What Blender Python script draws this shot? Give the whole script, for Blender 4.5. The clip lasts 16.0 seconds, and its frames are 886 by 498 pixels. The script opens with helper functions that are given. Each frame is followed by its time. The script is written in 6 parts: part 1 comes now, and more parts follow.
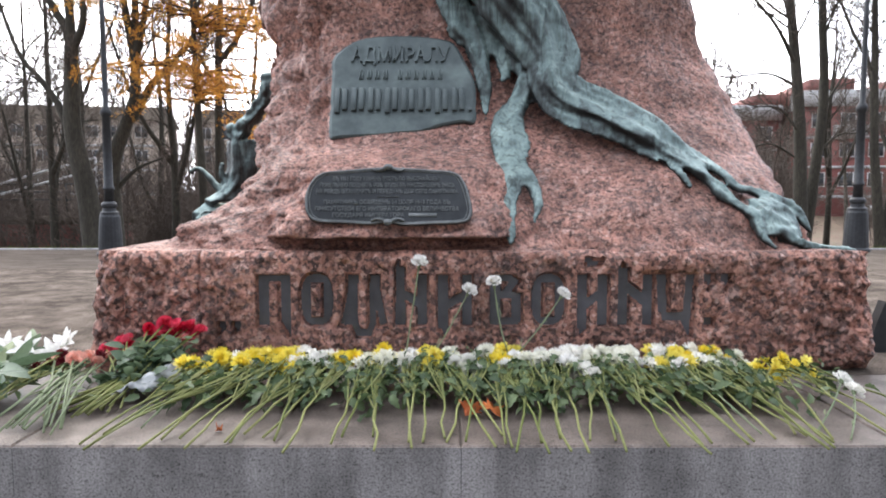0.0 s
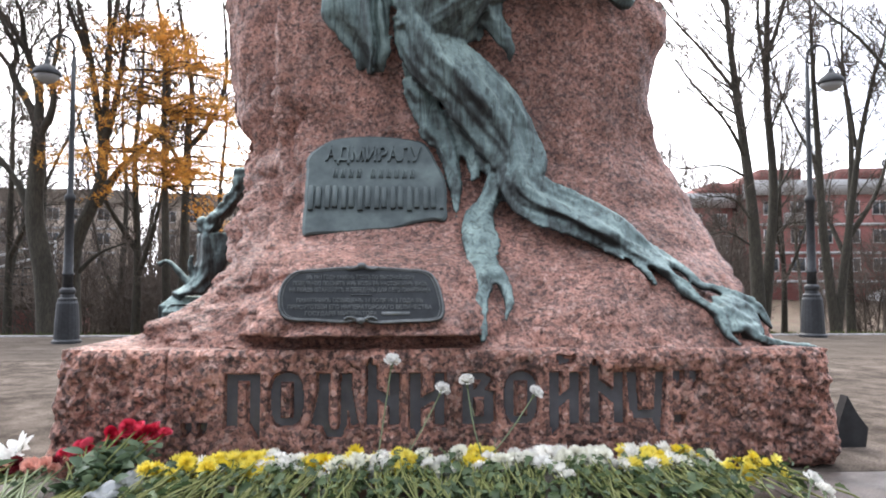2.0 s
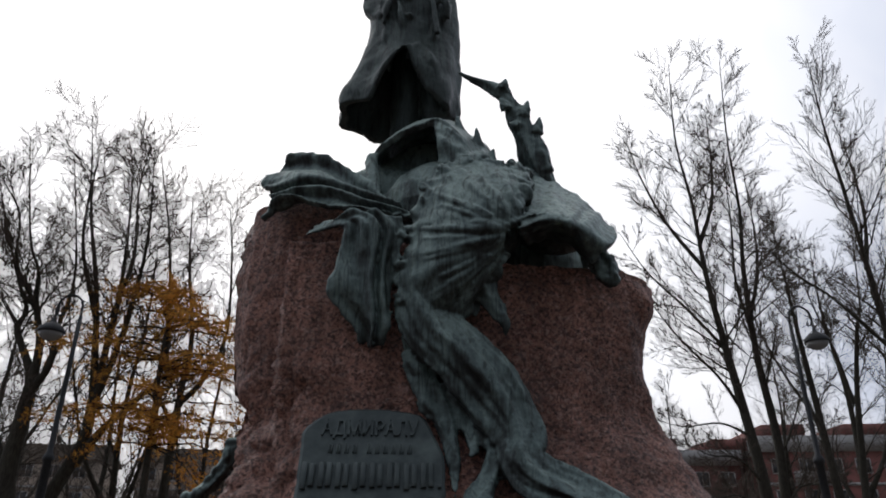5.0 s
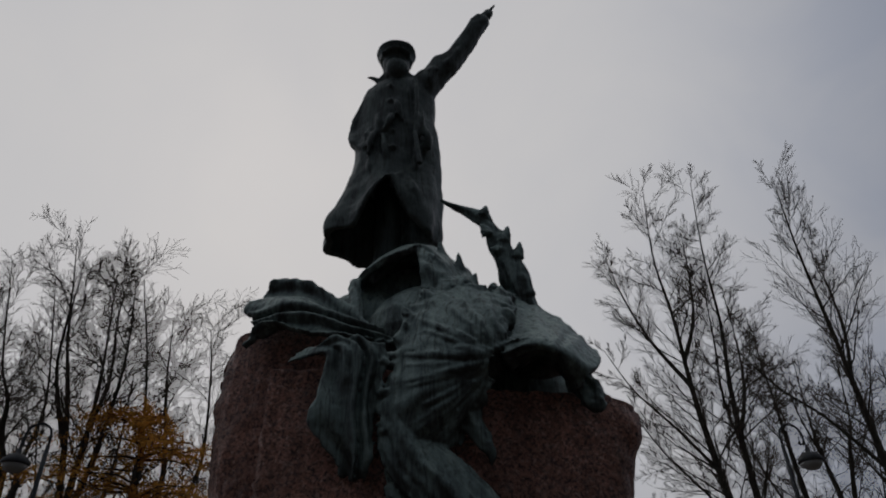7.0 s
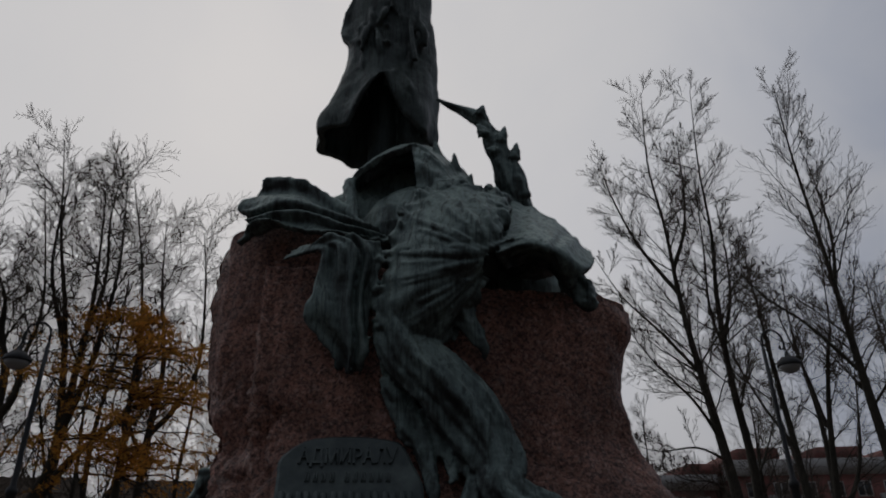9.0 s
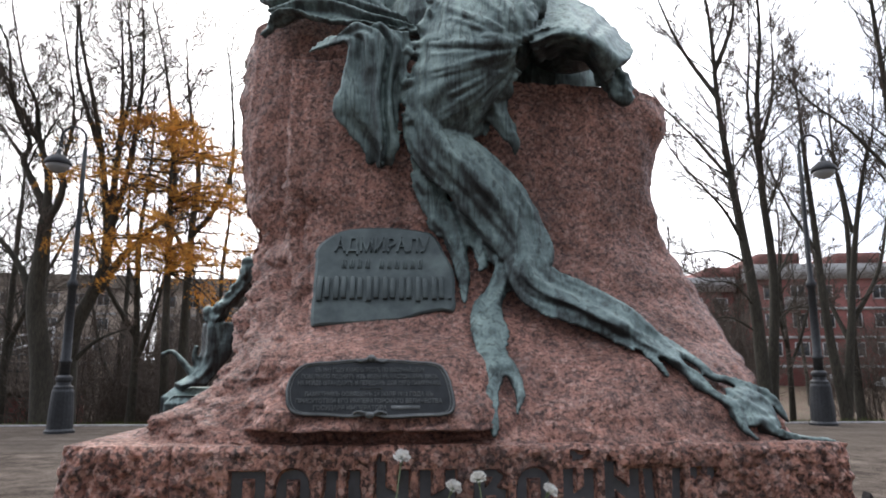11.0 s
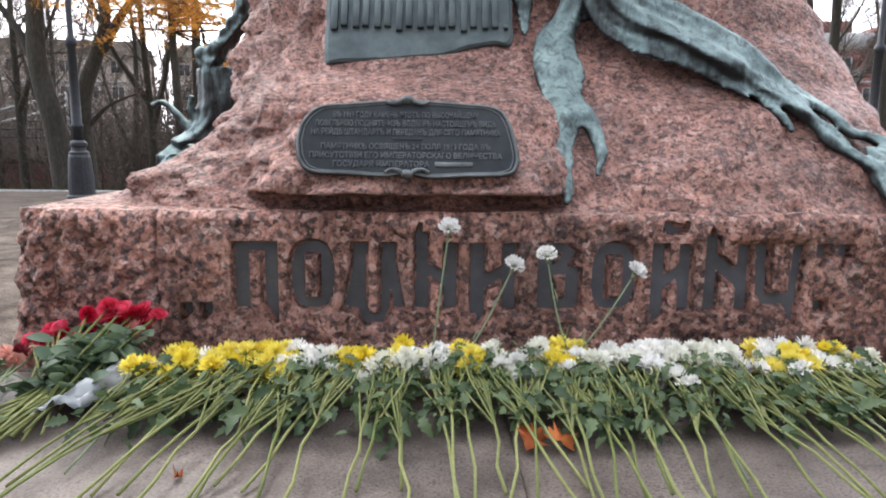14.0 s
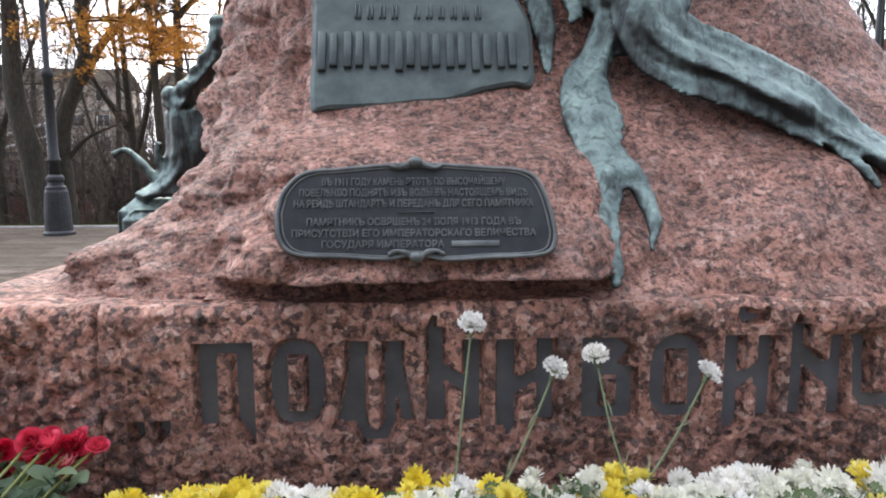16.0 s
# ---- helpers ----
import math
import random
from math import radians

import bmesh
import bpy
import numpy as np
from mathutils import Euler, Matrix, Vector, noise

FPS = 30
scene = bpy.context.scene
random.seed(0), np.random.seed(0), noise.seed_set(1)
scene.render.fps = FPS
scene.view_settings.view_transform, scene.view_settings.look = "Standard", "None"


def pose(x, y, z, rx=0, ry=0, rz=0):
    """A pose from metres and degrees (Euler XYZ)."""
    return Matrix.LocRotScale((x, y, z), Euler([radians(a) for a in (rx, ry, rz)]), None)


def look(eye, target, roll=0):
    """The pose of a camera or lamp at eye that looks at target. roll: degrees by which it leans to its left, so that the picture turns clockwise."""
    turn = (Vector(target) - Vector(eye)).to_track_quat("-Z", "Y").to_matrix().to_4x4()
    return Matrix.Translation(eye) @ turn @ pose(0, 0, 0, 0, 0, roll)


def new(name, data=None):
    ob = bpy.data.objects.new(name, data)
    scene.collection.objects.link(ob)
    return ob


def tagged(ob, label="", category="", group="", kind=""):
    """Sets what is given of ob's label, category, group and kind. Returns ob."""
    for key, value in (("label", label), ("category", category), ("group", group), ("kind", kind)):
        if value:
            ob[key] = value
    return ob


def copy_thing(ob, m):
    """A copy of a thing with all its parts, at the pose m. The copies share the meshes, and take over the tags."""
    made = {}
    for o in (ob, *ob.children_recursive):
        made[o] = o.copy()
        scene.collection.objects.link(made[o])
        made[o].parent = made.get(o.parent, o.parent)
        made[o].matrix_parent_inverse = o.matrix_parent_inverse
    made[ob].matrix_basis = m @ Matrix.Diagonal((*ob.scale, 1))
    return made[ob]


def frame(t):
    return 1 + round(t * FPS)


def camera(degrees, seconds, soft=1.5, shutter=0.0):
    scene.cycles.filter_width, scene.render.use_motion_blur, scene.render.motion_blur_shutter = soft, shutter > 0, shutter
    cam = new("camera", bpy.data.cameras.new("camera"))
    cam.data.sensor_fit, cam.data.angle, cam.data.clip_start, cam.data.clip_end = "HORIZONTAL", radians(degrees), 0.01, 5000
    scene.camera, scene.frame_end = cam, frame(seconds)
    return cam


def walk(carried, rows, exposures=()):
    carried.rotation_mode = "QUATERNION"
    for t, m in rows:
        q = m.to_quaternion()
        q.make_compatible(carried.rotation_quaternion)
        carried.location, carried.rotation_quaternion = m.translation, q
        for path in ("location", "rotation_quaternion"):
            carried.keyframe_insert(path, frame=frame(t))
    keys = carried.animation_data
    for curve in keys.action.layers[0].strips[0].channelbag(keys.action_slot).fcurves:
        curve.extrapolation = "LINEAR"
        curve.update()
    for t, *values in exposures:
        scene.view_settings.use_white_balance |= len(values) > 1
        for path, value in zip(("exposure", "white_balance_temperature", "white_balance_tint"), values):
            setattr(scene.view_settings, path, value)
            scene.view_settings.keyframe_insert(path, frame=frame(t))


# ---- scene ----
cam = camera(66.4, 16.0, 1.9)
METRES, EYE, TILT, LEAN, TURN = 1.95, 1.35, -4.5, 0.0, 0.0
ROWS = [
    (0.0, 0.0, 0.0, 0.0, 0.0, 0.0, -0.0),
    (0.5, -0.007, -0.0061, 0.0023, -1.49, 0.35, 0.05),
    (1.0, -0.0109, -0.0043, 0.004, -2.02, 0.63, 0.06),
    (1.5, -0.0142, -0.0059, 0.0185, -2.53, 2.54, 0.14),
    (2.0, -0.0175, -0.0189, 0.0345, -2.91, 7.04, 0.12),
    (2.5, -0.0229, -0.0346, 0.0467, -2.89, 12.4, 0.16),
    (3.0, -0.0256, -0.0418, 0.0598, -2.39, 16.79, 0.12),
    (3.5, -0.0298, -0.0483, 0.0677, -2.55, 20.55, 0.11),
    (4.0, -0.0309, -0.045, 0.0725, -2.78, 22.87, 0.11),
    (4.5, -0.0324, -0.048, 0.0817, -3.13, 25.45, 0.13),
    (5.0, -0.0304, -0.0499, 0.0908, -3.39, 28.12, 0.1),
    (7.5, -0.03, -0.0757, 0.107, -4.45, 38.72, 1.49),
    (8.0, -0.031, -0.0675, 0.1073, -4.8, 38.49, 1.43),
    (8.5, -0.0335, -0.0517, 0.1026, -5.32, 35.87, 1.37),
    (9.0, -0.0373, -0.0446, 0.0895, -5.1, 30.27, 1.16),
    (9.5, -0.0386, -0.0387, 0.0776, -3.81, 24.75, 0.53),
    (12.0, -0.0479, 0.0088, 0.0247, -2.86, 7.93, 0.05),
    (12.5, -0.0501, 0.069, 0.0085, -3.39, 3.89, 0.23),
    (13.0, -0.0465, 0.1983, 0.0083, -2.89, 0.3, 0.26),
    (13.5, -0.054, 0.289, 0.0172, -1.76, -1.84, -0.06),
    (14.0, -0.0919, 0.3881, 0.0316, -1.25, -4.82, -0.52),
    (14.5, -0.1423, 0.4748, 0.1017, -2.07, -4.03, 0.3),
    (15.0, -0.1343, 0.55, 0.1123, -3.68, -3.42, 1.0),
    (15.5, -0.1179, 0.6242, 0.1257, -3.42, -3.05, 0.67),
    (16.0, -0.1285, 0.6492, 0.1215, -2.23, -3.01, 0.41),
]
EXPOSURES = [(0.0, 1.08), (1.5, 1.08), (2.5, 0.92), (3.0, 0.6), (3.5, 0.15), (4.0, -0.45), (4.5, -0.92), (5.0, -1.28), (7.5, -2.66), (8.5, -2.66), (9.0, -2.5), (9.5, -2.1), (12.0, 1.06), (14.0, 1.06), (16.0, 0.92)]
walk(cam, [(t, pose(0, 0, EYE, TILT, LEAN, TURN) @ pose(METRES * x, METRES * y, METRES * z, 90 + pitch, roll, yaw)) for t, x, y, z, yaw, pitch, roll in ROWS], EXPOSURES)

# ---- world and sun: an overcast sky, the sun veiled behind the monument ----
SUN_EL, SUN_AZ = radians(39), radians(-13)
world = bpy.data.worlds.new("overcast_sky")
scene.world = world
world.use_nodes = True


def wire(tree, a, b):
    tree.links.new(a, b)


def build_world():
    t = world.node_tree
    t.nodes.clear()
    out, bg = t.nodes.new("ShaderNodeOutputWorld"), t.nodes.new("ShaderNodeBackground")
    sky = t.nodes.new("ShaderNodeTexSky")
    sky.sky_type, sky.sun_disc = "NISHITA", False
    sky.sun_elevation, sky.sun_rotation = SUN_EL, SUN_AZ
    sky.dust_density = 4.0
    co = t.nodes.new("ShaderNodeTexCoord")
    sunway = Vector((math.sin(SUN_AZ) * math.cos(SUN_EL), math.cos(SUN_AZ) * math.cos(SUN_EL), math.sin(SUN_EL)))
    dot = t.nodes.new("ShaderNodeVectorMath")
    dot.operation = "DOT_PRODUCT"
    dot.inputs[1].default_value = sunway
    wire(t, co.outputs["Generated"], dot.inputs[0])
    veil = t.nodes.new("ShaderNodeMapRange")
    veil.interpolation_type = "SMOOTHERSTEP"
    veil.inputs["From Min"].default_value, veil.inputs["From Max"].default_value = 0.55, 1.0
    veil.inputs["To Min"].default_value, veil.inputs["To Max"].default_value = 0.0, 0.75
    wire(t, dot.outputs["Value"], veil.inputs["Value"])
    cloud = t.nodes.new("ShaderNodeTexNoise")
    cloud.inputs["Scale"].default_value, cloud.inputs["Detail"].default_value = 3.2, 6
    cloud.inputs["Roughness"].default_value, cloud.inputs["Distortion"].default_value = 0.5, 0.5
    wire(t, co.outputs["Generated"], cloud.inputs["Vector"])
    tone = t.nodes.new("ShaderNodeValToRGB")
    tone.color_ramp.elements[0].position, tone.color_ramp.elements[1].position = 0.32, 0.72
    tone.color_ramp.elements[0].color, tone.color_ramp.elements[1].color = (9.4, 10.5, 13.2, 1), (15.0, 15.1, 15.9, 1)
    wire(t, cloud.outputs["Fac"], tone.inputs["Fac"])
    # the cloud is thinner, and brighter, on the sun's half of the sky
    half = t.nodes.new("ShaderNodeMapRange")
    half.inputs["From Min"].default_value, half.inputs["From Max"].default_value = -0.35, 0.85
    half.inputs["To Min"].default_value, half.inputs["To Max"].default_value = 0.22, 1.75
    wire(t, dot.outputs["Value"], half.inputs["Value"])
    thin = t.nodes.new("ShaderNodeMix")
    thin.data_type, thin.blend_type = "RGBA", "MULTIPLY"
    thin.inputs["Factor"].default_value = 1.0
    wire(t, tone.outputs["Color"], thin.inputs["A"])
    wire(t, half.outputs["Result"], thin.inputs["B"])
    glow = t.nodes.new("ShaderNodeMix")
    glow.data_type, glow.blend_type = "RGBA", "MIX"
    wire(t, veil.outputs["Result"], glow.inputs["Factor"])
    wire(t, thin.outputs["Result"], glow.inputs["A"])
    glow.inputs["B"].default_value = (38.0, 37.2, 37.0, 1)
    mix = t.nodes.new("ShaderNodeMix")
    mix.data_type = "RGBA"
    mix.inputs["Factor"].default_value = 0.9
    wire(t, sky.outputs["Color"], mix.inputs["A"])
    wire(t, glow.outputs["Result"], mix.inputs["B"])
    wire(t, mix.outputs["Result"], bg.inputs["Color"])
    bg.inputs["Strength"].default_value = 0.1
    wire(t, bg.outputs["Background"], out.inputs["Surface"])


build_world()
sun = new("sun", bpy.data.lights.new("sun", "SUN"))
sun.data.energy, sun.data.angle, sun.data.color = 0.7, radians(20), (1, 0.97, 0.93)
sun.matrix_world = look((0, 0, 0), (-math.sin(SUN_AZ) * math.cos(SUN_EL), -math.cos(SUN_AZ) * math.cos(SUN_EL), -math.sin(SUN_EL)))


# ---- materials ----
def material(name, rough=0.7, metal=0.0, spec=0.4):
    m = bpy.data.materials.new(name)
    m.use_nodes = True
    b = m.node_tree.nodes["Principled BSDF"]
    b.inputs["Roughness"].default_value, b.inputs["Metallic"].default_value = rough, metal
    b.inputs["Specular IOR Level"].default_value = spec
    return m, m.node_tree, b


def coords(t, kind="Object", scale=(1, 1, 1)):
    c, mp = t.nodes.new("ShaderNodeTexCoord"), t.nodes.new("ShaderNodeMapping")
    mp.inputs["Scale"].default_value = scale
    wire(t, c.outputs[kind], mp.inputs["Vector"])
    return mp.outputs["Vector"]


def noise_tex(t, vec, scale, detail=4.0, rough=0.55, distort=0.0):
    n = t.nodes.new("ShaderNodeTexNoise")
    n.inputs["Scale"].default_value, n.inputs["Detail"].default_value = scale, detail
    n.inputs["Roughness"].default_value, n.inputs["Distortion"].default_value = rough, distort
    wire(t, vec, n.inputs["Vector"])
    return n.outputs["Fac"]


def voronoi(t, vec, scale, what="Color", feature="F1"):
    n = t.nodes.new("ShaderNodeTexVoronoi")
    n.feature = feature
    n.inputs["Scale"].default_value = scale
    wire(t, vec, n.inputs["Vector"])
    return n.outputs[what]


def ramp(t, fac, stops):
    r = t.nodes.new("ShaderNodeValToRGB")
    while len(r.color_ramp.elements) < len(stops):
        r.color_ramp.elements.new(0.5)
    for e, (p, c) in zip(r.color_ramp.elements, stops):
        e.position = p
        e.color = (*c, 1) if len(c) == 3 else (c[0],) * 3 + (1,)
    wire(t, fac, r.inputs["Fac"])
    return r.outputs["Color"]


def blend(t, fac, a, b, mode="MIX"):
    n = t.nodes.new("ShaderNodeMix")
    n.data_type, n.blend_type = "RGBA", mode
    for sock, v in ((n.inputs["Factor"], fac), (n.inputs["A"], a), (n.inputs["B"], b)):
        if isinstance(v, (int, float)):
            sock.default_value = v
        elif isinstance(v, tuple):
            sock.default_value = (*v, 1)
        else:
            wire(t, v, sock)
    return n.outputs["Result"]


def bump(t, b, height, strength=0.4, dist=0.01):
    n = t.nodes.new("ShaderNodeBump")
    n.inputs["Strength"].default_value, n.inputs["Distance"].default_value = strength, dist
    wire(t, height, n.inputs["Height"])
    wire(t, n.outputs["Normal"], b.inputs["Normal"])


def island(t, kind="Object Info"):
    if kind == "Object Info":
        return t.nodes.new("ShaderNodeObjectInfo").outputs["Random"]
    return t.nodes.new("ShaderNodeNewGeometry").outputs["Random Per Island"]


def red_granite(name, dark, stains=0.7, warp_by=0.03, crystals=0.5):
    """Coarse red granite: crystals of two to three centimetres, pink, brown and black, wet in patches."""
    m, t, b = material(name, 0.62)
    v = coords(t)
    warp = t.nodes.new("ShaderNodeTexNoise")
    warp.inputs["Scale"].default_value, warp.inputs["Detail"].default_value = 30, 3
    wire(t, v, warp.inputs["Vector"])
    shift = t.nodes.new("ShaderNodeVectorMath")
    shift.operation = "MULTIPLY_ADD"
    shift.inputs[1].default_value = (warp_by, warp_by, warp_by)
    wire(t, warp.outputs["Color"], shift.inputs[0])
    wire(t, v, shift.inputs[2])
    cells = voronoi(t, shift.outputs["Vector"], 52)
    sep = t.nodes.new("ShaderNodeSeparateColor")
    wire(t, cells, sep.inputs["Color"])
    crystal = ramp(t, sep.outputs["Red"], [(0.0, (0.025, 0.02, 0.02)), (0.22, (0.08, 0.048, 0.042)), (0.38, (0.28, 0.128, 0.095)), (0.8, (0.48, 0.24, 0.175)), (1.0, (0.56, 0.38, 0.32))])
    fine = ramp(t, noise_tex(t, v, 85, 5, 0.75), [(0.36, (0.02, 0.017, 0.017)), (0.46, (0.25, 0.132, 0.11)), (0.6, (0.45, 0.25, 0.2)), (0.75, (0.58, 0.42, 0.36))])
    c = blend(t, crystals, crystal, fine)
    specks = ramp(t, noise_tex(t, v, 42, 6, 0.8), [(0.4, (0.1,)), (0.5, (1.0,))])
    c = blend(t, 0.85, c, specks, "MULTIPLY")
    patches = ramp(t, noise_tex(t, v, 2.3, 5, 0.6), [(0.35, (0.75,)), (0.62, (1.3,))])
    c = blend(t, 1.0, c, patches, "MULTIPLY")
    runs = ramp(t, noise_tex(t, coords(t, "Object", (6, 6, 0.6)), 1.5, 5, 0.65), [(0.36, (0.5,)), (0.58, (1.1,))])
    c = blend(t, stains, c, runs, "MULTIPLY")
    c = blend(t, 1.0, c, (dark, dark, dark), "MULTIPLY")
    pale = ramp(t, noise_tex(t, v, 6, 6, 0.7), [(0.56, (0.0,)), (0.75, (0.35,))])
    c = blend(t, pale, c, (0.44 * dark, 0.35 * dark, 0.33 * dark))
    wire(t, c, b.inputs["Base Color"])
    wire(t, ramp(t, noise_tex(t, v, 3.1, 4), [(0.35, (0.42,)), (0.65, (0.75,))]), b.inputs["Roughness"])
    bump(t, b, blend(t, 0.5, noise_tex(t, v, 60, 6, 0.75), noise_tex(t, v, 17, 4, 0.6)), 0.9, 0.03)
    return m


def grey_granite(name, base, wet):
    m, t, b = material(name, 0.45)
    v = coords(t)
    f = noise_tex(t, v, 130, 3, 0.6)
    c = ramp(t, f, [(0.32, tuple(x * 0.35 for x in base)), (0.45, tuple(x * 0.9 for x in base)), (0.75, tuple(x * 1.5 for x in base))])
    stain = ramp(t, noise_tex(t, v, 2.2, 6, 0.65), [(0.36, (0.62,)), (0.62, (1.12,))])
    c = blend(t, 1.0, c, stain, "MULTIPLY")
    drip = ramp(t, noise_tex(t, coords(t, "Object", (4, 4, 0.25)), 1.6, 4), [(0.38, (0.68,)), (0.6, (1.1,))])
    c = blend(t, 1.0, c, drip, "MULTIPLY")
    cell = ramp(t, noise_tex(t, v, 48, 3, 0.6), [(0.3, (0.3,)), (0.38, (1.0,))])
    c = blend(t, 0.8, c, cell, "MULTIPLY")
    wire(t, c, b.inputs["Base Color"])
    wire(t, ramp(t, noise_tex(t, v, 3.0, 4), [(0.38, (wet,)), (0.62, (0.6,))]), b.inputs["Roughness"])
    bump(t, b, noise_tex(t, v, 90, 5, 0.7), 0.3, 0.004)
    return m


def bronze(name, green, seed=0.0):
    """Weathered bronze: dark brown run-off, green-grey on upturned faces; underside shade and brightness by height put
    into the colour.
    """
    m, t, b = material(name, 0.5, 0.35, 0.5)
    v = coords(t)
    streak = coords(t, "Object", (4, 4, 0.7))
    n1 = noise_tex(t, streak, 2.2, 6, 0.65, 0.6)
    # verdigris on upturned faces; the undersides' shade is toned into the same colour
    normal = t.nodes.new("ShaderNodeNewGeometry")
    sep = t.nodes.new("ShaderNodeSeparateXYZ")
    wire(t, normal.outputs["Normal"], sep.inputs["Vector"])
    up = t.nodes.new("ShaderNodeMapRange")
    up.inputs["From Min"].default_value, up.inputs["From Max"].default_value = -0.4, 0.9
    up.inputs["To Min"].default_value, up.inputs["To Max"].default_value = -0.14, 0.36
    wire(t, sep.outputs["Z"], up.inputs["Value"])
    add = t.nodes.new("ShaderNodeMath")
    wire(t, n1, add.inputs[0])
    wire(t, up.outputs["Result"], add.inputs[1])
    # paler with height: the upper casts' brightness is put into the colour
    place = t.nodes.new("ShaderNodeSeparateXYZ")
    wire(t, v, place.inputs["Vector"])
    height_light = t.nodes.new("ShaderNodeMapRange")
    height_light.inputs["From Min"].default_value, height_light.inputs["From Max"].default_value = 1.8, 2.9
    height_light.inputs["To Min"].default_value, height_light.inputs["To Max"].default_value = -0.02, 0.17
    wire(t, place.outputs["Z"], height_light.inputs["Value"])
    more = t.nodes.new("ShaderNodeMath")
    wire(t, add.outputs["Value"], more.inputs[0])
    wire(t, height_light.outputs["Result"], more.inputs[1])
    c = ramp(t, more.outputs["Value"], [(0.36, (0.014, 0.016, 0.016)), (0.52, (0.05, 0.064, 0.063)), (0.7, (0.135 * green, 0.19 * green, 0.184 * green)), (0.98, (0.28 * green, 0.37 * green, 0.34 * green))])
    # run-off lines, and bare dark metal in a few worn spots
    lines = ramp(t, noise_tex(t, coords(t, "Object", (14, 14, 1.6)), 1.7, 5, 0.6, 1.2), [(0.34, (0.3,)), (0.5, (1.08,))])
    c = blend(t, 0.85, c, lines, "MULTIPLY")
    worn = ramp(t, noise_tex(t, v, 7, 6, 0.7, 0.5), [(0.6, (0.0,)), (0.72, (0.7,))])
    c = blend(t, worn, c, (0.03 + 0.02 * green, 0.036 + 0.02 * green, 0.036 + 0.02 * green))
    grit = ramp(t, noise_tex(t, v, 60, 5, 0.7), [(0.3, (0.78,)), (0.7, (1.12,))])
    wire(t, blend(t, 1.0, c, grit, "MULTIPLY"), b.inputs["Base Color"])
    bump(t, b, blend(t, 0.5, noise_tex(t, v, 46, 6, 0.7), noise_tex(t, coords(t, "Object", (12, 12, 2.5)), 2.0, 5, 0.6, 1.0)), 0.45, 0.02)
    return m


def speckled(name, stops, scale, rough=0.7, bumpy=0.3, detail=5, kind="Object", stretch=(1, 1, 1), dist=0.01, vary=0.0, metal=0.0):
    """A plain surface with grain at one scale and blotches at another."""
    m, t, b = material(name, rough, metal)
    v = coords(t, kind, stretch)
    c = ramp(t, noise_tex(t, v, scale, detail, 0.65), stops)
    blot = ramp(t, noise_tex(t, v, scale * 0.11, 4), [(0.3, (0.75,)), (0.7, (1.15,))])
    c = blend(t, 1.0, c, blot, "MULTIPLY")
    if vary:
        c = blend(t, 1.0, c, ramp(t, island(t), [(0.0, (1 - vary,)), (1.0, (1 + vary,))]), "MULTIPLY")
    wire(t, c, b.inputs["Base Color"])
    if bumpy:
        bump(t, b, noise_tex(t, v, scale * 1.3, 5, 0.7), bumpy, dist)
    return m


GRANITE = red_granite("red granite boulder", 1.12, 0.5)
PLINTH = red_granite("wet red granite plinth", 1.22, 0.8, 0.014, 0.32)
STEP = grey_granite("grey granite step", (0.165, 0.134, 0.115), 0.3)
STEP.node_tree.nodes["Principled BSDF"].inputs["Specular IOR Level"].default_value = 0.25
STEP_DRY = grey_granite("dry grey granite step", (0.14, 0.117, 0.099), 0.7)
STEP_DRY.node_tree.nodes["Principled BSDF"].inputs["Specular IOR Level"].default_value = 0.0
STEP_FACE = grey_granite("grey granite riser", (0.27, 0.262, 0.262), 0.5)
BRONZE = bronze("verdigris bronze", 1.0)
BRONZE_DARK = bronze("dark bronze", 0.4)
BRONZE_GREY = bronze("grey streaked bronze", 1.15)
PLATE = speckled("cast bronze plate", [(0.25, (0.042, 0.056, 0.058)), (0.5, (0.085, 0.108, 0.108)), (0.75, (0.145, 0.185, 0.178))], 6, 0.5, 0.25, metal=0.3, dist=0.004)
PLATE_DARK = speckled("blackened bronze plate", [(0.3, (0.028, 0.032, 0.036)), (0.7, (0.058, 0.064, 0.069))], 9, 0.5, 0.25, metal=0.3, dist=0.004)
LETTERING = speckled("worn raised lettering", [(0.3, (0.1, 0.11, 0.112)), (0.7, (0.2, 0.215, 0.215))], 20, 0.5, 0.1, metal=0.3)
INLAY = speckled("dark lead inlay", [(0.3, (0.09, 0.094, 0.105)), (0.7, (0.155, 0.16, 0.178))], 9, 0.33, 0.1)
PAVING = speckled("worn grey paving", [(0.3, (0.1, 0.084, 0.07)), (0.7, (0.15, 0.127, 0.108))], 14, 0.9, 0.2, vary=0.12)
PAVING.node_tree.nodes["Principled BSDF"].inputs["Specular IOR Level"].default_value = 0.0
JOINT = speckled("sandy joint", [(0.3, (0.07, 0.058, 0.047)), (0.7, (0.11, 0.092, 0.076))], 20, 0.95)
JOINT.node_tree.nodes["Principled BSDF"].inputs["Specular IOR Level"].default_value = 0.0
SOIL = speckled("leaf litter and grass", [(0.25, (0.05, 0.04, 0.025)), (0.45, (0.11, 0.065, 0.045)), (0.6, (0.1, 0.085, 0.05)), (0.75, (0.085, 0.1, 0.04))], 2.5, 0.95, 0.8, dist=0.05)
GRASS = speckled("autumn grass", [(0.3, (0.05, 0.07, 0.02)), (0.7, (0.13, 0.15, 0.05))], 30, 0.9, 0.6)
BARK = speckled("grey brown bark", [(0.3, (0.032, 0.029, 0.024)), (0.7, (0.085, 0.078, 0.06))], 26, 0.95, 0.8, stretch=(1, 1, 0.25))
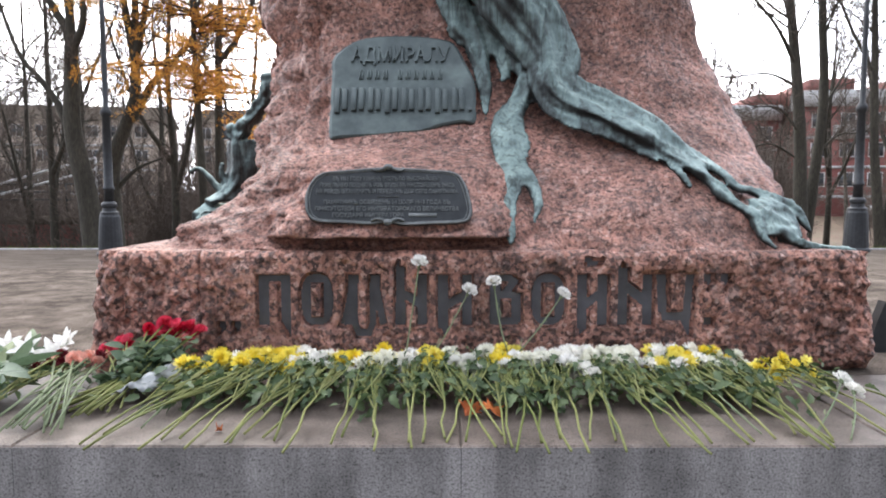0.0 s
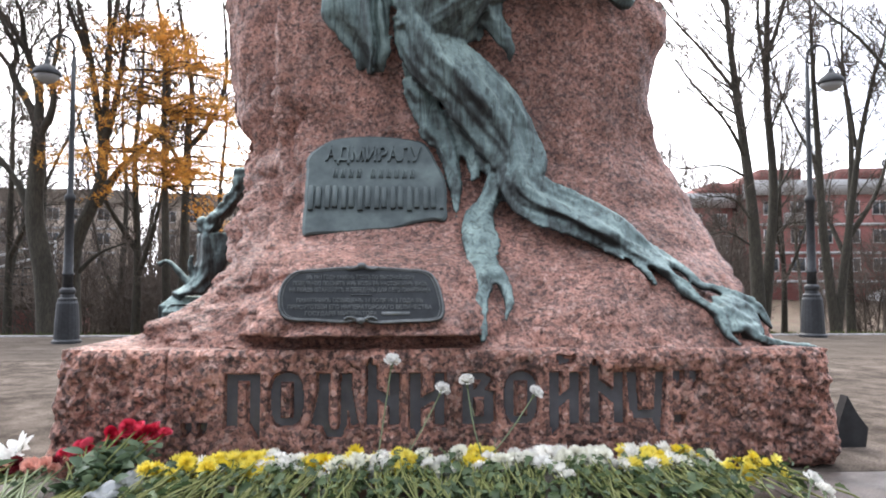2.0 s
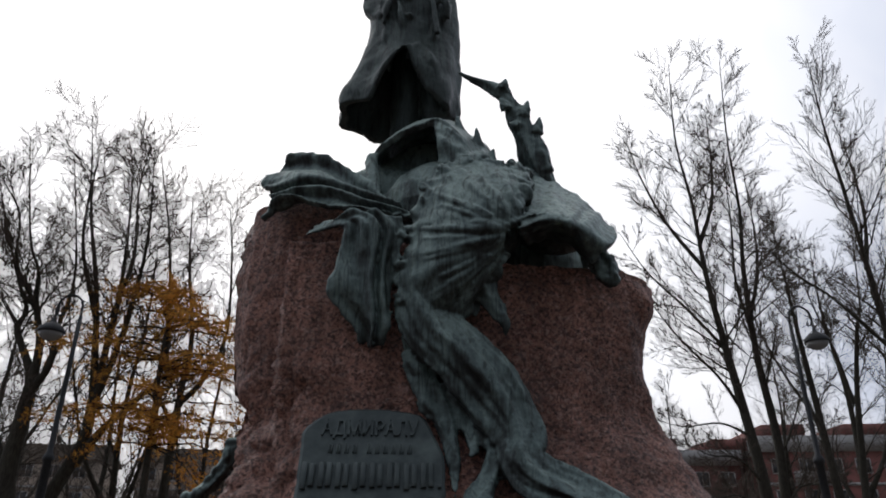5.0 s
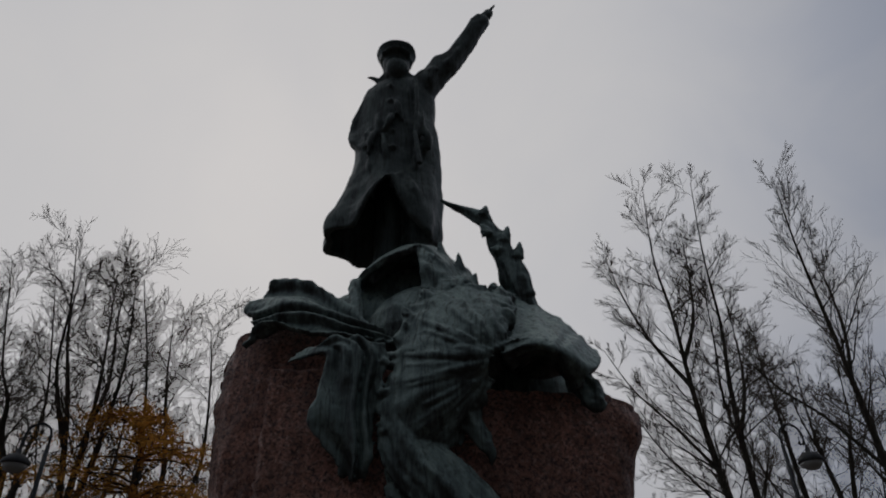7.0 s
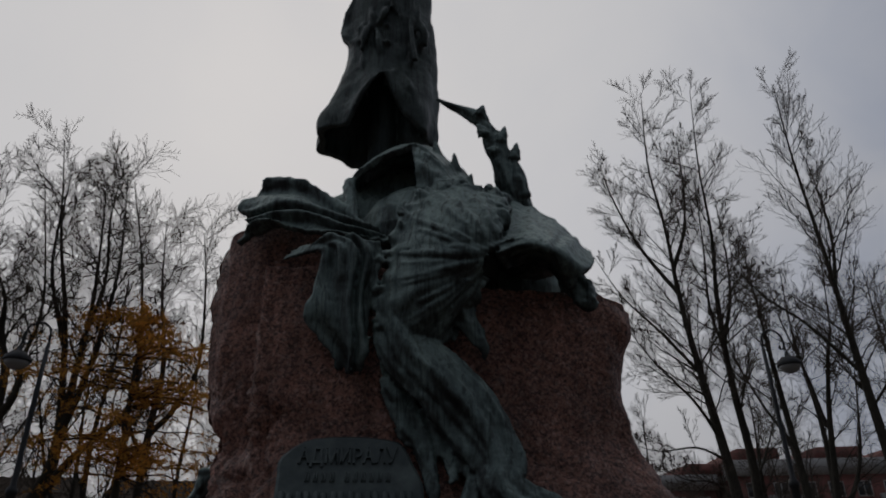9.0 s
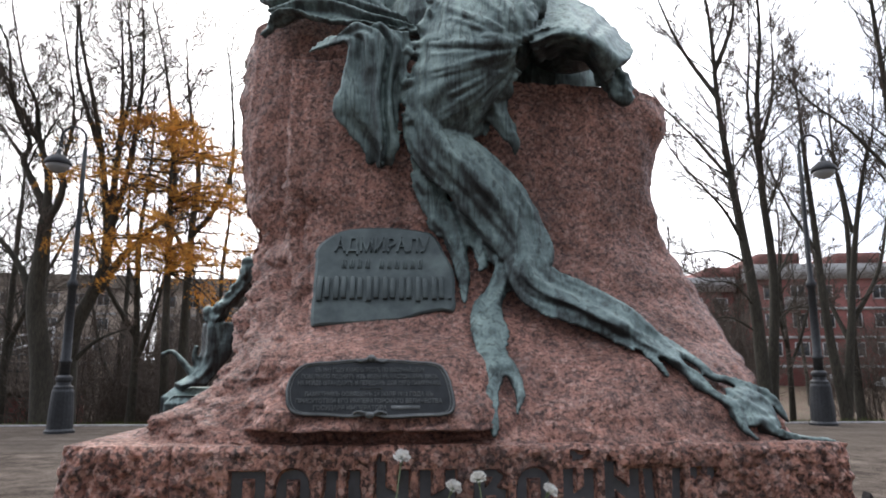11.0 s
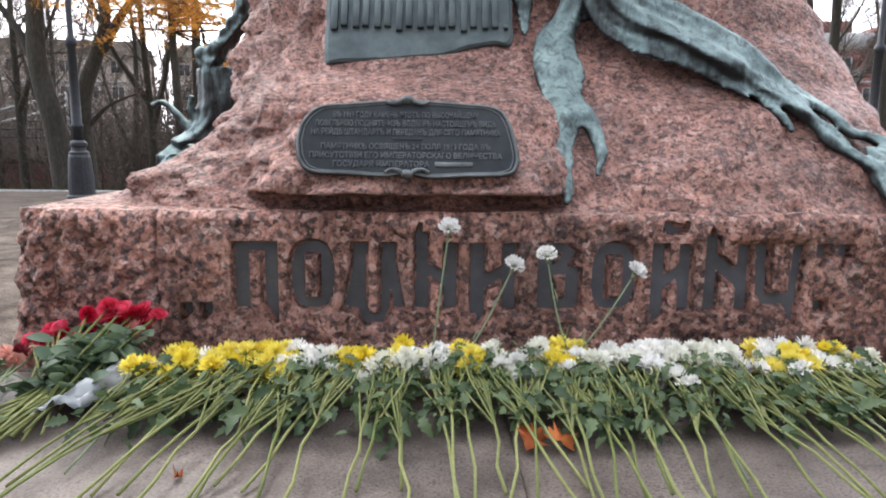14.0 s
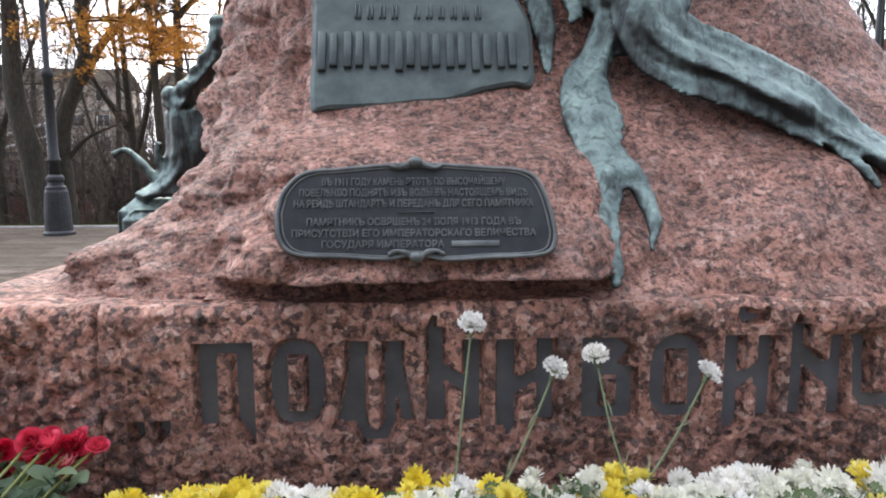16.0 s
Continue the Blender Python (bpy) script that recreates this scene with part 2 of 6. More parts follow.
TWIG = speckled("brown twigs", [(0.3, (0.075, 0.06, 0.05)), (0.7, (0.15, 0.12, 0.1))], 8, 0.95, 0)
IRON = speckled("painted cast iron", [(0.3, (0.028, 0.03, 0.033)), (0.7, (0.05, 0.053, 0.058))], 18, 0.5, 0.1, metal=0.3)


# ---- geometry helpers ----
class Geo:
    """Collects vertices and faces of one mesh."""

    def __init__(self):
        self.v, self.f, self.m = [], [], []

    def add(self, verts, faces, mat=0):
        o = len(self.v)
        self.v.extend(verts)
        self.f.extend(tuple(i + o for i in q) for q in faces)
        self.m.extend([mat] * len(faces))

    def tube(self, pts, radii, sides=6, mat=0, caps=True, flat=1.0, up=None):
        """A tube along pts; flat squeezes it across the direction up."""
        pts = [Vector(p) for p in pts]
        n = len(pts)
        verts, faces = [], []
        side = None
        for i, p in enumerate(pts):
            d = (pts[min(i + 1, n - 1)] - pts[max(i - 1, 0)]).normalized()
            if up is not None:
                a = d.cross(Vector(up)).normalized()
            else:
                ref = side if side is not None else (Vector((0, 0, 1)) if abs(d.z) < 0.9 else Vector((1, 0, 0)))
                a = (ref - d * ref.dot(d)).normalized()
                side = a
            c = d.cross(a).normalized()
            r = radii[i] if hasattr(radii, "__len__") else radii
            for k in range(sides):
                w = 2 * math.pi * k / sides
                verts.append(tuple(p + a * (r * math.cos(w)) + c * (r * flat * math.sin(w))))
        for i in range(n - 1):
            for k in range(sides):
                k2 = (k + 1) % sides
                faces.append((i * sides + k, i * sides + k2, (i + 1) * sides + k2, (i + 1) * sides + k))
        if caps:
            faces += [tuple(range(sides - 1, -1, -1)), tuple((n - 1) * sides + k for k in range(sides))]
        self.add(verts, faces, mat)

    def box(self, x0, x1, y0, y1, z0, z1, mat=0):
        v = [(x, y, z) for z in (z0, z1) for y in (y0, y1) for x in (x0, x1)]
        self.add(v, [(0, 2, 3, 1), (4, 5, 7, 6), (0, 1, 5, 4), (2, 6, 7, 3), (0, 4, 6, 2), (1, 3, 7, 5)], mat)

    def chamfer_box(self, x0, x1, y0, y1, z0, z1, c=0.01, mat=0):
        """A box with its upper edges chamfered."""
        v = [(x, y, z0) for x, y in ((x0, y0), (x1, y0), (x1, y1), (x0, y1))]
        v += [(x, y, z1 - c) for x, y in ((x0, y0), (x1, y0), (x1, y1), (x0, y1))]
        v += [(x, y, z1) for x, y in ((x0 + c, y0 + c), (x1 - c, y0 + c), (x1 - c, y1 - c), (x0 + c, y1 - c))]
        f = [(3, 2, 1, 0), (8, 9, 10, 11)]
        for a in (0, 4):
            f += [(a + i, a + (i + 1) % 4, a + 4 + (i + 1) % 4, a + 4 + i) for i in range(4)]
        self.add(v, f, mat)

    def lathe(self, profile, sides=16, mat=0, at=(0, 0, 0)):
        """profile: (radius, height) from the bottom up."""
        verts = [(at[0] + r * math.cos(2 * math.pi * k / sides), at[1] + r * math.sin(2 * math.pi * k / sides), at[2] + z) for r, z in profile for k in range(sides)]
        faces = [(i * sides + k, i * sides + (k + 1) % sides, (i + 1) * sides + (k + 1) % sides, (i + 1) * sides + k) for i in range(len(profile) - 1) for k in range(sides)]
        faces += [tuple(range(sides - 1, -1, -1)), tuple((len(profile) - 1) * sides + k for k in range(sides))]
        self.add(verts, faces, mat)

    def ellipsoid(self, c, r, rings=10, sides=14, mat=0):
        prof = []
        for i in range(rings + 1):
            w = math.pi * i / rings
            prof.append((max(math.sin(w), 0.001), -math.cos(w)))
        g = Geo()
        g.lathe(prof, sides)
        self.add([(c[0] + v[0] * r[0], c[1] + v[1] * r[1], c[2] + v[2] * r[2]) for v in g.v], g.f, mat)

    def mesh(self, name, mats, smooth=True):
        me = bpy.data.meshes.new(name)
        me.from_pydata([tuple(v) for v in self.v], [], self.f)
        for m in mats if isinstance(mats, (list, tuple)) else [mats]:
            me.materials.append(m)
        me.polygons.foreach_set("material_index", self.m)
        me.polygons.foreach_set("use_smooth", [smooth] * len(self.f))
        me.update()
        return me


def part(name, geo, mats, parent=None, label="", smooth=True):
    """One mesh object, under a thing or a part, or on its own."""
    ob = new(name, geo.mesh(name, mats, smooth) if isinstance(geo, Geo) else geo)
    if parent is not None:
        ob.parent = parent
    return tagged(ob, label)


def thing(name, label, category, at=None, group="", kind=""):
    ob = new(name)
    if at is not None:
        ob.matrix_basis = at
    return tagged(ob, label, category, group, kind)


def fbm(x, y, z, octaves=4):
    return noise.fractal((x, y, z), 0.9, 2.1, octaves)


def lerp(table, s):
    """Smooth value at s in a table of (s, value), rising in s."""
    if s <= table[0][0]:
        return table[0][1]
    for (a, u), (b, v) in zip(table, table[1:]):
        if s <= b:
            k = (s - a) / (b - a)
            k = k * k * (3 - 2 * k) * 0.5 + k * 0.5
            return u + (v - u) * k
    return table[-1][1]


# ---- ground, step ----
SLAB = 0.53
BLOCK_Y, BLOCK_TOP, BLOCK_L, BLOCK_R = 3.1, 1.09, -1.66, 2.05
LEFT = [(1.05, -1.6), (1.16, -1.42), (1.3, -1.24), (1.5, -1.14), (1.85, -1.06), (2.2, -1.01), (2.4, -1.1), (2.8, -1.17), (3.4, -1.18), (3.7, -1.14)]
RIGHT = [(1.05, 2.0), (1.2, 1.93), (1.37, 1.88), (1.6, 1.77), (2.0, 1.6), (2.35, 1.47), (2.76, 1.41), (3.1, 1.45), (3.4, 1.54), (3.7, 1.55)]
FRONT = [(1.05, 3.13), (1.2, 3.24), (1.5, 3.38), (1.8, 3.48), (2.2, 3.56), (2.7, 3.62), (3.2, 3.66), (3.7, 3.75)]
BACK = [(1.05, 5.3), (1.5, 5.0), (2.2, 4.85), (3.7, 4.75)]
POWER = [(1.05, 5.0), (1.5, 3.6), (2.2, 3.4), (2.7, 4.2), (3.7, 5.0)]


def ring(z):
    l, r, f, b = lerp(LEFT, z), lerp(RIGHT, z), lerp(FRONT, z), lerp(BACK, z)
    return (l + r) / 2, (r - l) / 2, (f + b) / 2, (b - f) / 2, lerp(POWER, z)


def front_y(x, z):
    """The boulder's front at x and height z."""
    cx, a, cy, b, p = ring(z)
    u = min(abs((x - cx) / a), 0.98)
    return cy - b * (1 - u ** p) ** (1 / p)


def lean_back(p):
    """Where a place of the upright sketch lies once the boulder leans back: away from the visitor, the more the higher."""
    back = lerp([(1.2, 0.0), (1.45, 0.1), (1.6, 0.26), (1.85, 0.42), (2.2, 0.5), (9.0, 0.5)], p[2])
    k = (p[1] + back + 0.06) / (p[1] + 0.06)
    return (-0.05 + (p[0] + 0.05) * k, p[1] + back, 1.45 + (p[2] - 1.45) * k)


def leaned(g):
    g.v = [lean_back(v) for v in g.v]
    return g


def top_z(x):
    """Height of the boulder's top, higher behind on its one side."""
    return lerp([(-1.2, 3.56), (-1.0, 3.64), (-0.8, 3.66), (-0.3, 3.62), (0.3, 3.2), (0.6, 3.1), (1.3, 3.1), (1.6, 3.02)], x)


def boulder():
    na, nz = 390, 210
    g = Geo()
    rows = []
    for i in range(nz + 1):
        s = i / nz
        for k in range(na):
            w = 2 * math.pi * k / na
            z0 = 1.05 + s * 2.55
            cx, a, cy, b, p = ring(z0)
            c_, s_ = math.cos(w), math.sin(w)
            rad = (abs(c_) ** p + abs(s_) ** p) ** (-1 / p)
            x, y = cx + a * rad * c_, cy + b * rad * s_
            z = 1.05 + s * (top_z(x) - 1.05) if z0 > 1.9 else z0
            if z0 > 1.9:
                z = 1.9 + (z0 - 1.9) / 1.7 * (top_z(x) - 1.9)
            # shelf that carries the lower plate
            if y < cy:
                bx = max(0.0, 1 - max(0.0, abs(x + 0.26) - 0.5) / 0.14)
                y += 0.05 * min(1, bx) * max(0.0, 1 - abs(z - 1.115) / 0.03)
                bz = max(0.0, min(1.0, (z - 1.145) / 0.014)) * max(0.0, min(1.0, (1.62 - z) / 0.12))
                y -= 0.14 * min(1, bx) * bz
                # a step back beside the front ridge
                beside = max(0.0, min(1.0, (-0.76 - x) / 0.05)) * max(0.0, min(1.0, (z - 1.75) / 0.4))
                head = max(0.0, min(1.0, (z - 3.2) / 0.05)) * max(0.0, min(1.0, (0.15 - x) / 0.1))
                y += 0.26 * max(beside, head)
            px, py, pz = x, y, z
            rough = 0.055 * fbm(px * 1.5, py * 1.5, pz * 1.1 + 7, 3) + 0.03 * fbm(px * 4.2, py * 4.2, pz * 3.4, 3)
            chip = noise.voronoi((px * 5.5, py * 5.5, pz * 4.5))[0]
            rough += 0.06 * (chip[1] - chip[0]) - 0.025 + 0.014 * fbm(px * 21, py * 21, pz * 17, 3)
            flank = lerp([(1.5, 2.0), (2.3, 1.6), (2.6, 0.5)], z) if x < -0.6 else lerp([(1.4, 1.0), (1.7, 0.6), (2.6, 0.4)], z)
            if y < cy and -0.62 < x < 0.2 and 1.2 < z < 2.2:
                flank *= 0.45
            d = Vector((x - cx, (y - cy) * (a / b), 0)).normalized()
            rough += 0.004 * noise.noise((px * 60, py * 60, pz * 60))
            # long strokes of the mason's point down the upper faces
            rough += 0.022 * lerp([(1.7, 0.0), (2.3, 1.0)], z) * fbm(px * 11, py * 11, pz * 0.9 + 3, 3)
            rows.append((x + d.x * rough * flank, y + d.y * rough * flank, z + 0.01 * fbm(px * 9, py * 9, pz * 9, 2)))
    faces = [(i * na + k, i * na + (k + 1) % na, (i + 1) * na + (k + 1) % na, (i + 1) * na + k) for i in range(nz) for k in range(na)]
    # the top closes in shrinking rings
    base = nz * na
    for j in range(1, 9):
        q = 1 - j / 8.0
        for k in range(na):
            x, y, z = rows[base + k]
            cx, cy = 0.2, 4.2
            xx, yy = cx + (x - cx) * q, cy + (y - cy) * q
            rows.append((xx, yy, top_z(xx) + 0.05 * (1 - q) + 0.03 * fbm(xx * 4, yy * 4, 3.3, 3)))
        o = base + (j - 1) * na
        faces += [(o + k, o + (k + 1) % na, o + na + (k + 1) % na, o + na + k) for k in range(na)]
    g.add(rows, faces)
    return g



def box_sdf(px, pz, x0, z0, x1, z1, w0, w1):
    """Distance to a straight stroke from (x0, z0) to (x1, z1), w0 and w1 wide at its ends."""
    dx, dz = x1 - x0, z1 - z0
    l = math.hypot(dx, dz)
    u = ((px - x0) * dx + (pz - z0) * dz) / l
    v = np.abs((px - x0) * -dz + (pz - z0) * dx) / l
    half = (w0 + (w1 - w0) * np.clip(u / l, 0, 1)) / 2
    return np.maximum(np.maximum(-u, u - l), v - half)


def oval_sdf(px, pz, x0, x1, z0, z1):
    cx, cz, a, b = (x0 + x1) / 2, (z0 + z1) / 2, (x1 - x0) / 2, (z1 - z0) / 2
    u, v = np.abs((px - cx) / a), np.abs((pz - cz) / b)
    outer = ((u ** 2.8 + v ** 2.8) ** (1 / 2.8) - 1) * a
    slot = np.maximum(np.abs(px - cx) - a * 0.33, np.abs(pz - cz) - b * 0.62)
    return np.maximum(outer, -slot)


HI, LO = 0.985, 0.742   # cap line and base line of the inscription


def glyphs():
    """Strokes of the carved words, letter by letter: x0, z0, x1, z1, width at each end."""
    def stem(x, z0=LO, z1=HI, w=0.055, w2=None):
        return (x, z0, x, z1, w, w2 or w)
    return [
        ("comma", [(-1.035, 0.765, -1.035, 0.725, 0.035, 0.035), (-1.03, 0.735, -1.05, 0.70, 0.025, 0.008)]),
        ("comma", [(-0.965, 0.765, -0.965, 0.725, 0.035, 0.035), (-0.96, 0.735, -0.98, 0.70, 0.025, 0.008)]),
        ("pe", [stem(-0.84), stem(-0.738, LO + 0.02), (-0.867, 0.965, -0.71, 0.965, 0.04, 0.04), (-0.738, LO + 0.03, -0.716, 0.69, 0.055, 0.012)]),
        ("o", "oval", (-0.669, -0.512, LO - 0.004, HI + 0.004)),
        ("em", [(-0.462, LO, -0.43, 0.9, 0.046, 0.04), (-0.424, 0.86, -0.42, HI, 0.056, 0.056), (-0.4155, 0.74, -0.4155, 0.95, 0.042, 0.042),
                (-0.33, 0.74, -0.33, 0.95, 0.042, 0.042), (-0.318, 0.86, -0.319, HI, 0.054, 0.054), (-0.279, LO, -0.308, 0.9, 0.042, 0.04),
                (-0.4155, 0.75, -0.392, 0.695, 0.042, 0.036), (-0.33, 0.75, -0.353, 0.695, 0.042, 0.036), (-0.41, 0.706, -0.335, 0.706, 0.042, 0.042)]),
        ("en", [(-0.2, LO, -0.2, 1.02, 0.055, 0.05), stem(-0.097), (-0.2, 0.9, -0.097, 0.84, 0.05, 0.05), (-0.215, 1.0, -0.205, 1.05, 0.03, 0.01)]),
        ("i", [stem(0.0, LO - 0.02), stem(0.113), (0.0, 0.83, 0.113, 0.89, 0.05, 0.05), (0.012, LO, 0.005, 0.69, 0.05, 0.015)]),
        ("ve", [stem(0.245), (0.22, 0.965, 0.33, 0.965, 0.04, 0.04), (0.345, 0.968, 0.29, 0.89, 0.045, 0.045), (0.22, 0.885, 0.35, 0.885, 0.04, 0.04),
                stem(0.342, LO + 0.01, 0.9), (0.22, 0.762, 0.36, 0.762, 0.04, 0.04)]),
        ("o", "oval", (0.411, 0.575, LO - 0.004, HI + 0.004)),
        ("short_i", [stem(0.652, LO - 0.02), stem(0.748), (0.652, 0.83, 0.748, 0.9, 0.05, 0.05), (0.66, LO, 0.64, 0.69, 0.05, 0.012),
                     (0.672, 1.035, 0.728, 1.035, 0.05, 0.03), (0.728, 1.035, 0.745, 1.06, 0.02, 0.015), (0.672, 1.03, 0.668, 1.06, 0.03, 0.015)]),
        ("en", [(0.842, LO, 0.842, 1.02, 0.055, 0.05), stem(0.957), (0.842, 0.94, 0.957, 0.85, 0.05, 0.06), (0.828, 1.0, 0.835, 1.045, 0.03, 0.01)]),
        ("u", [(1.03, 0.80, 1.02, HI, 0.05, 0.055), (1.14, LO, 1.155, HI, 0.05, 0.05), (1.02, 0.785, 1.14, 0.785, 0.05, 0.045), (1.14, LO + 0.02, 1.155, 0.69, 0.045, 0.015)]),
        ("quote_mark", [(1.235, 0.99, 1.235, 0.948, 0.048, 0.044), (1.25, 0.955, 1.228, 0.91, 0.028, 0.01)]),
        ("quote_mark", [(1.315, 0.99, 1.315, 0.948, 0.048, 0.044), (1.33, 0.955, 1.308, 0.91, 0.028, 0.01)]),
        ("full_stop", [(1.215, 0.762, 1.265, 0.762, 0.045, 0.045)]),
    ]


def plinth(parent):
    """The hewn block: one rough face with the words cut into it, the lead-dark floor of each letter a part of its own."""
    pitch = 0.005
    nx, nz = int((BLOCK_R - BLOCK_L) / pitch), int((BLOCK_TOP - SLAB + 0.01) / pitch)
    xs, zs = np.linspace(BLOCK_L, BLOCK_R, nx + 1), np.linspace(SLAB - 0.01, BLOCK_TOP, nz + 1)
    px, pz = np.meshgrid(xs, zs)
    marks = [np.full(px.shape, 9.0) for _ in glyphs()]
    for k, item in enumerate(glyphs()):
        if item[1] == "oval":
            marks[k] = oval_sdf(px, pz, *item[2])
        else:
            for q in item[1]:
                marks[k] = np.minimum(marks[k], box_sdf(px, pz, *q))
    field = np.stack(marks)
    near, which = field.min(0), field.argmin(0)
    verts = np.zeros((nz + 1, nx + 1, 3))
    for j in range(nz + 1):
        for i in range(nx + 1):
            x, z = float(xs[i]), float(zs[j])
            d = near[j, i]
            fade = 0.06 if d < 0.003 else min(1.0, max(0.15, (d + 0.004) / 0.05))
            rough = 0.016 * fbm(x * 5, 1.7, z * 5, 3) + 0.008 * fbm(x * 23, 4.1, z * 23, 3)
            chip = noise.voronoi((x * 9, 2.0, z * 9))[0]
            rough += 0.022 * (chip[1] - chip[0])
            ends = max(0.0, (abs(x - 0.15) - 1.2) / 0.65)
            rough *= 1 + 1.2 * ends
            y = BLOCK_Y + 0.012 - rough * fade
            y += 0.04 * min(1.0, max(0.0, (0.005 - d) / 0.006))
            # worn arrises, a broken lip over the words, the joint between the two stones
            e = min(x - BLOCK_L, BLOCK_R - x, BLOCK_TOP - z + 0.01)
            y += 0.035 * max(0.0, 1 - e / 0.05) ** 2 + 0.012 * max(0.0, 1 - abs(x + 1.13) / 0.008)
            foot = 0.02 + 0.03 * (0.5 + 0.5 * noise.noise((x * 3, 0, 5)))
            if x > 1.2:
                y += 0.06 * max(0.0, 1 - (z - SLAB) / (foot + 0.05)) ** 2
            if 0.86 < x < 1.2 and z > 0.99:
                y -= 0.02 * min(1.0, (z - 0.99) / 0.02) * min(1.0, (x - 0.86) / 0.03, (1.2 - x) / 0.05)
            lean = 0.05 * (BLOCK_TOP - z) / 0.56
            xx = x + (0.02 * fbm(3, 3, z * 7, 3) + lean - 0.07) * max(0.0, (x - 1.6) / 0.45) - (0.015 * fbm(8, 3, z * 7, 3) + lean - 0.05) * max(0.0, (-1.3 - x) / 0.36)
            zz = z + (0.012 * fbm(x * 4, 9, 9, 4) + 0.004) * max(0.0, (z - 0.95) / 0.14)
            verts[j, i] = (xx, y, zz)
    flat = verts.reshape(-1, 3)
    w = nx + 1
    floor_cell = np.full((nz, nx), -1)
    deep = (near < -0.0015)
    alld = deep[:-1, :-1] & deep[1:, :-1] & deep[:-1, 1:] & deep[1:, 1:]
    floor_cell[alld] = which[:-1, :-1][alld]
    g = Geo()
    g.v = [tuple(v) for v in flat]
    faces = [(j * w + i, j * w + i + 1, (j + 1) * w + i + 1, (j + 1) * w + i) for j in range(nz) for i in range(nx) if floor_cell[j, i] < 0]
    edge = [i for i in range(w)] + [j * w + nx for j in range(1, nz + 1)] + [nz * w + i for i in range(nx - 1, -1, -1)] + [j * w for j in range(nz - 1, 0, -1)]
    o = len(g.v)
    for i in edge:
        x, y, z = g.v[i]
        g.v.append((x, 5.6, z))
    n = len(edge)
    faces += [(edge[(k + 1) % n], edge[k], o + k, o + (k + 1) % n) for k in range(n)]
    faces.append(tuple(o + k for k in range(n)))
    g.f, g.m = faces, [0] * len(faces)
    block = part("plinth_block", g, PLINTH, parent, "hewn dark red granite block with carved words", False)
    for k, item in enumerate(glyphs()):
        cells = np.argwhere(floor_cell == k)
        ids, q = {}, Geo()
        for j, i in cells:
            face = []
            for a in (j * w + i, j * w + i + 1, (j + 1) * w + i + 1, (j + 1) * w + i):
                if a not in ids:
                    ids[a] = len(q.v)
                    q.v.append(tuple(flat[a]))
                face.append(ids[a])
            q.f.append(tuple(face))
        q.m = [0] * len(q.f)
        if q.f:
            part("carved_letter", q, INLAY, block, "dark inlaid letter" if k == 2 else "", False)


pedestal = thing("monument_pedestal", "massive rough red granite boulder on a hewn plinth block", "monument")
part("boulder", leaned(boulder()), GRANITE, pedestal, "rough-hewn red granite boulder")
plinth(pedestal)


# ---- the bronze sculpture over the boulder ----
def spline(rows, n):
    """Catmull-Rom through rows of equal tuples, n steps."""
    a = np.array(rows, float)
    p = np.vstack([2 * a[0] - a[1], a, 2 * a[-1] - a[-2]])
    out = []
    for s in np.linspace(0, len(a) - 1, n):
        i = min(int(s), len(a) - 2)
        t = s - i
        p0, p1, p2, p3 = p[i:i + 4]
        out.append(0.5 * (2 * p1 + (p2 - p0) * t + (2 * p0 - 5 * p1 + 4 * p2 - p3) * t * t + (3 * p1 - p0 - 3 * p2 + p3) * t ** 3))
    return np.array(out)


def sheet(g, rows, thick=0.05, nu=34, nv=34, folds=0.0, waves=4.0, across=True, seed=0.0, ragged=0.0):
    """A thick cloth through rows of places, with folds across or along it and a ragged rim."""
    cols = [spline(r, nu) for r in rows]
    grid = np.array([spline([c[i] for c in cols], nv) for i in range(nu)])     # nu, nv, 3
    du, dv = np.gradient(grid, axis=0), np.gradient(grid, axis=1)
    nrm = np.cross(du, dv)
    nrm /= np.linalg.norm(nrm, axis=2, keepdims=True) + 1e-9
    if nrm[:, :, 1].mean() > 0:
        nrm = -nrm
    for i in range(nu):
        for j in range(nv):
            u, v = i / (nu - 1), j / (nv - 1)
            k = u if across else v
            other = v if across else u
            f = math.sin(2 * math.pi * waves * k + 2.2 * noise.noise((k * 3 + seed, other * 2.5, seed)) * 2)
            f = math.copysign(abs(f) ** 0.7, f)
            grid[i, j] += nrm[i, j] * (folds * f + 0.006 * noise.noise((grid[i, j][0] * 14, grid[i, j][1] * 14, grid[i, j][2] * 14)))
            if ragged:
                rim = max(0.0, 1 - min(u, v, 1 - u, 1 - v) * 9)
                r = noise.noise_vector((grid[i, j][0] * 19 + seed, grid[i, j][1] * 19, grid[i, j][2] * 19))
                grid[i, j] += np.array(r) * ragged * rim
    back = grid - nrm * thick
    verts = [tuple(grid[i, j]) for i in range(nu) for j in range(nv)] + [tuple(back[i, j]) for i in range(nu) for j in range(nv)]
    o = nu * nv
    faces = []
    for i in range(nu - 1):
        for j in range(nv - 1):
            a, b, c, d = i * nv + j, i * nv + j + 1, (i + 1) * nv + j + 1, (i + 1) * nv + j
            faces += [(a, b, c, d), (o + d, o + c, o + b, o + a)]
    rim = [i * nv for i in range(nu)] + [(nu - 1) * nv + j for j in range(1, nv)] + [i * nv + nv - 1 for i in range(nu - 2, -1, -1)] + [j for j in range(nv - 2, 0, -1)]
    faces += [(rim[k], rim[(k + 1) % len(rim)], o + rim[(k + 1) % len(rim)], o + rim[k]) for k in range(len(rim))]
    g.add(verts, faces)


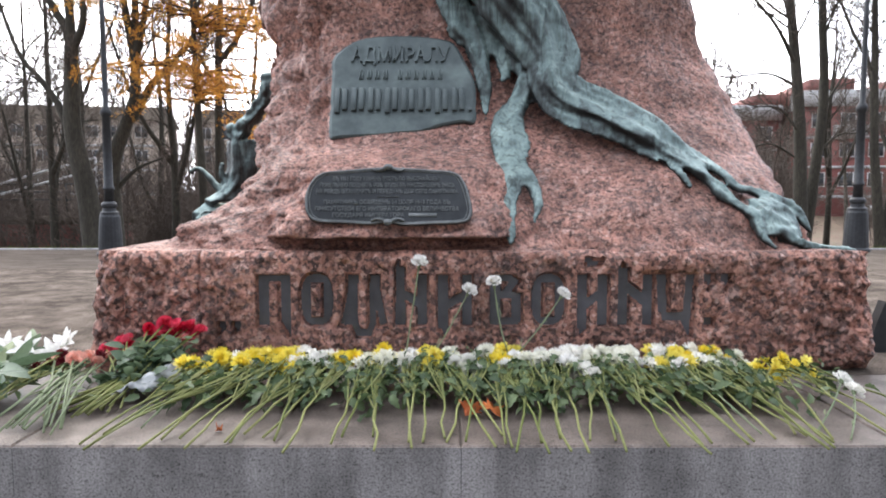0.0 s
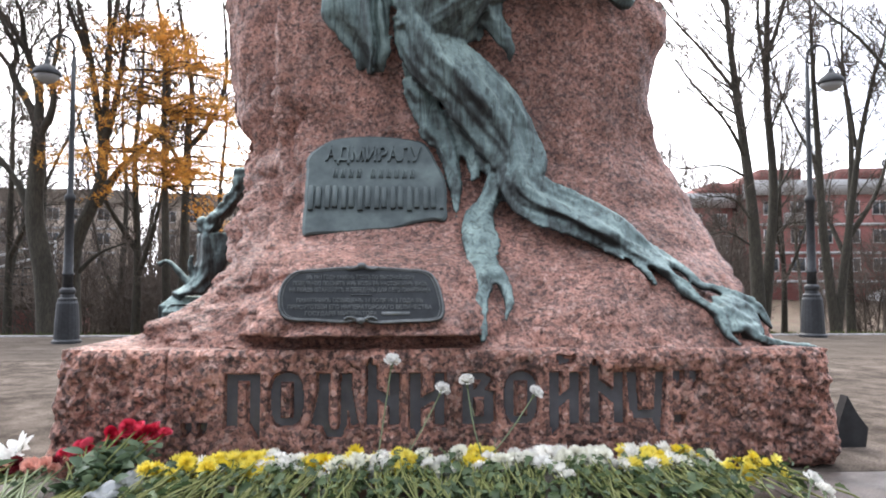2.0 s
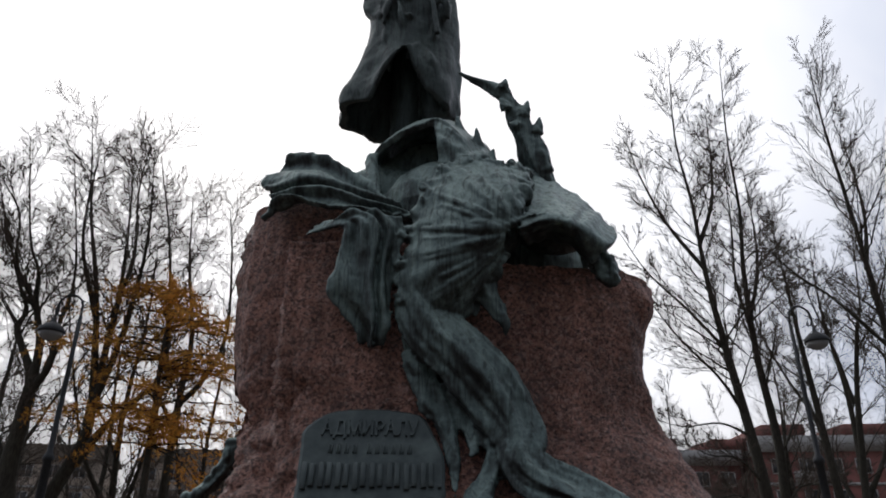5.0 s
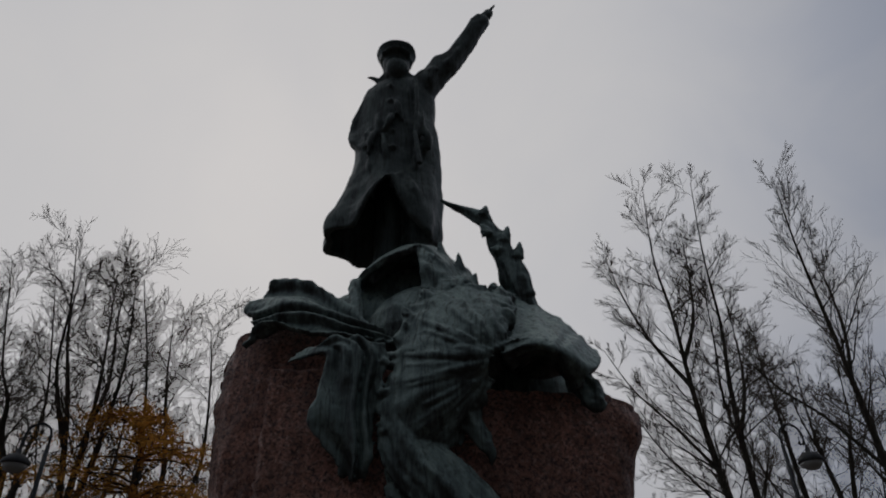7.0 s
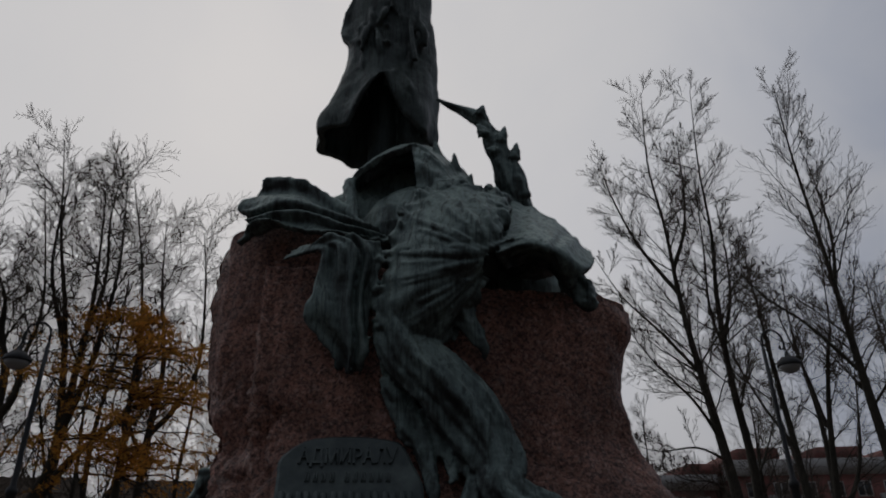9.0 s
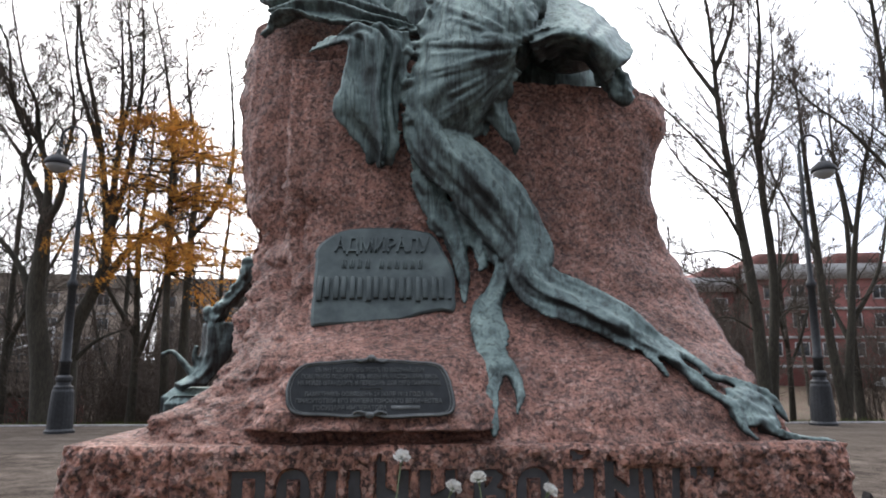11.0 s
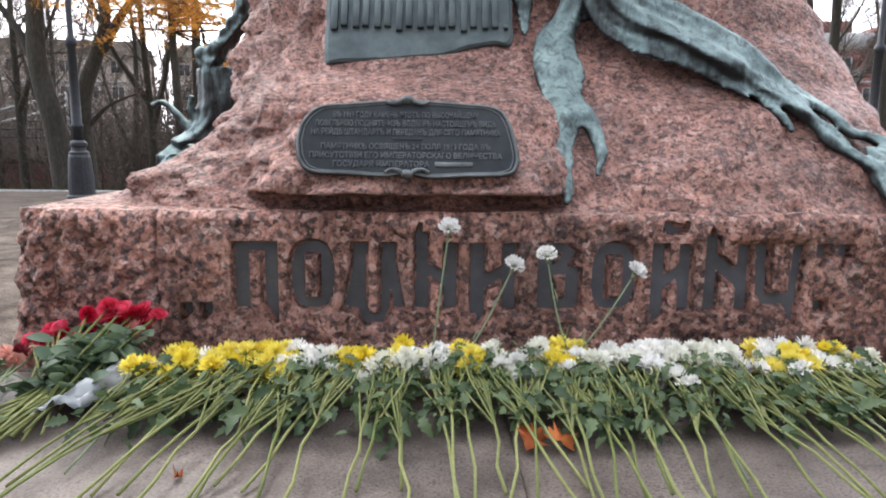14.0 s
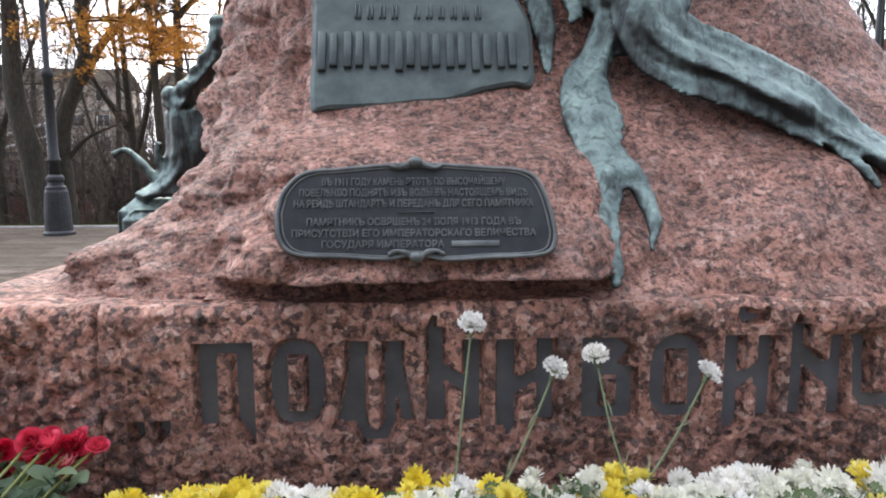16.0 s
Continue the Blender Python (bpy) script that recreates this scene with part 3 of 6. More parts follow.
def limb(g, rows, n=40, sides=16, flat=0.6, rough=0.25, seed=0.0, ridge=0.16):
    """A sinewy limb that lies on the stone: x, y, z and half its width, with cords running along it."""
    pts = spline(rows, n)
    centre = [Vector((p[0], p[1] - (0.03 if flat < 0.8 else 0.0), p[2])) for p in pts]
    verts, faces = [], []
    for i, p in enumerate(pts):
        d = (centre[min(i + 1, n - 1)] - centre[max(i - 1, 0)]).normalized()
        a = d.cross(Vector((0, -1, 0.25))).normalized()
        c = a.cross(d).normalized()
        for k in range(sides):
            w = 2 * math.pi * k / sides
            cord = math.sin(9 * w + 5.0 * i / n + seed + 2.5 * noise.noise((w * 0.8, 5.0 * i / n, seed)))
            r = max(p[3], 0.008) * (1 + ridge * math.sin(5 * w + 3.5 * i / n + seed) + 0.45 * ridge * (1 - 2 * abs(cord)) + 0.35 * rough * noise.noise((math.cos(w) * 4 + seed, math.sin(w) * 4, 26.0 * i / n)) + rough * noise.noise((math.cos(w) * 1.6 + seed, math.sin(w) * 1.6, 7.0 * i / n)))
            verts.append(tuple(centre[i] + a * (r * math.cos(w)) + c * (r * flat * math.sin(w))))
    for i in range(n - 1):
        faces += [(i * sides + k, i * sides + (k + 1) % sides, (i + 1) * sides + (k + 1) % sides, (i + 1) * sides + k) for k in range(sides)]
    faces += [tuple(range(sides - 1, -1, -1)), tuple((n - 1) * sides + k for k in range(sides))]
    g.add(verts, faces)


def cast(name, g, mat, label, category, voxel=0.016, relief=0.02, size=0.12):
    """Fuses the pieces into one cast skin."""
    ob = tagged(part(name, g, mat), label, category)
    m = ob.modifiers.new("fuse", "REMESH")
    m.mode, m.voxel_size, m.use_smooth_shade = "VOXEL", voxel, True
    m = ob.modifiers.new("soften", "SMOOTH")
    m.factor, m.iterations = 0.5, 2
    tex = bpy.data.textures.new(name + "_relief", "CLOUDS")
    tex.noise_scale, tex.noise_depth = size, 3
    m = ob.modifiers.new("relief", "DISPLACE")
    m.texture, m.strength, m.mid_level = tex, relief, 0.5
    return ob


FAN = [
    [(0.62, 3.42, 3.22), (0.63, 3.42, 3.34), (0.68, 3.50, 3.50), (0.75, 3.66, 3.70)],
    [(0.59, 3.40, 3.22), (0.55, 3.38, 3.34), (0.52, 3.46, 3.53), (0.52, 3.64, 3.78)],
    [(0.57, 3.38, 3.21), (0.47, 3.36, 3.33), (0.39, 3.44, 3.51), (0.31, 3.64, 3.80)],
    [(0.54, 3.37, 3.19), (0.40, 3.34, 3.27), (0.24, 3.42, 3.42), (0.07, 3.56, 3.61)],
    [(0.53, 3.37, 3.17), (0.35, 3.33, 3.18), (0.18, 3.38, 3.25), (-0.01, 3.50, 3.34)],
    [(0.52, 3.37, 3.15), (0.31, 3.33, 3.09), (0.12, 3.37, 3.08), (-0.07, 3.47, 3.11)],
    [(0.51, 3.39, 3.12), (0.28, 3.35, 2.98), (0.09, 3.37, 2.91), (-0.12, 3.47, 2.87)],
    [(0.51, 3.42, 3.10), (0.31, 3.39, 2.90), (0.14, 3.41, 2.76), (-0.05, 3.48, 2.67)],
    [(0.52, 3.46, 3.08), (0.38, 3.44, 2.91), (0.26, 3.46, 2.76), (0.16, 3.50, 2.61)],
    [(0.55, 3.50, 3.07), (0.48, 3.50, 2.96), (0.41, 3.52, 2.85), (0.37, 3.56, 2.73)],
]
SHOULDER = [
    [(0.79, 3.90, 3.83), (0.97, 3.90, 3.77), (1.13, 3.85, 3.60), (1.27, 3.80, 3.41)],
    [(0.69, 3.56, 3.46), (0.84, 3.52, 3.42), (1.01, 3.52, 3.35), (1.21, 3.58, 3.23)],
    [(0.59, 3.38, 3.21), (0.74, 3.34, 3.24), (0.90, 3.34, 3.20), (1.11, 3.44, 3.11)],
    [(0.58, 3.40, 3.17), (0.74, 3.42, 3.22), (0.89, 3.42, 3.17), (1.02, 3.50, 3.03)],
    [(0.68, 3.72, 3.23), (0.82, 3.80, 3.30), (0.97, 3.80, 3.27), (1.07, 3.75, 3.12)],
]
CAPE = [
    [(-0.87, 4.02, 4.01), (-0.65, 3.95, 3.96), (-0.47, 3.86, 3.81), (-0.27, 3.76, 3.61)],
    [(-1.04, 3.98, 3.76), (-0.74, 3.82, 3.74), (-0.45, 3.74, 3.61), (-0.12, 3.62, 3.44)],
    [(-0.95, 3.88, 3.60), (-0.72, 3.76, 3.61), (-0.44, 3.68, 3.50), (-0.06, 3.58, 3.38)],
    [(-0.96, 3.84, 3.40), (-0.84, 3.74, 3.52), (-0.48, 3.66, 3.42), (-0.03, 3.55, 3.32)],
]
DRAPE = [
    [(-0.74, 3.68, 3.20), (-0.55, 3.56, 3.26), (-0.34, 3.50, 3.34), (-0.10, 3.50, 3.29)],
    [(-0.46, 3.56, 3.23), (-0.35, 3.46, 3.24), (-0.23, 3.46, 3.21), (-0.08, 3.50, 3.15)],
    [(-0.46, 3.53, 2.98), (-0.34, 3.44, 2.99), (-0.23, 3.46, 2.98), (-0.12, 3.50, 2.98)],
    [(-0.49, 3.52, 2.81), (-0.35, 3.43, 2.78), (-0.24, 3.45, 2.77), (-0.13, 3.50, 2.79)],
    [(-0.33, 3.53, 2.63), (-0.27, 3.46, 2.61), (-0.22, 3.46, 2.61), (-0.14, 3.50, 2.63)],
    [(-0.30, 3.54, 2.52), (-0.26, 3.50, 2.50), (-0.23, 3.50, 2.50), (-0.18, 3.52, 2.52)],
]
HOOD = [
    [(-0.31, 3.92, 3.93), (-0.23, 3.86, 4.04), (-0.09, 3.80, 4.12), (0.11, 3.75, 4.16), (0.23, 3.72, 4.05), (0.33, 3.70, 3.91), (0.36, 3.68, 3.76)],
    [(-0.30, 4.20, 4.02), (-0.21, 4.22, 4.26), (-0.07, 4.22, 4.42), (0.14, 4.20, 4.48), (0.32, 4.15, 4.36), (0.46, 4.05, 4.18), (0.52, 3.92, 3.95)],
    [(-0.26, 4.35, 3.97), (-0.18, 4.45, 4.22), (-0.04, 4.50, 4.42), (0.17, 4.50, 4.48), (0.37, 4.40, 4.36), (0.52, 4.20, 4.12), (0.56, 4.00, 3.88)],
]
CHEEK = [
    [(0.10, 3.76, 4.15), (0.22, 3.72, 4.06), (0.33, 3.70, 3.92), (0.38, 3.68, 3.78)],
    [(0.11, 3.70, 3.98), (0.19, 3.66, 3.93), (0.28, 3.64, 3.84), (0.34, 3.62, 3.73)],
    [(0.12, 3.72, 3.80), (0.18, 3.68, 3.77), (0.25, 3.64, 3.73), (0.31, 3.62, 3.70)],
]
FORELEG = [(-0.03, 3.56, 2.85, 0.11), (0.07, 3.54, 2.62, 0.15), (0.26, 3.5, 2.44, 0.165), (0.42, 3.48, 2.24, 0.155), (0.53, 3.45, 2.04, 0.125), (0.57, 3.42, 1.88, 0.12),
           (0.78, 3.4, 1.77, 0.1), (0.98, 3.4, 1.68, 0.095), (1.1, 3.4, 1.6, 0.075), (1.22, 3.4, 1.53, 0.045), (1.28, 3.4, 1.49, 0.02)]
CLAW = [(0.9, 4.0, 3.8, 0.07), (0.83, 4.0, 4.03, 0.1), (0.74, 4.0, 4.3, 0.085), (0.67, 4.0, 4.48, 0.06), (0.59, 4.0, 4.59, 0.06), (0.43, 4.0, 4.67, 0.035), (0.29, 4.0, 4.75, 0.015)]
SPINES = [(0.63, 4.4, 0.58, 4.5), (0.75, 4.34, 0.79, 4.49), (0.84, 4.2, 0.87, 4.35), (0.9, 3.89, 0.87, 4.13), (0.6, 4.57, 0.64, 4.67), (0.71, 4.26, 0.64, 4.28),
          (0.3, 4.1, 0.27, 4.35), (0.41, 4.02, 0.41, 4.24), (0.49, 3.9, 0.53, 4.07)]


def sea_monster():
    g = Geo()
    sheet(g, FAN, 0.06, 90, 110, 0.0045, 9.0, False, 1.3, 0.055)
    sheet(g, SHOULDER, 0.07, 60, 60, 0.006, 4.0, True, 2.2, 0.012)
    sheet(g, CAPE, 0.045, 50, 60, 0.034, 3.2, False, 4.0, 0.025)
    sheet(g, DRAPE, 0.04, 50, 60, 0.03, 2.4, True, 7.0, 0.015)
    sheet(g, HOOD, 0.05, 60, 30, 0.012, 2.0, True, 9.0, 0.012)
    sheet(g, CHEEK, 0.06, 24, 24, 0.006, 2.0, False, 5.0, 0.01)
    limb(g, [(-0.31, 3.9, 3.95, 0.04), (-0.31, 3.86, 3.84, 0.045), (-0.29, 3.8, 3.72, 0.04), (-0.25, 3.76, 3.58, 0.03)], 24, 10, 0.8, 0.2, 2.0)
    limb(g, FORELEG, 190, 54, 0.72, 0.24, 0.0, 0.15)
    # the crest: curled tips along the fan's rim, flukes of the strands on it
    crest = random.Random(8)
    rim = spline([r[-1] for r in FAN[:8]], 30)
    inner = spline([r[-2] for r in FAN[:8]], 30)
    for k, (p, q) in enumerate(zip(rim, inner)):
        if crest.random() < 0.4:
            continue
        out = (p - q) / np.linalg.norm(p - q)
        reach = crest.uniform(0.0, 0.06) * (2.6 if k < 13 else 0.9)
        tip = p + out * reach + np.array((0, crest.uniform(-0.03, 0.02), crest.uniform(-0.005, 0.03)))
        limb(g, [(*(p - out * crest.uniform(0.02, 0.08)), 0.018), (*p, crest.uniform(0.016, 0.036)), (*tip, crest.uniform(0.006, 0.024))], 10, 8, 0.85, 0.3, k)
    wide = (0.007, 0.012, 0.005, 0.018, 0.008)
    rays = [spline(r, 20) for r in FAN]
    for k in range(54):
        f = crest.uniform(0.3, len(FAN) - 1.6)
        i, w = int(f), f % 1
        a = crest.randrange(2, 9)
        b_ = min(19, a + crest.randrange(6, 11))
        strand = [rays[i][j] * (1 - w) + rays[i + 1][j] * w for j in range(a, b_ + 1, 2)]
        n = len(strand)
        limb(g, [(p[0], p[1] - 0.006, p[2], 0.003 + wide[k % 5] * math.sin(math.pi * (j + 0.4) / n)) for j, p in enumerate(strand)], 24, 8, 0.8, 0.2, k, 0.05)
    # the paw on the stone's edge
    limb(g, [(1.08, 3.72, 3.19, 0.09), (1.13, 3.66, 3.09, 0.085), (1.16, 3.64, 3.0, 0.07), (1.21, 3.64, 2.96, 0.035)], 26, 14, 0.8, 0.3, 3.0)
    limb(g, [(0.62, 4.1, 3.95, 0.14), (0.86, 4.0, 3.72, 0.12), (1.05, 3.92, 3.5, 0.11), (1.18, 3.84, 3.3, 0.09)], 40, 18, 0.9, 0.3, 5.0)
    limb(g, CLAW, 50, 14, 0.9, 0.35, 2.0)
    for x, z, x1, z1 in SPINES:
        limb(g, [(x, 3.95, z, 0.05), ((x + x1) / 2, 3.94, (z + z1) / 2, 0.035), (x1, 3.95, z1, 0.008)], 10, 8, 0.8, 0.3, x)
    # body in the lee of the hood and under the mane
    g.ellipsoid((-0.2, 4.25, 3.72), (0.42, 0.3, 0.32))
    g.ellipsoid((0.25, 4.0, 3.55), (0.5, 0.35, 0.4))
    g.ellipsoid((0.1, 4.22, 3.9), (0.38, 0.2, 0.34))
    g.ellipsoid((0.92, 3.95, 3.5), (0.3, 0.2, 0.22))
    g.ellipsoid((0.78, 4.35, 3.35), (0.46, 0.22, 0.4))
    # rags below the shoulder
    limb(g, [(0.0, 3.56, 2.5, 0.08), (0.06, 3.54, 2.3, 0.09), (0.16, 3.52, 2.12, 0.07), (0.2, 3.49, 1.93, 0.04), (0.21, 3.46, 1.74, 0.012)], 34, 12, 0.4, 0.5, 1.0, 0.25)
    limb(g, [(0.2, 3.54, 2.35, 0.09), (0.31, 3.53, 2.19, 0.08), (0.4, 3.5, 2.02, 0.07), (0.46, 3.47, 1.89, 0.055), (0.47, 3.45, 1.82, 0.03)], 30, 12, 0.45, 0.5, 2.0, 0.25)
    limb(g, [(0.2, 3.54, 2.25, 0.05), (0.28, 3.52, 2.08, 0.045), (0.31, 3.49, 1.97, 0.03), (0.28, 3.48, 1.93, 0.012)], 20, 10, 0.5, 0.5, 2.6, 0.25)
    limb(g, [(-0.02, 3.58, 2.62, 0.06), (-0.02, 3.57, 2.5, 0.05), (0.02, 3.57, 2.38, 0.03)], 16, 10, 0.5, 0.5, 2.9, 0.25)
    limb(g, [(0.38, 3.56, 2.95, 0.07), (0.44, 3.56, 2.78, 0.06), (0.5, 3.55, 2.66, 0.035), (0.5, 3.56, 2.58, 0.01)], 20, 10, 0.5, 0.5, 6.9, 0.25)
    # the hanging hind paw and its toes
    limb(g, [(0.44, 3.47, 2.0, 0.05), (0.39, 3.46, 1.86, 0.05), (0.345, 3.43, 1.75, 0.06), (0.325, 3.39, 1.6, 0.076), (0.34, 3.35, 1.48, 0.066), (0.32, 3.3, 1.37, 0.046), (0.31, 3.26, 1.26, 0.034), (0.315, 3.21, 1.16, 0.024), (0.32, 3.18, 1.12, 0.012)], 70, 36, 0.55, 0.45, 4.0, 0.26)
    limb(g, [(0.37, 3.34, 1.5, 0.04), (0.43, 3.31, 1.4, 0.036), (0.455, 3.27, 1.31, 0.028), (0.43, 3.23, 1.22, 0.01)], 24, 10, 0.7, 0.3, 5.0)
    limb(g, [(0.31, 3.44, 1.8, 0.03), (0.27, 3.42, 1.72, 0.035), (0.26, 3.4, 1.62, 0.03), (0.28, 3.38, 1.5, 0.01)], 24, 10, 0.6, 0.3, 5.5)
    # the wrist's two cords, the webbed palm, fingers and spur of the long foreleg
    for row in ([(1.08, 3.4, 1.58, 0.035), (1.13, 3.38, 1.52, 0.028), (1.18, 3.36, 1.45, 0.02), (1.22, 3.34, 1.39, 0.012)],
                [(1.14, 3.4, 1.6, 0.04), (1.28, 3.4, 1.525, 0.03), (1.38, 3.4, 1.475, 0.026), (1.45, 3.38, 1.4, 0.022), (1.535, 3.385, 1.375, 0.025), (1.68, 3.41, 1.325, 0.034), (1.78, 3.42, 1.27, 0.03), (1.82, 3.41, 1.21, 0.022), (1.84, 3.38, 1.165, 0.01)],
                [(1.16, 3.39, 1.55, 0.045), (1.25, 3.38, 1.486, 0.034), (1.31, 3.37, 1.434, 0.03), (1.374, 3.35, 1.371, 0.034), (1.44, 3.32, 1.306, 0.024), (1.51, 3.3, 1.256, 0.034), (1.528, 3.27, 1.2, 0.028), (1.53, 3.23, 1.15, 0.022), (1.575, 3.18, 1.1, 0.011)],
                [(1.55, 3.35, 1.31, 0.03), (1.585, 3.33, 1.255, 0.034), (1.65, 3.3, 1.166, 0.032), (1.72, 3.28, 1.12, 0.028), (1.8, 3.25, 1.1, 0.024), (1.88, 3.2, 1.095, 0.021), (1.95, 3.17, 1.093, 0.012)],
                [(1.6, 3.37, 1.31, 0.03), (1.7, 3.38, 1.27, 0.028), (1.745, 3.37, 1.21, 0.024), (1.755, 3.31, 1.14, 0.012)],
                [(1.54, 3.33, 1.28, 0.025), (1.58, 3.3, 1.216, 0.022), (1.6, 3.25, 1.15, 0.012)],
                [(0.9, 3.38, 1.62, 0.03), (1.0, 3.36, 1.57, 0.026), (1.06, 3.35, 1.53, 0.014)]):
        limb(g, row, 40, 14, 0.95, 0.6, row[0][0], 0.3)
    sheet(g, [[(1.5, 3.345, 1.34), (1.6, 3.35, 1.34), (1.7, 3.37, 1.31)], [(1.53, 3.3, 1.25), (1.62, 3.3, 1.25), (1.74, 3.35, 1.22)], [(1.57, 3.24, 1.16), (1.65, 3.26, 1.16), (1.73, 3.29, 1.16)]], 0.02, 20, 20, 0.008, 2.5, False, 3.0, 0.015)
    # sinews standing proud of the arm
    sinew = random.Random(5)
    for k in range(9):
        a0, off = sinew.uniform(0.02, 0.35), -0.9 + 1.8 * k / 8
        arm = spline(FORELEG, 60)[int(a0 * 60):int((a0 + sinew.uniform(0.3, 0.6)) * 60)]
        cord = []
        for i, p in enumerate(arm[::4]):
            o = max(-0.95, min(0.95, off + 0.25 * math.sin(0.7 * i + k)))
            cord.append((p[0] + 0.75 * o * p[3], p[1] - 0.72 * p[3] * math.sqrt(1 - o * o), p[2] + 0.66 * o * p[3], 0.013 + 0.012 * abs(math.sin(0.5 * i + k))))
        if len(cord) > 3:
            limb(g, cord, 50, 10, 0.9, 0.4, k, 0.1)
    return g


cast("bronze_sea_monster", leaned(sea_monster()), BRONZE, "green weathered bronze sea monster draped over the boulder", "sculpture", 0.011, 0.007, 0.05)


# ---- the bronze figure on top, one plain cast ----
def figure():
    g = Geo()
    coat = [(4.68, -0.17, 0.48), (4.83, -0.15, 0.49), (5.04, -0.1, 0.45), (5.26, -0.07, 0.42), (5.58, -0.04, 0.39), (5.84, -0.05, 0.38), (6.11, -0.06, 0.36), (6.37, -0.04, 0.34), (6.51, -0.01, 0.28), (6.64, -0.05, 0.15)]
    sec = spline(coat, 46)
    sides = 48
    outer, inner = [], []
    for i, (z, cx, a) in enumerate(sec):
        b = a * (0.62 + 0.12 * max(0.0, (5.4 - z) / 0.7))
        for k in range(sides):
            w = 2 * math.pi * k / sides
            low = max(0.0, (5.5 - z) / 0.8)
            fold = 1 + 0.07 * low * math.sin(7 * w + 1.5 * z) + 0.05 * noise.noise((math.cos(w) * 2, math.sin(w) * 2, z * 2.5))
            front = max(0.0, -math.sin(w)) ** 2 * max(0.0, min(1.0, 1 - abs(math.cos(w) - 0.1) / 0.6))
            x, y = cx + a * fold * math.cos(w), 4.55 + b * fold * math.sin(w)
            lift = 0.55 * front * max(0.0, (5.25 - z) / 0.6)
            outer.append((x, y, z + lift))
            inner.append((cx + (x - cx) * 0.86, 4.55 + (y - 4.55) * 0.86, z + lift))
    n = len(sec)
    faces = []
    for o, flip in ((0, False), (n * sides, True)):
        for i in range(n - 1):
            for k in range(sides):
                q = (o + i * sides + k, o + i * sides + (k + 1) % sides, o + (i + 1) * sides + (k + 1) % sides, o + (i + 1) * sides + k)
                faces.append(q[::-1] if flip else q)
    o = n * sides
    faces += [((k + 1) % sides, k, o + k, o + (k + 1) % sides) for k in range(sides)]
    faces += [tuple((n - 1) * sides + k for k in range(sides)), tuple(o + (n - 1) * sides + k for k in range(sides - 1, -1, -1))]
    g.add(outer + inner, faces)
    # front edge of the coat, collar, sleeves
    g.tube([(0.1, 4.3, 6.45), (0.12, 4.27, 6.1), (0.1, 4.26, 5.7), (0.14, 4.22, 5.3)], [0.02, 0.025, 0.025, 0.03], 8)
    limb(g, [(0.16, 4.52, 6.47, 0.15), (0.33, 4.48, 6.7, 0.135), (0.51, 4.45, 6.93, 0.115), (0.73, 4.4, 7.33, 0.095), (0.8, 4.4, 7.46, 0.085)], 40, 16, 0.95, 0.2, 1.0, 0.06)
    limb(g, [(0.79, 4.4, 7.45, 0.06), (0.86, 4.4, 7.55, 0.065), (0.9, 4.4, 7.6, 0.04)], 14, 10, 0.8, 0.15, 2.0)
    g.tube([(0.84, 4.4, 7.53), (0.92, 4.39, 7.66), (0.95, 4.39, 7.7)], [0.03, 0.02, 0.012], 8)
    limb(g, [(-0.27, 4.52, 6.4, 0.1), (-0.36, 4.53, 6.1, 0.09), (-0.42, 4.53, 5.85, 0.08), (-0.36, 4.45, 5.68, 0.07), (-0.28, 4.36, 5.62, 0.06)], 40, 14, 0.9, 0.25, 3.0)
    limb(g, [(-0.22, 4.5, 6.52, 0.05), (-0.3, 4.48, 6.56, 0.035), (-0.36, 4.46, 6.54, 0.012)], 14, 8, 0.6, 0.3, 3.0)
    g.ellipsoid((-0.06, 4.5, 6.58), (0.19, 0.15, 0.09))
    # two rows of buttons, pocket flap, drapery folds
    for k in range(5):
        z = 6.34 - 0.2 * k
        for x in (-0.13 + 0.01 * k, 0.12):
            g.ellipsoid((x, 4.33 - 0.012 * k, z), (0.025, 0.025, 0.025), 6, 8)
    fold = random.Random(6)
    for k in range(16):
        x, z = fold.uniform(-0.3, 0.3), fold.uniform(5.1, 6.2)
        dx, dz = fold.uniform(-0.16, 0.1), fold.uniform(-0.4, -0.15)
        y = 4.55 - 0.27 * math.sqrt(max(0.05, 1 - (x / 0.4) ** 2))
        limb(g, [(x, y, z, 0.012), (x + dx * 0.5, y - 0.02, z + dz * 0.5, 0.035), (x + dx, y, z + dz, 0.012)], 14, 8, 0.8, 0.2, k)
    # head with beard and a flat-topped cap
    g.ellipsoid((-0.08, 4.48, 6.75), (0.14, 0.16, 0.18))
    g.ellipsoid((-0.07, 4.38, 6.62), (0.12, 0.1, 0.12))
    g.lathe([(0.165, 0.0), (0.17, 0.06), (0.2, 0.11), (0.195, 0.14), (0.15, 0.16), (0.05, 0.165)], 24, 0, (-0.08, 4.48, 6.81))
    g.ellipsoid((-0.08, 4.36, 6.8), (0.15, 0.12, 0.02))
    # legs and the foot of the figure
    for x0, x1, y in ((-0.08, -0.11, 4.62), (0.14, 0.16, 4.55)):
        g.tube([(x0, y, 5.4), (x0, y, 5.0), (x1, y, 4.6), (x1, y - 0.02, 3.9)], [0.15, 0.14, 0.12, 0.13], 14)
    g.ellipsoid((0.0, 4.55, 3.7), (0.5, 0.4, 0.4))
    return g


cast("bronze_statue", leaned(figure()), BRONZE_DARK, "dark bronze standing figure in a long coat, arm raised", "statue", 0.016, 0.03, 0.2)

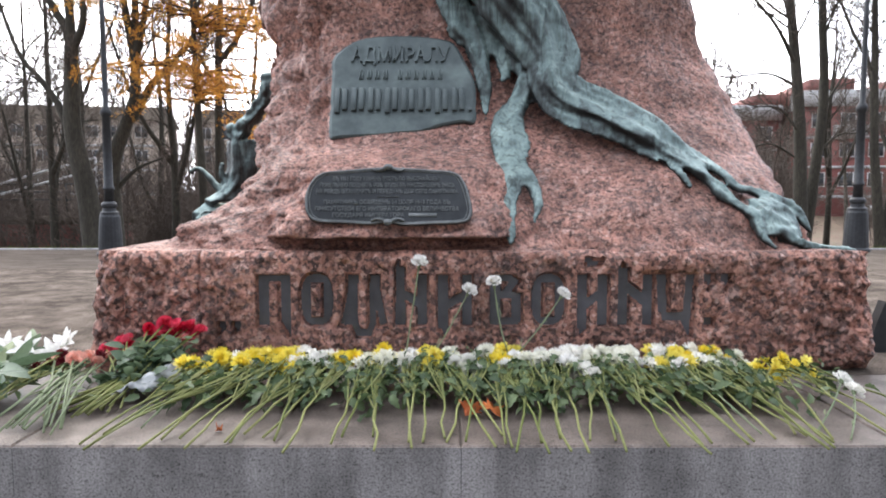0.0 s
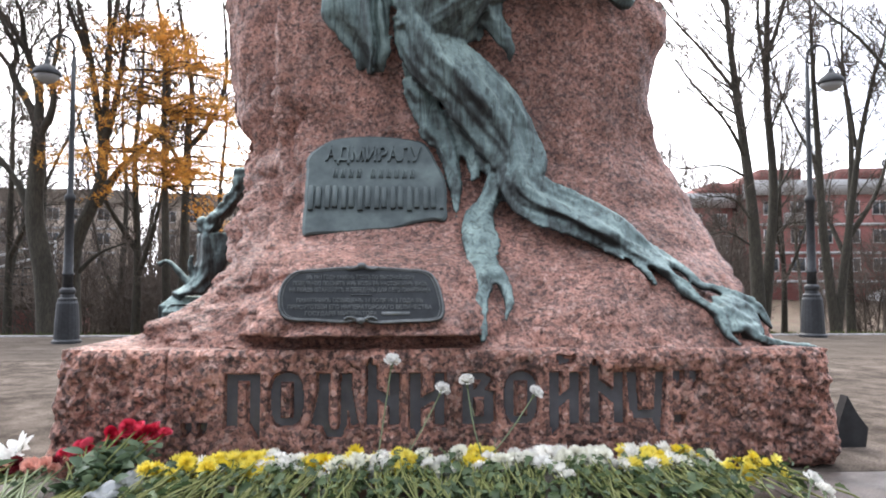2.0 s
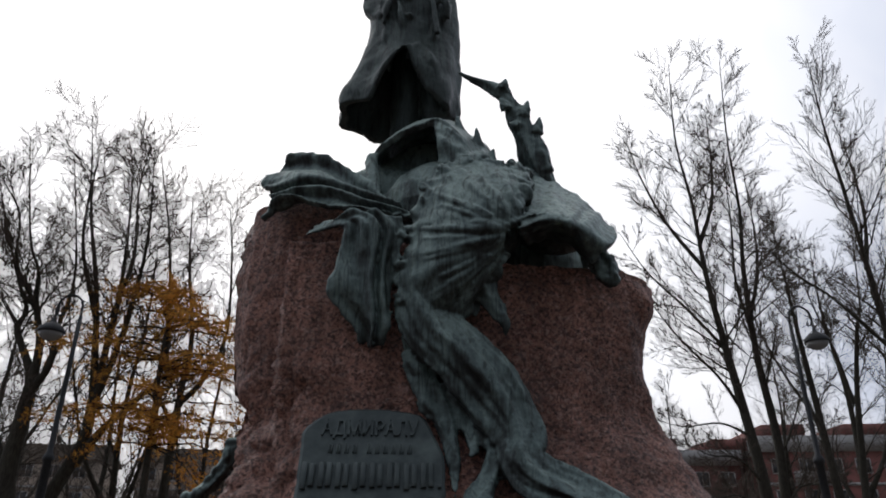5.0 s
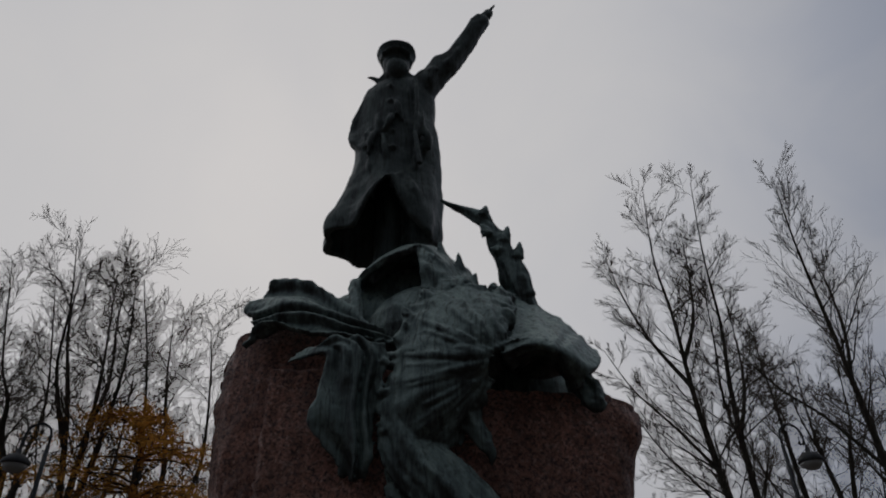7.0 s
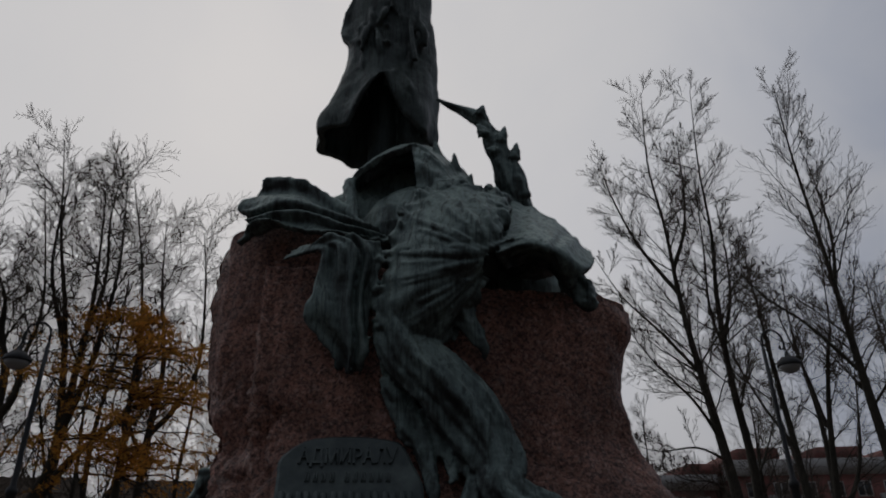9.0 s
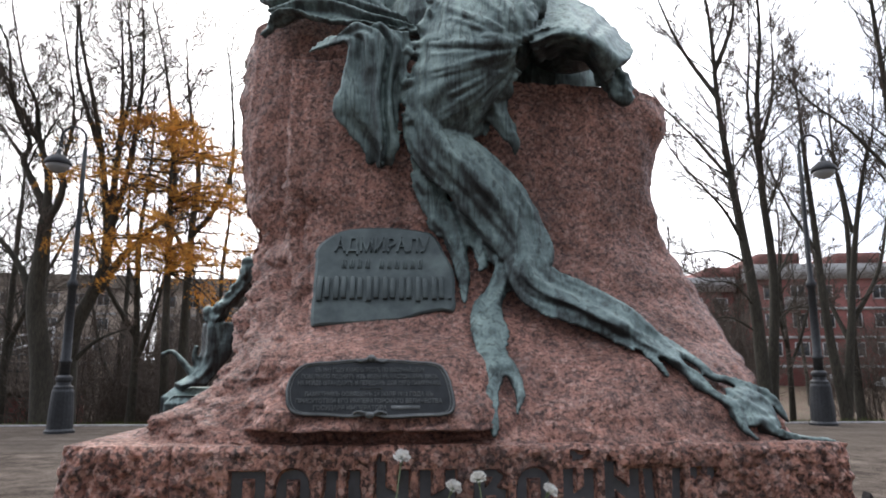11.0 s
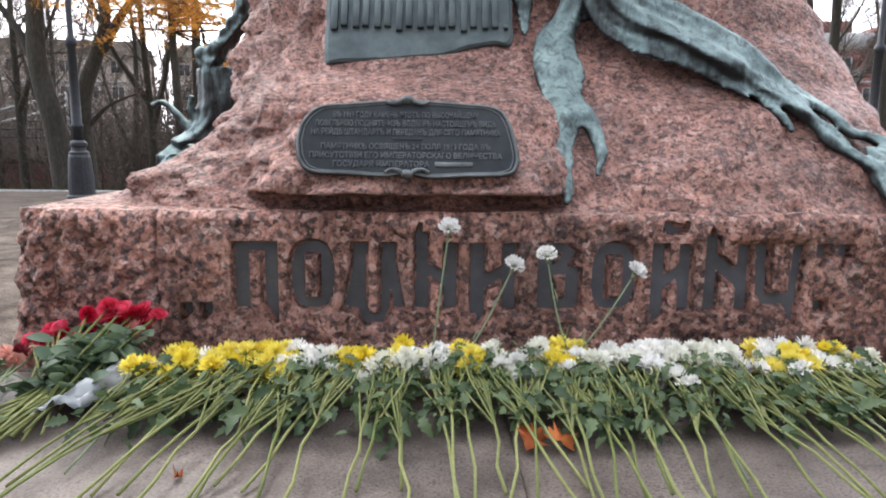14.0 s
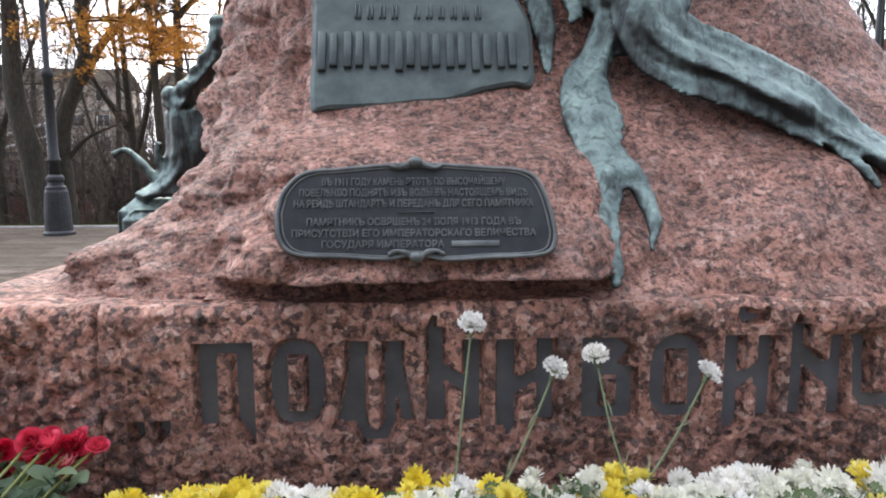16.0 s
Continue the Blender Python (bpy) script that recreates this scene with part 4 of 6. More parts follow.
# ---- smaller bronzes at the boulder's flanks ----
g = Geo()
sheet(g, [[(-1.25, 4.0, 1.675), (-1.185, 3.93, 1.675), (-1.06, 3.96, 1.69)], [(-1.24, 4.0, 1.555), (-1.18, 3.92, 1.555), (-1.06, 3.94, 1.59)], [(-1.27, 4.0, 1.45), (-1.2, 3.92, 1.47), (-1.07, 3.92, 1.5)], [(-1.31, 3.98, 1.395), (-1.23, 3.9, 1.405), (-1.13, 3.92, 1.42)], [(-1.36, 3.94, 1.36), (-1.28, 3.88, 1.35), (-1.17, 3.9, 1.35)]], 0.035, 24, 40, 0.004, 2.0, True, 2.0, 0.008)
limb(g, [(-1.0, 4.02, 2.0, 0.05), (-1.04, 4.0, 1.9, 0.045), (-1.08, 3.99, 1.83, 0.045), (-1.14, 3.98, 1.76, 0.045), (-1.19, 3.97, 1.67, 0.05)], 40, 12, 0.9, 0.4, 1.0, 0.2)
limb(g, [(-1.26, 3.96, 1.4, 0.024), (-1.31, 3.96, 1.45, 0.02), (-1.36, 3.96, 1.51, 0.015), (-1.4, 3.96, 1.525, 0.013), (-1.435, 3.96, 1.505, 0.018)], 30, 10, 0.95, 0.1)
limb(g, [(-1.24, 3.97, 1.42, 0.02), (-1.27, 3.97, 1.5, 0.016), (-1.26, 3.97, 1.56, 0.014)], 16, 8, 0.9, 0.1)
g.ellipsoid((-1.14, 3.95, 1.76), (0.035, 0.03, 0.038))
g.ellipsoid((-1.21, 3.97, 1.74), (0.03, 0.03, 0.035))
g.chamfer_box(-1.05, -0.97, 3.98, 4.06, 1.97, 2.05, 0.015)
g.chamfer_box(-1.41, -1.1, 3.9, 4.06, 1.06, 1.34, 0.05)
g.chamfer_box(-1.38, -1.1, 3.86, 3.92, 1.1, 1.3, 0.04)
g.v = [(-0.25 + (x + 0.25) * 1.307, 1.08 + (y - 1.08) * 1.307, 1.48 + (z - 1.48) * 1.307) for x, y, z in g.v]
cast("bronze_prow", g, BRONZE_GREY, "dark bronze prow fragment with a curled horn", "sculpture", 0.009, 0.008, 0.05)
g = Geo()
outline = [(2.22, 0.5), (2.4, 0.5), (2.42, 0.63), (2.36, 0.71), (2.31, 0.8), (2.27, 0.69)]
g.add([(x, y, z) for y in (3.5, 3.56) for x, z in outline], [tuple(range(6)), tuple(range(11, 5, -1))] + [(i + 6, (i + 1) % 6 + 6, (i + 1) % 6, i) for i in range(6)])
tagged(part("bronze_fluke", g, IRON, smooth=False), "black bronze fluke standing beside the plinth", "sculpture")


# ---- plates ----
def words(body, size, depth, where, parent, mat, name="inscription", width=None):
    """Raised lettering as one mesh in the plane of the plate; where: the matrix of its centre."""
    cu = bpy.data.curves.new(name, "FONT")
    cu.body, cu.size, cu.extrude = body, size, depth
    cu.align_x, cu.align_y = "CENTER", "CENTER"
    cu.resolution_u, cu.offset = 2, 0.018 * size
    tmp = new(name, cu)
    bpy.context.view_layer.update()
    me = bpy.data.meshes.new_from_object(tmp.evaluated_get(bpy.context.evaluated_depsgraph_get()))
    bpy.data.objects.remove(tmp)
    me.materials.clear()
    me.materials.append(mat)
    xs = [v.co.x for v in me.vertices]
    sx = width / (max(xs) - min(xs)) if width else 1.0
    for v in me.vertices:
        v.co = where @ Vector((v.co.x * sx, v.co.y, v.co.z))
    ob = new(name, me)
    ob.parent = parent
    return ob


def plate_mesh(outline, depth, bevel=0.008):
    """A cast plate: an outline in its own plane, its front edge bevelled."""
    g = Geo()
    n = len(outline)
    cx, cz = sum(p[0] for p in outline) / n, sum(p[1] for p in outline) / n
    inset = [(cx + (x - cx) * (1 - bevel / 0.2), cz + (z - cz) * (1 - bevel / 0.2)) for x, z in outline]
    g.add([(x, z, -0.05) for x, z in outline] + [(x, z, depth - bevel) for x, z in outline] + [(x, z, depth) for x, z in inset],
          [tuple(range(n - 1, -1, -1)), tuple(2 * n + i for i in range(n))] + [(a + i, a + (i + 1) % n, a + n + (i + 1) % n, a + n + i) for a in (0, n) for i in range(n)])
    return g


def bar(where, x0, x1, z0, z1, parent, mat, depth=0.006):
    g = Geo()
    g.chamfer_box(x0, x1, z0, z1, 0, depth, 0.002)
    g.v = [tuple(where @ Vector(v)) for v in g.v]
    return part("raised_bar", g, mat, parent)


def plane_at(x, y, z, back):
    """The plane of a plate that leans back by so many degrees, its z axis out of the stone."""
    return pose(x, y, z, 90 - back, 0, 0)


def smooth_outline(pts, n=60, wobble=0.0):
    c = spline(pts + [pts[0]], n + 1)[:-1]
    return [(float(x) + wobble * noise.noise((x * 30, z * 30, 1)), float(z) + wobble * noise.noise((x * 30, z * 30, 5))) for x, z in c]


upper = thing("bronze_plaque", "large green bronze plaque with raised writing, set into the boulder", "plaque")
PU = plane_at(-0.232, 3.9, 1.955, 24) @ Matrix.Scale(1.12, 4)
pts = [(-0.36, 0.15), (-0.33, 0.2), (-0.28, 0.245), (-0.2, 0.285), (-0.05, 0.302), (0.1, 0.297), (0.24, 0.27), (0.285, 0.22), (0.33, 0.12), (0.368, 0.02), (0.37, -0.08), (0.365, -0.2), (0.3, -0.205), (0.2, -0.225), (0.1, -0.262), (0.0, -0.27), (-0.1, -0.282), (-0.3, -0.292), (-0.35, -0.285), (-0.352, -0.1), (-0.356, 0.05)]
g = plate_mesh(smooth_outline(pts, 90, 0.004), 0.03)
g.v = [tuple(PU @ Vector(v)) for v in g.v]
part("plate", g, PLATE, upper, smooth=False)
on = PU @ pose(0, 0, 0.031)
words("\u0410\u0414\u041c\u0418\u0420\u0410\u041b\u0423", 0.125, 0.012, on @ pose(-0.01, 0.175, 0), upper, PLATE, "inscription", 0.5)
for a, b in ((-0.215, -0.045), (-0.02, 0.235)):
    for k in range(int((b - a) / 0.0135)):
        x = a + 0.0135 * k
        if k % 3 != 2:
            bar(on, x, x + 0.0075, 0.035, 0.088 - 0.006 * (k % 2), upper, PLATE, 0.01)
for k in range(8):
    x = -0.33 + k * 0.083
    bar(on, x, x + 0.025, -0.15 - 0.012 * (k % 3 == 0), -0.022, upper, PLATE, 0.016)
    bar(on, x + 0.037, x + 0.062, -0.145, -0.03 + 0.008 * (k % 2), upper, PLATE, 0.016)
bar(on, 0.335, 0.35, -0.15, -0.135, upper, PLATE, 0.014)

lower = thing("memorial_plaque", "dark oblong bronze plaque with a raised rim and small raised text", "plaque")
PL = plane_at(-0.252, 3.15, 1.333, 14)
pts = [(-0.385, 0.0), (-0.365, 0.065), (-0.31, 0.115), (-0.2, 0.128), (-0.05, 0.14), (0.05, 0.14), (0.2, 0.13), (0.31, 0.118), (0.355, 0.07), (0.382, -0.02), (0.385, -0.08), (0.35, -0.115), (0.2, -0.122), (0.08, -0.128), (0.0, -0.112), (-0.08, -0.125), (-0.2, -0.118), (-0.33, -0.11), (-0.375, -0.07)]
rim = smooth_outline(pts, 80)
g = plate_mesh(rim, 0.035)
g.v = [tuple(PL @ Vector(v)) for v in g.v]
part("plate", g, PLATE_DARK, lower, smooth=False)
for k, (scale, r) in enumerate(((0.975, 0.006), (0.94, 0.003))):
    g = Geo()
    loop = [PL @ Vector((x * scale, z * scale * (1 - 0.02 * k), 0.036)) for x, z in rim]
    g.tube(loop + [loop[0]], r, 6, caps=False)
    part("rim_moulding", g, LETTERING, lower)
on = PL @ pose(0, 0, 0.036)
for k, (body, w, z) in enumerate((
        ("\u0412\u042a 1911 \u0413\u041e\u0414\u0423 \u041a\u0410\u041c\u0415\u041d\u042c \u042d\u0422\u041e\u0422\u042a \u041f\u041e \u0412\u042b\u0421\u041e\u0427\u0410\u0419\u0428\u0415\u041c\u0423", 0.5, 0.088),
        ("\u041f\u041e\u0412\u0415\u041b\u0462\u041d\u0406\u042e \u041f\u041e\u0414\u041d\u042f\u0422\u042a \u0418\u0417\u042a \u0412\u041e\u0414\u042b \u0412\u042a \u041d\u0410\u0421\u0422\u041e\u042f\u0429\u0415\u041c\u042a \u0412\u0418\u0414\u0462", 0.62, 0.058),
        ("\u041d\u0410 \u0420\u0415\u0419\u0414\u0462 \u0428\u0422\u0410\u041d\u0414\u0410\u0420\u0422\u042a \u0418 \u041f\u0415\u0420\u0415\u0414\u0410\u041d\u042a \u0414\u041b\u042f \u0421\u0415\u0413\u041e \u041f\u0410\u041c\u042f\u0422\u041d\u0418\u041a\u0410", 0.65, 0.028),
        ("\u041f\u0410\u041c\u042f\u0422\u041d\u0418\u041a\u042a \u041e\u0421\u0412\u042f\u0429\u0415\u041d\u042a 24 \u0406\u042e\u041b\u042f 1913 \u0413\u041e\u0414\u0410 \u0412\u042a", 0.58, -0.022),
        ("\u041f\u0420\u0418\u0421\u0423\u0422\u0421\u0422\u0412\u0406\u0418 \u0415\u0413\u041e \u0418\u041c\u041f\u0415\u0420\u0410\u0422\u041e\u0420\u0421\u041a\u0410\u0413\u041e \u0412\u0415\u041b\u0418\u0427\u0415\u0421\u0422\u0412\u0410", 0.66, -0.053),
        ("\u0413\u041e\u0421\u0423\u0414\u0410\u0420\u042f \u0418\u041c\u041f\u0415\u0420\u0410\u0422\u041e\u0420\u0410", 0.33, -0.083))):
    words(body, 0.027, 0.003, on @ pose(-0.005 if k < 5 else -0.09, z, 0), lower, LETTERING, "text_line", w)
bar(on, 0.095, 0.225, -0.09, -0.074, lower, LETTERING, 0.004)
bar(on, -0.05, 0.05, 0.002, 0.005, lower, LETTERING, 0.004)
for z, s in ((0.142, 1), (-0.118, -1)):
    g = Geo()
    g.ellipsoid((0, z, 0.008), (0.022, 0.016, 0.018), 6, 10)
    for q in (-1, 1):
        limb(g, [(q * 0.012, z, 0.01, 0.008), (q * 0.03, z - 0.012 * s, 0.01, 0.01), (q * 0.055, z - 0.016 * s, 0.008, 0.006), (q * 0.075, z - 0.006 * s, 0.004, 0.003)], 14, 8, 0.8, 0.1)
    g.v = [tuple(on @ Vector(v)) for v in g.v]
    part("rim_ornament", g, LETTERING, lower)

# ---- step, paving, ground ----
def ground_z(x, y):
    """Flat round the monument; behind it the bank falls to a hollow and rises far off."""
    fall = max(0.0, min(1.0, (y - 17.6) / 9))
    rise = max(0.0, min(1.0, (y - 55) / 90))
    z = -2.6 * fall * fall * (3 - 2 * fall) * (1.0 if x < 4 else 0.55) + 4.5 * rise
    if y > 17.5:
        z += 0.25 * noise.noise((x * 0.2, y * 0.2, 0)) * fall
    return z - 0.05


def ground_sheet():
    xs = sorted({*[-2500, -900, -400, -200, -120, -80], *[v * 1.5 for v in range(-40, 54)], *[100, 140, 220, 400, 900, 2500]})
    ys = sorted({*[-2500, -900, -300, -100, -40, -20], *[v * 1.0 for v in range(-8, 40)], *[42, 46, 50, 55, 60, 70, 80, 100, 120, 150, 200, 300, 600, 1200, 2500]})
    g = Geo()
    g.add([(x, y, ground_z(x, y)) for y in ys for x in xs],
          [(j * len(xs) + i, j * len(xs) + i + 1, (j + 1) * len(xs) + i + 1, (j + 1) * len(xs) + i) for j in range(len(ys) - 1) for i in range(len(xs) - 1)])
    return g


tagged(part("ground", ground_sheet(), SOIL), "leaf-strewn earth sloping down behind the square", "ground", kind="structure")
g = Geo()
g.box(-24, 30, -12, 16.9, -0.045, -0.012)
pavement = tagged(part("pavement", g, JOINT), "sandy bed of the paved square", "pavement", kind="structure")
g = Geo()
g.chamfer_box(-24, 30, 16.9, 17.1, -0.045, 0.03, 0.015)
tagged(part("kerb", g, STEP_FACE), "low granite kerb at the square's edge", "kerb", kind="structure")
g = Geo()
rng = random.Random(5)
for _ in range(5200):
    x, y = rng.uniform(-22, 28), 17.12 + abs(rng.gauss(0, 0.9))
    h, w = rng.uniform(0.05, 0.14), rng.uniform(-0.05, 0.05)
    z = ground_z(x, y)
    g.add([(x - 0.012, y, z), (x + 0.012, y, z), (x + w, y + rng.uniform(-0.04, 0.04), z + h)], [(0, 1, 2)])
tagged(part("grass", g, GRASS), "short autumn grass along the kerb", "grass", kind="stuff")


def steps():
    """The wide granite step: top slabs and front stones, each its own piece."""
    st = thing("granite_step", "wet grey granite step round the monument's foot", "step", kind="structure")
    g = Geo()
    g.box(-5.9, 5.9, 2.26, 7.5, -0.02, SLAB - 0.03)
    part("core", g, STEP_FACE, st)
    edges = [-6.0, -4.45, -2.95, -1.42, 0.06, 1.52, 3.02, 4.5, 6.0]
    for a, b in zip(edges, edges[1:]):
        g = Geo()
        g.chamfer_box(a + 0.001, b - 0.001, 2.17, 3.06, SLAB - 0.2, SLAB, 0.007)
        g.m = [1 if max(g.v[i][2] for i in f) - min(g.v[i][2] for i in f) > 0.05 else 0 for f in g.f]
        part("slab", g, [STEP, STEP_FACE], st, smooth=False)
        g = Geo()
        g.chamfer_box(a + 0.18, b + 0.179, 2.185, 2.27, -0.02, SLAB - 0.2, 0.004)
        part("riser_stone", g, [STEP_FACE], st, smooth=False)
        g = Geo()
        g.chamfer_box(a + 0.001, b - 0.001, 3.066, 5.2, SLAB - 0.2, SLAB - 0.001, 0.006)
        part("slab", g, [STEP_DRY], st, smooth=False)
        g = Geo()
        g.chamfer_box(a + 0.001, b - 0.001, 5.206, 7.6, SLAB - 0.2, SLAB - 0.001, 0.006)
        part("slab", g, [STEP_DRY], st, smooth=False)


steps()


# ---- street lamps ----
def street_lamp(at, turn):
    lamp = thing("street_lamp", "dark cast-iron street lamp with a hanging glass bowl", "street lamp", at @ pose(0, 0, -0.03, 0, 0, turn), "lamps of the square")
    g = Geo()
    g.lathe([(0.3, 0), (0.3, 0.08), (0.26, 0.12), (0.25, 0.5), (0.22, 0.9), (0.2, 0.95), (0.2, 1.0), (0.15, 1.04), (0.14, 1.1), (0.17, 1.14), (0.17, 1.2), (0.12, 1.25)], 20)
    part("base", g, IRON, lamp, smooth=False)
    g = Geo()
    g.lathe([(0.11, 1.2), (0.1, 1.5), (0.125, 1.52), (0.125, 1.56), (0.1, 1.6), (0.085, 3.15), (0.11, 3.17), (0.12, 3.25), (0.1, 3.3), (0.06, 3.36), (0.055, 5.0), (0.045, 6.4)], 16)
    part("shaft", g, IRON, lamp)
    g = Geo()
    arc = [(-0.0, 0, 6.3)] + [(-0.28 + 0.28 * math.cos(w), 0, 6.6 + 0.3 * math.sin(w)) for w in [k * math.pi / 10 for k in range(0, 10)]] + [(-0.56, 0, 6.55), (-0.53, 0, 6.42), (-0.45, 0, 6.4), (-0.42, 0, 6.48)]
    g.tube(arc, 0.028, 8)
    g.tube([(-0.56, 0, 6.6), (-0.58, 0, 6.4), (-0.58, 0, 6.18)], 0.018, 8)
    part("bracket", g, IRON, lamp)
    g = Geo()
    g.lathe([(0.28, 5.98), (0.3, 6.0), (0.26, 6.1), (0.15, 6.2), (0.06, 6.24), (0.05, 6.32), (0.02, 6.36)], 20, 0, (-0.58, 0, 0))
    part("hood", g, IRON, lamp, "dark metal lamp hood")
    g = Geo()
    g.lathe([(0.03, 5.8), (0.14, 5.83), (0.22, 5.9), (0.265, 5.985)], 20, 0, (-0.58, 0, 0))
    part("glass_bowl", g, BOWL, lamp, "clear glass bowl")
    return lamp


m, t, b = material("lamp glass", 0.12)
b.inputs["Base Color"].default_value = (0.62, 0.65, 0.66, 1)
b.inputs["Transmission Weight"].default_value = 0.5
BOWL = m
street_lamp(pose(-7.55, 15.35, 0), 0)
street_lamp(pose(10.05, 16.45, 0) @ Matrix.Scale(1.075, 4), 180)


# ---- trees ----
def branch(g, p, d, r, length, level, style, rng):
    """One branch and, by recursion, its twigs; it bends up towards the light."""
    n = style["segs"][min(level, 4)]
    wob = style["wild"] * (0.05, 0.11, 0.11, 0.1, 0.1)[min(level, 4)]
    pts, dirs = [Vector(p)], [Vector(d).normalized()]
    for i in range(n):
        d = (dirs[-1] + Vector((rng.gauss(0, wob), rng.gauss(0, wob), rng.gauss(0, wob * 0.6) + style["up"] * 0.6 / n))).normalized()
        pts.append(pts[-1] + d * (length / n))
        dirs.append(d)
    limb_of_tree(g, pts, r, style["tip"], level, style, rng)


def limb_of_tree(g, pts, r0, r1, level, style, rng, start=None, kids=None, reach=None):
    """A tapering limb through pts, and the smaller ones that leave it."""
    n = len(pts) - 1
    pts = [Vector(q) for q in pts]
    length = sum((b_ - a_).length for a_, b_ in zip(pts, pts[1:]))
    rad = [max(r1, r0 + (r1 - r0) * (i / n) ** 0.8) for i in range(n + 1)]
    g.tube(pts, rad, style["sides"][min(level, 4)], 0 if level < 2 else 1, caps=False)
    if level >= style["levels"]:
        return
    kids = style["kids"][level] if kids is None else kids
    start = style["start"][level] if start is None else start
    reach = length * style["ratio"][level] if reach is None else reach
    for k in range(kids):
        f = start + (1 - start) * (k + rng.random()) / kids
        i = min(int(f * n), n - 1)
        q = pts[i].lerp(pts[i + 1], f * n - i)
        axis = (pts[i + 1] - pts[i]).normalized()
        side = axis.orthogonal().normalized()
        side.rotate(Matrix.Rotation(rng.uniform(0, 2 * math.pi), 3, axis))
        ang = radians(rng.uniform(*style["angle"][level]))
        nd = axis * math.cos(ang) + side * math.sin(ang)
        ln = reach * (1.15 - style["taper"] * f) * rng.uniform(0.55, 1.2)
        thick = min(rad[i] * rng.uniform(0.3, 0.5), 0.011 * ln + 0.5 * style["tip"])
        branch(g, q, nd, max(thick, style["tip"]), ln, level + 1, style, rng)


POPLAR = dict(levels=3, wild=0.75, up=0.4, tip=0.0056, kids=(30, 12, 6, 0), start=(0.3, 0.1, 0.06, 0.05), angle=((32, 58), (24, 46), (22, 46), (20, 45)), ratio=(0.3, 0.5, 0.5, 0.5), taper=0.7, segs=(9, 7, 4, 3, 2), sides=(9, 6, 4, 3, 3))
SPREAD = dict(POPLAR, wild=1.25, up=0.3, kids=(15, 11, 6, 0), start=(0.25, 0.12, 0.06, 0.05), angle=((25, 60), (25, 58), (25, 58), (20, 55)), ratio=(0.36, 0.5, 0.5, 0.5), taper=0.5)
FAR = dict(POPLAR, levels=3, kids=(22, 10, 5, 0), tip=0.006, segs=(7, 4, 2, 2, 2))
SHRUB = dict(POPLAR, levels=2, segs=(5, 3, 2, 2, 2), sides=(4, 3, 3, 3, 3), wild=1.6, up=0.15, tip=0.006, kids=(11, 9, 0, 0), start=(0.15, 0.15, 0.1, 0.1), angle=((20, 50), (25, 60), (25, 60), (25, 60)), ratio=(0.5, 0.45, 0.4, 0.4), taper=0.4)


def tree_mesh(seed, stems, style):
    """stems: foot, direction, radius, length."""
    rng = random.Random(seed)
    g = Geo()
    for p, d, r, ln in stems:
        branch(g, p, d, r, ln, 0, style, rng)
    return g


def shaped_tree(seed, limbs, style, deep=0.5):
    """limbs: (places x, z from the foot, radius at each end, share where twigs begin, branches, reach); they part in depth as they rise."""
    rng = random.Random(seed)
    g = Geo()
    for k, (way, r0, r1, start, kids, reach) in enumerate(limbs):
        lean = deep * rng.uniform(-1, 1) if k else 0.0
        top = way[-1][1] - way[0][1] + 0.01
        pts = spline([(x, lean * max(0.0, z - way[0][1]) / top * min(top, 5), z) for x, z in way], 4 * len(way))
        limb_of_tree(g, [tuple(q) for q in pts], r0, r1, 0, style, rng, start, kids, reach)
    return g


def split_tree(g):
    """Wood and twigs as two meshes."""
    out = []
    for want in (0, 1):
        q, ids = Geo(), {}
        for f, m in zip(g.f, g.m):
            if m == want:
                face = []
                for i in f:
                    if i not in ids:
                        ids[i] = len(q.v)
                        q.v.append(g.v[i])
                    face.append(ids[i])
                q.f.append(tuple(face))
                q.m.append(0)
        out.append(q)
    return out


def plant(name, label, geo, at, group="bare trees"):
    tr = thing(name, label, "tree", at, group)
    wood, twigs = split_tree(geo)
    part("trunk", wood, BARK, tr)
    part("crown", twigs, TWIG, tr, "bare twigs")
    return tr


def foot(x, y, turn=0, size=1.0):
    return pose(x, y, ground_z(x, y) - 0.1, 0, 0, turn) @ Matrix.Scale(size, 4)


def grown(seed, x, y, limbs, style, label, deep=0.5):
    """A tree whose limbs are given at their true places x, z in the plane y."""
    z0 = ground_z(x, y) - 0.1
    return plant("tree", label, shaped_tree(seed, [([(px - x, pz - z0) for px, pz in way], *rest) for way, *rest in limbs], style, deep), foot(x, y))


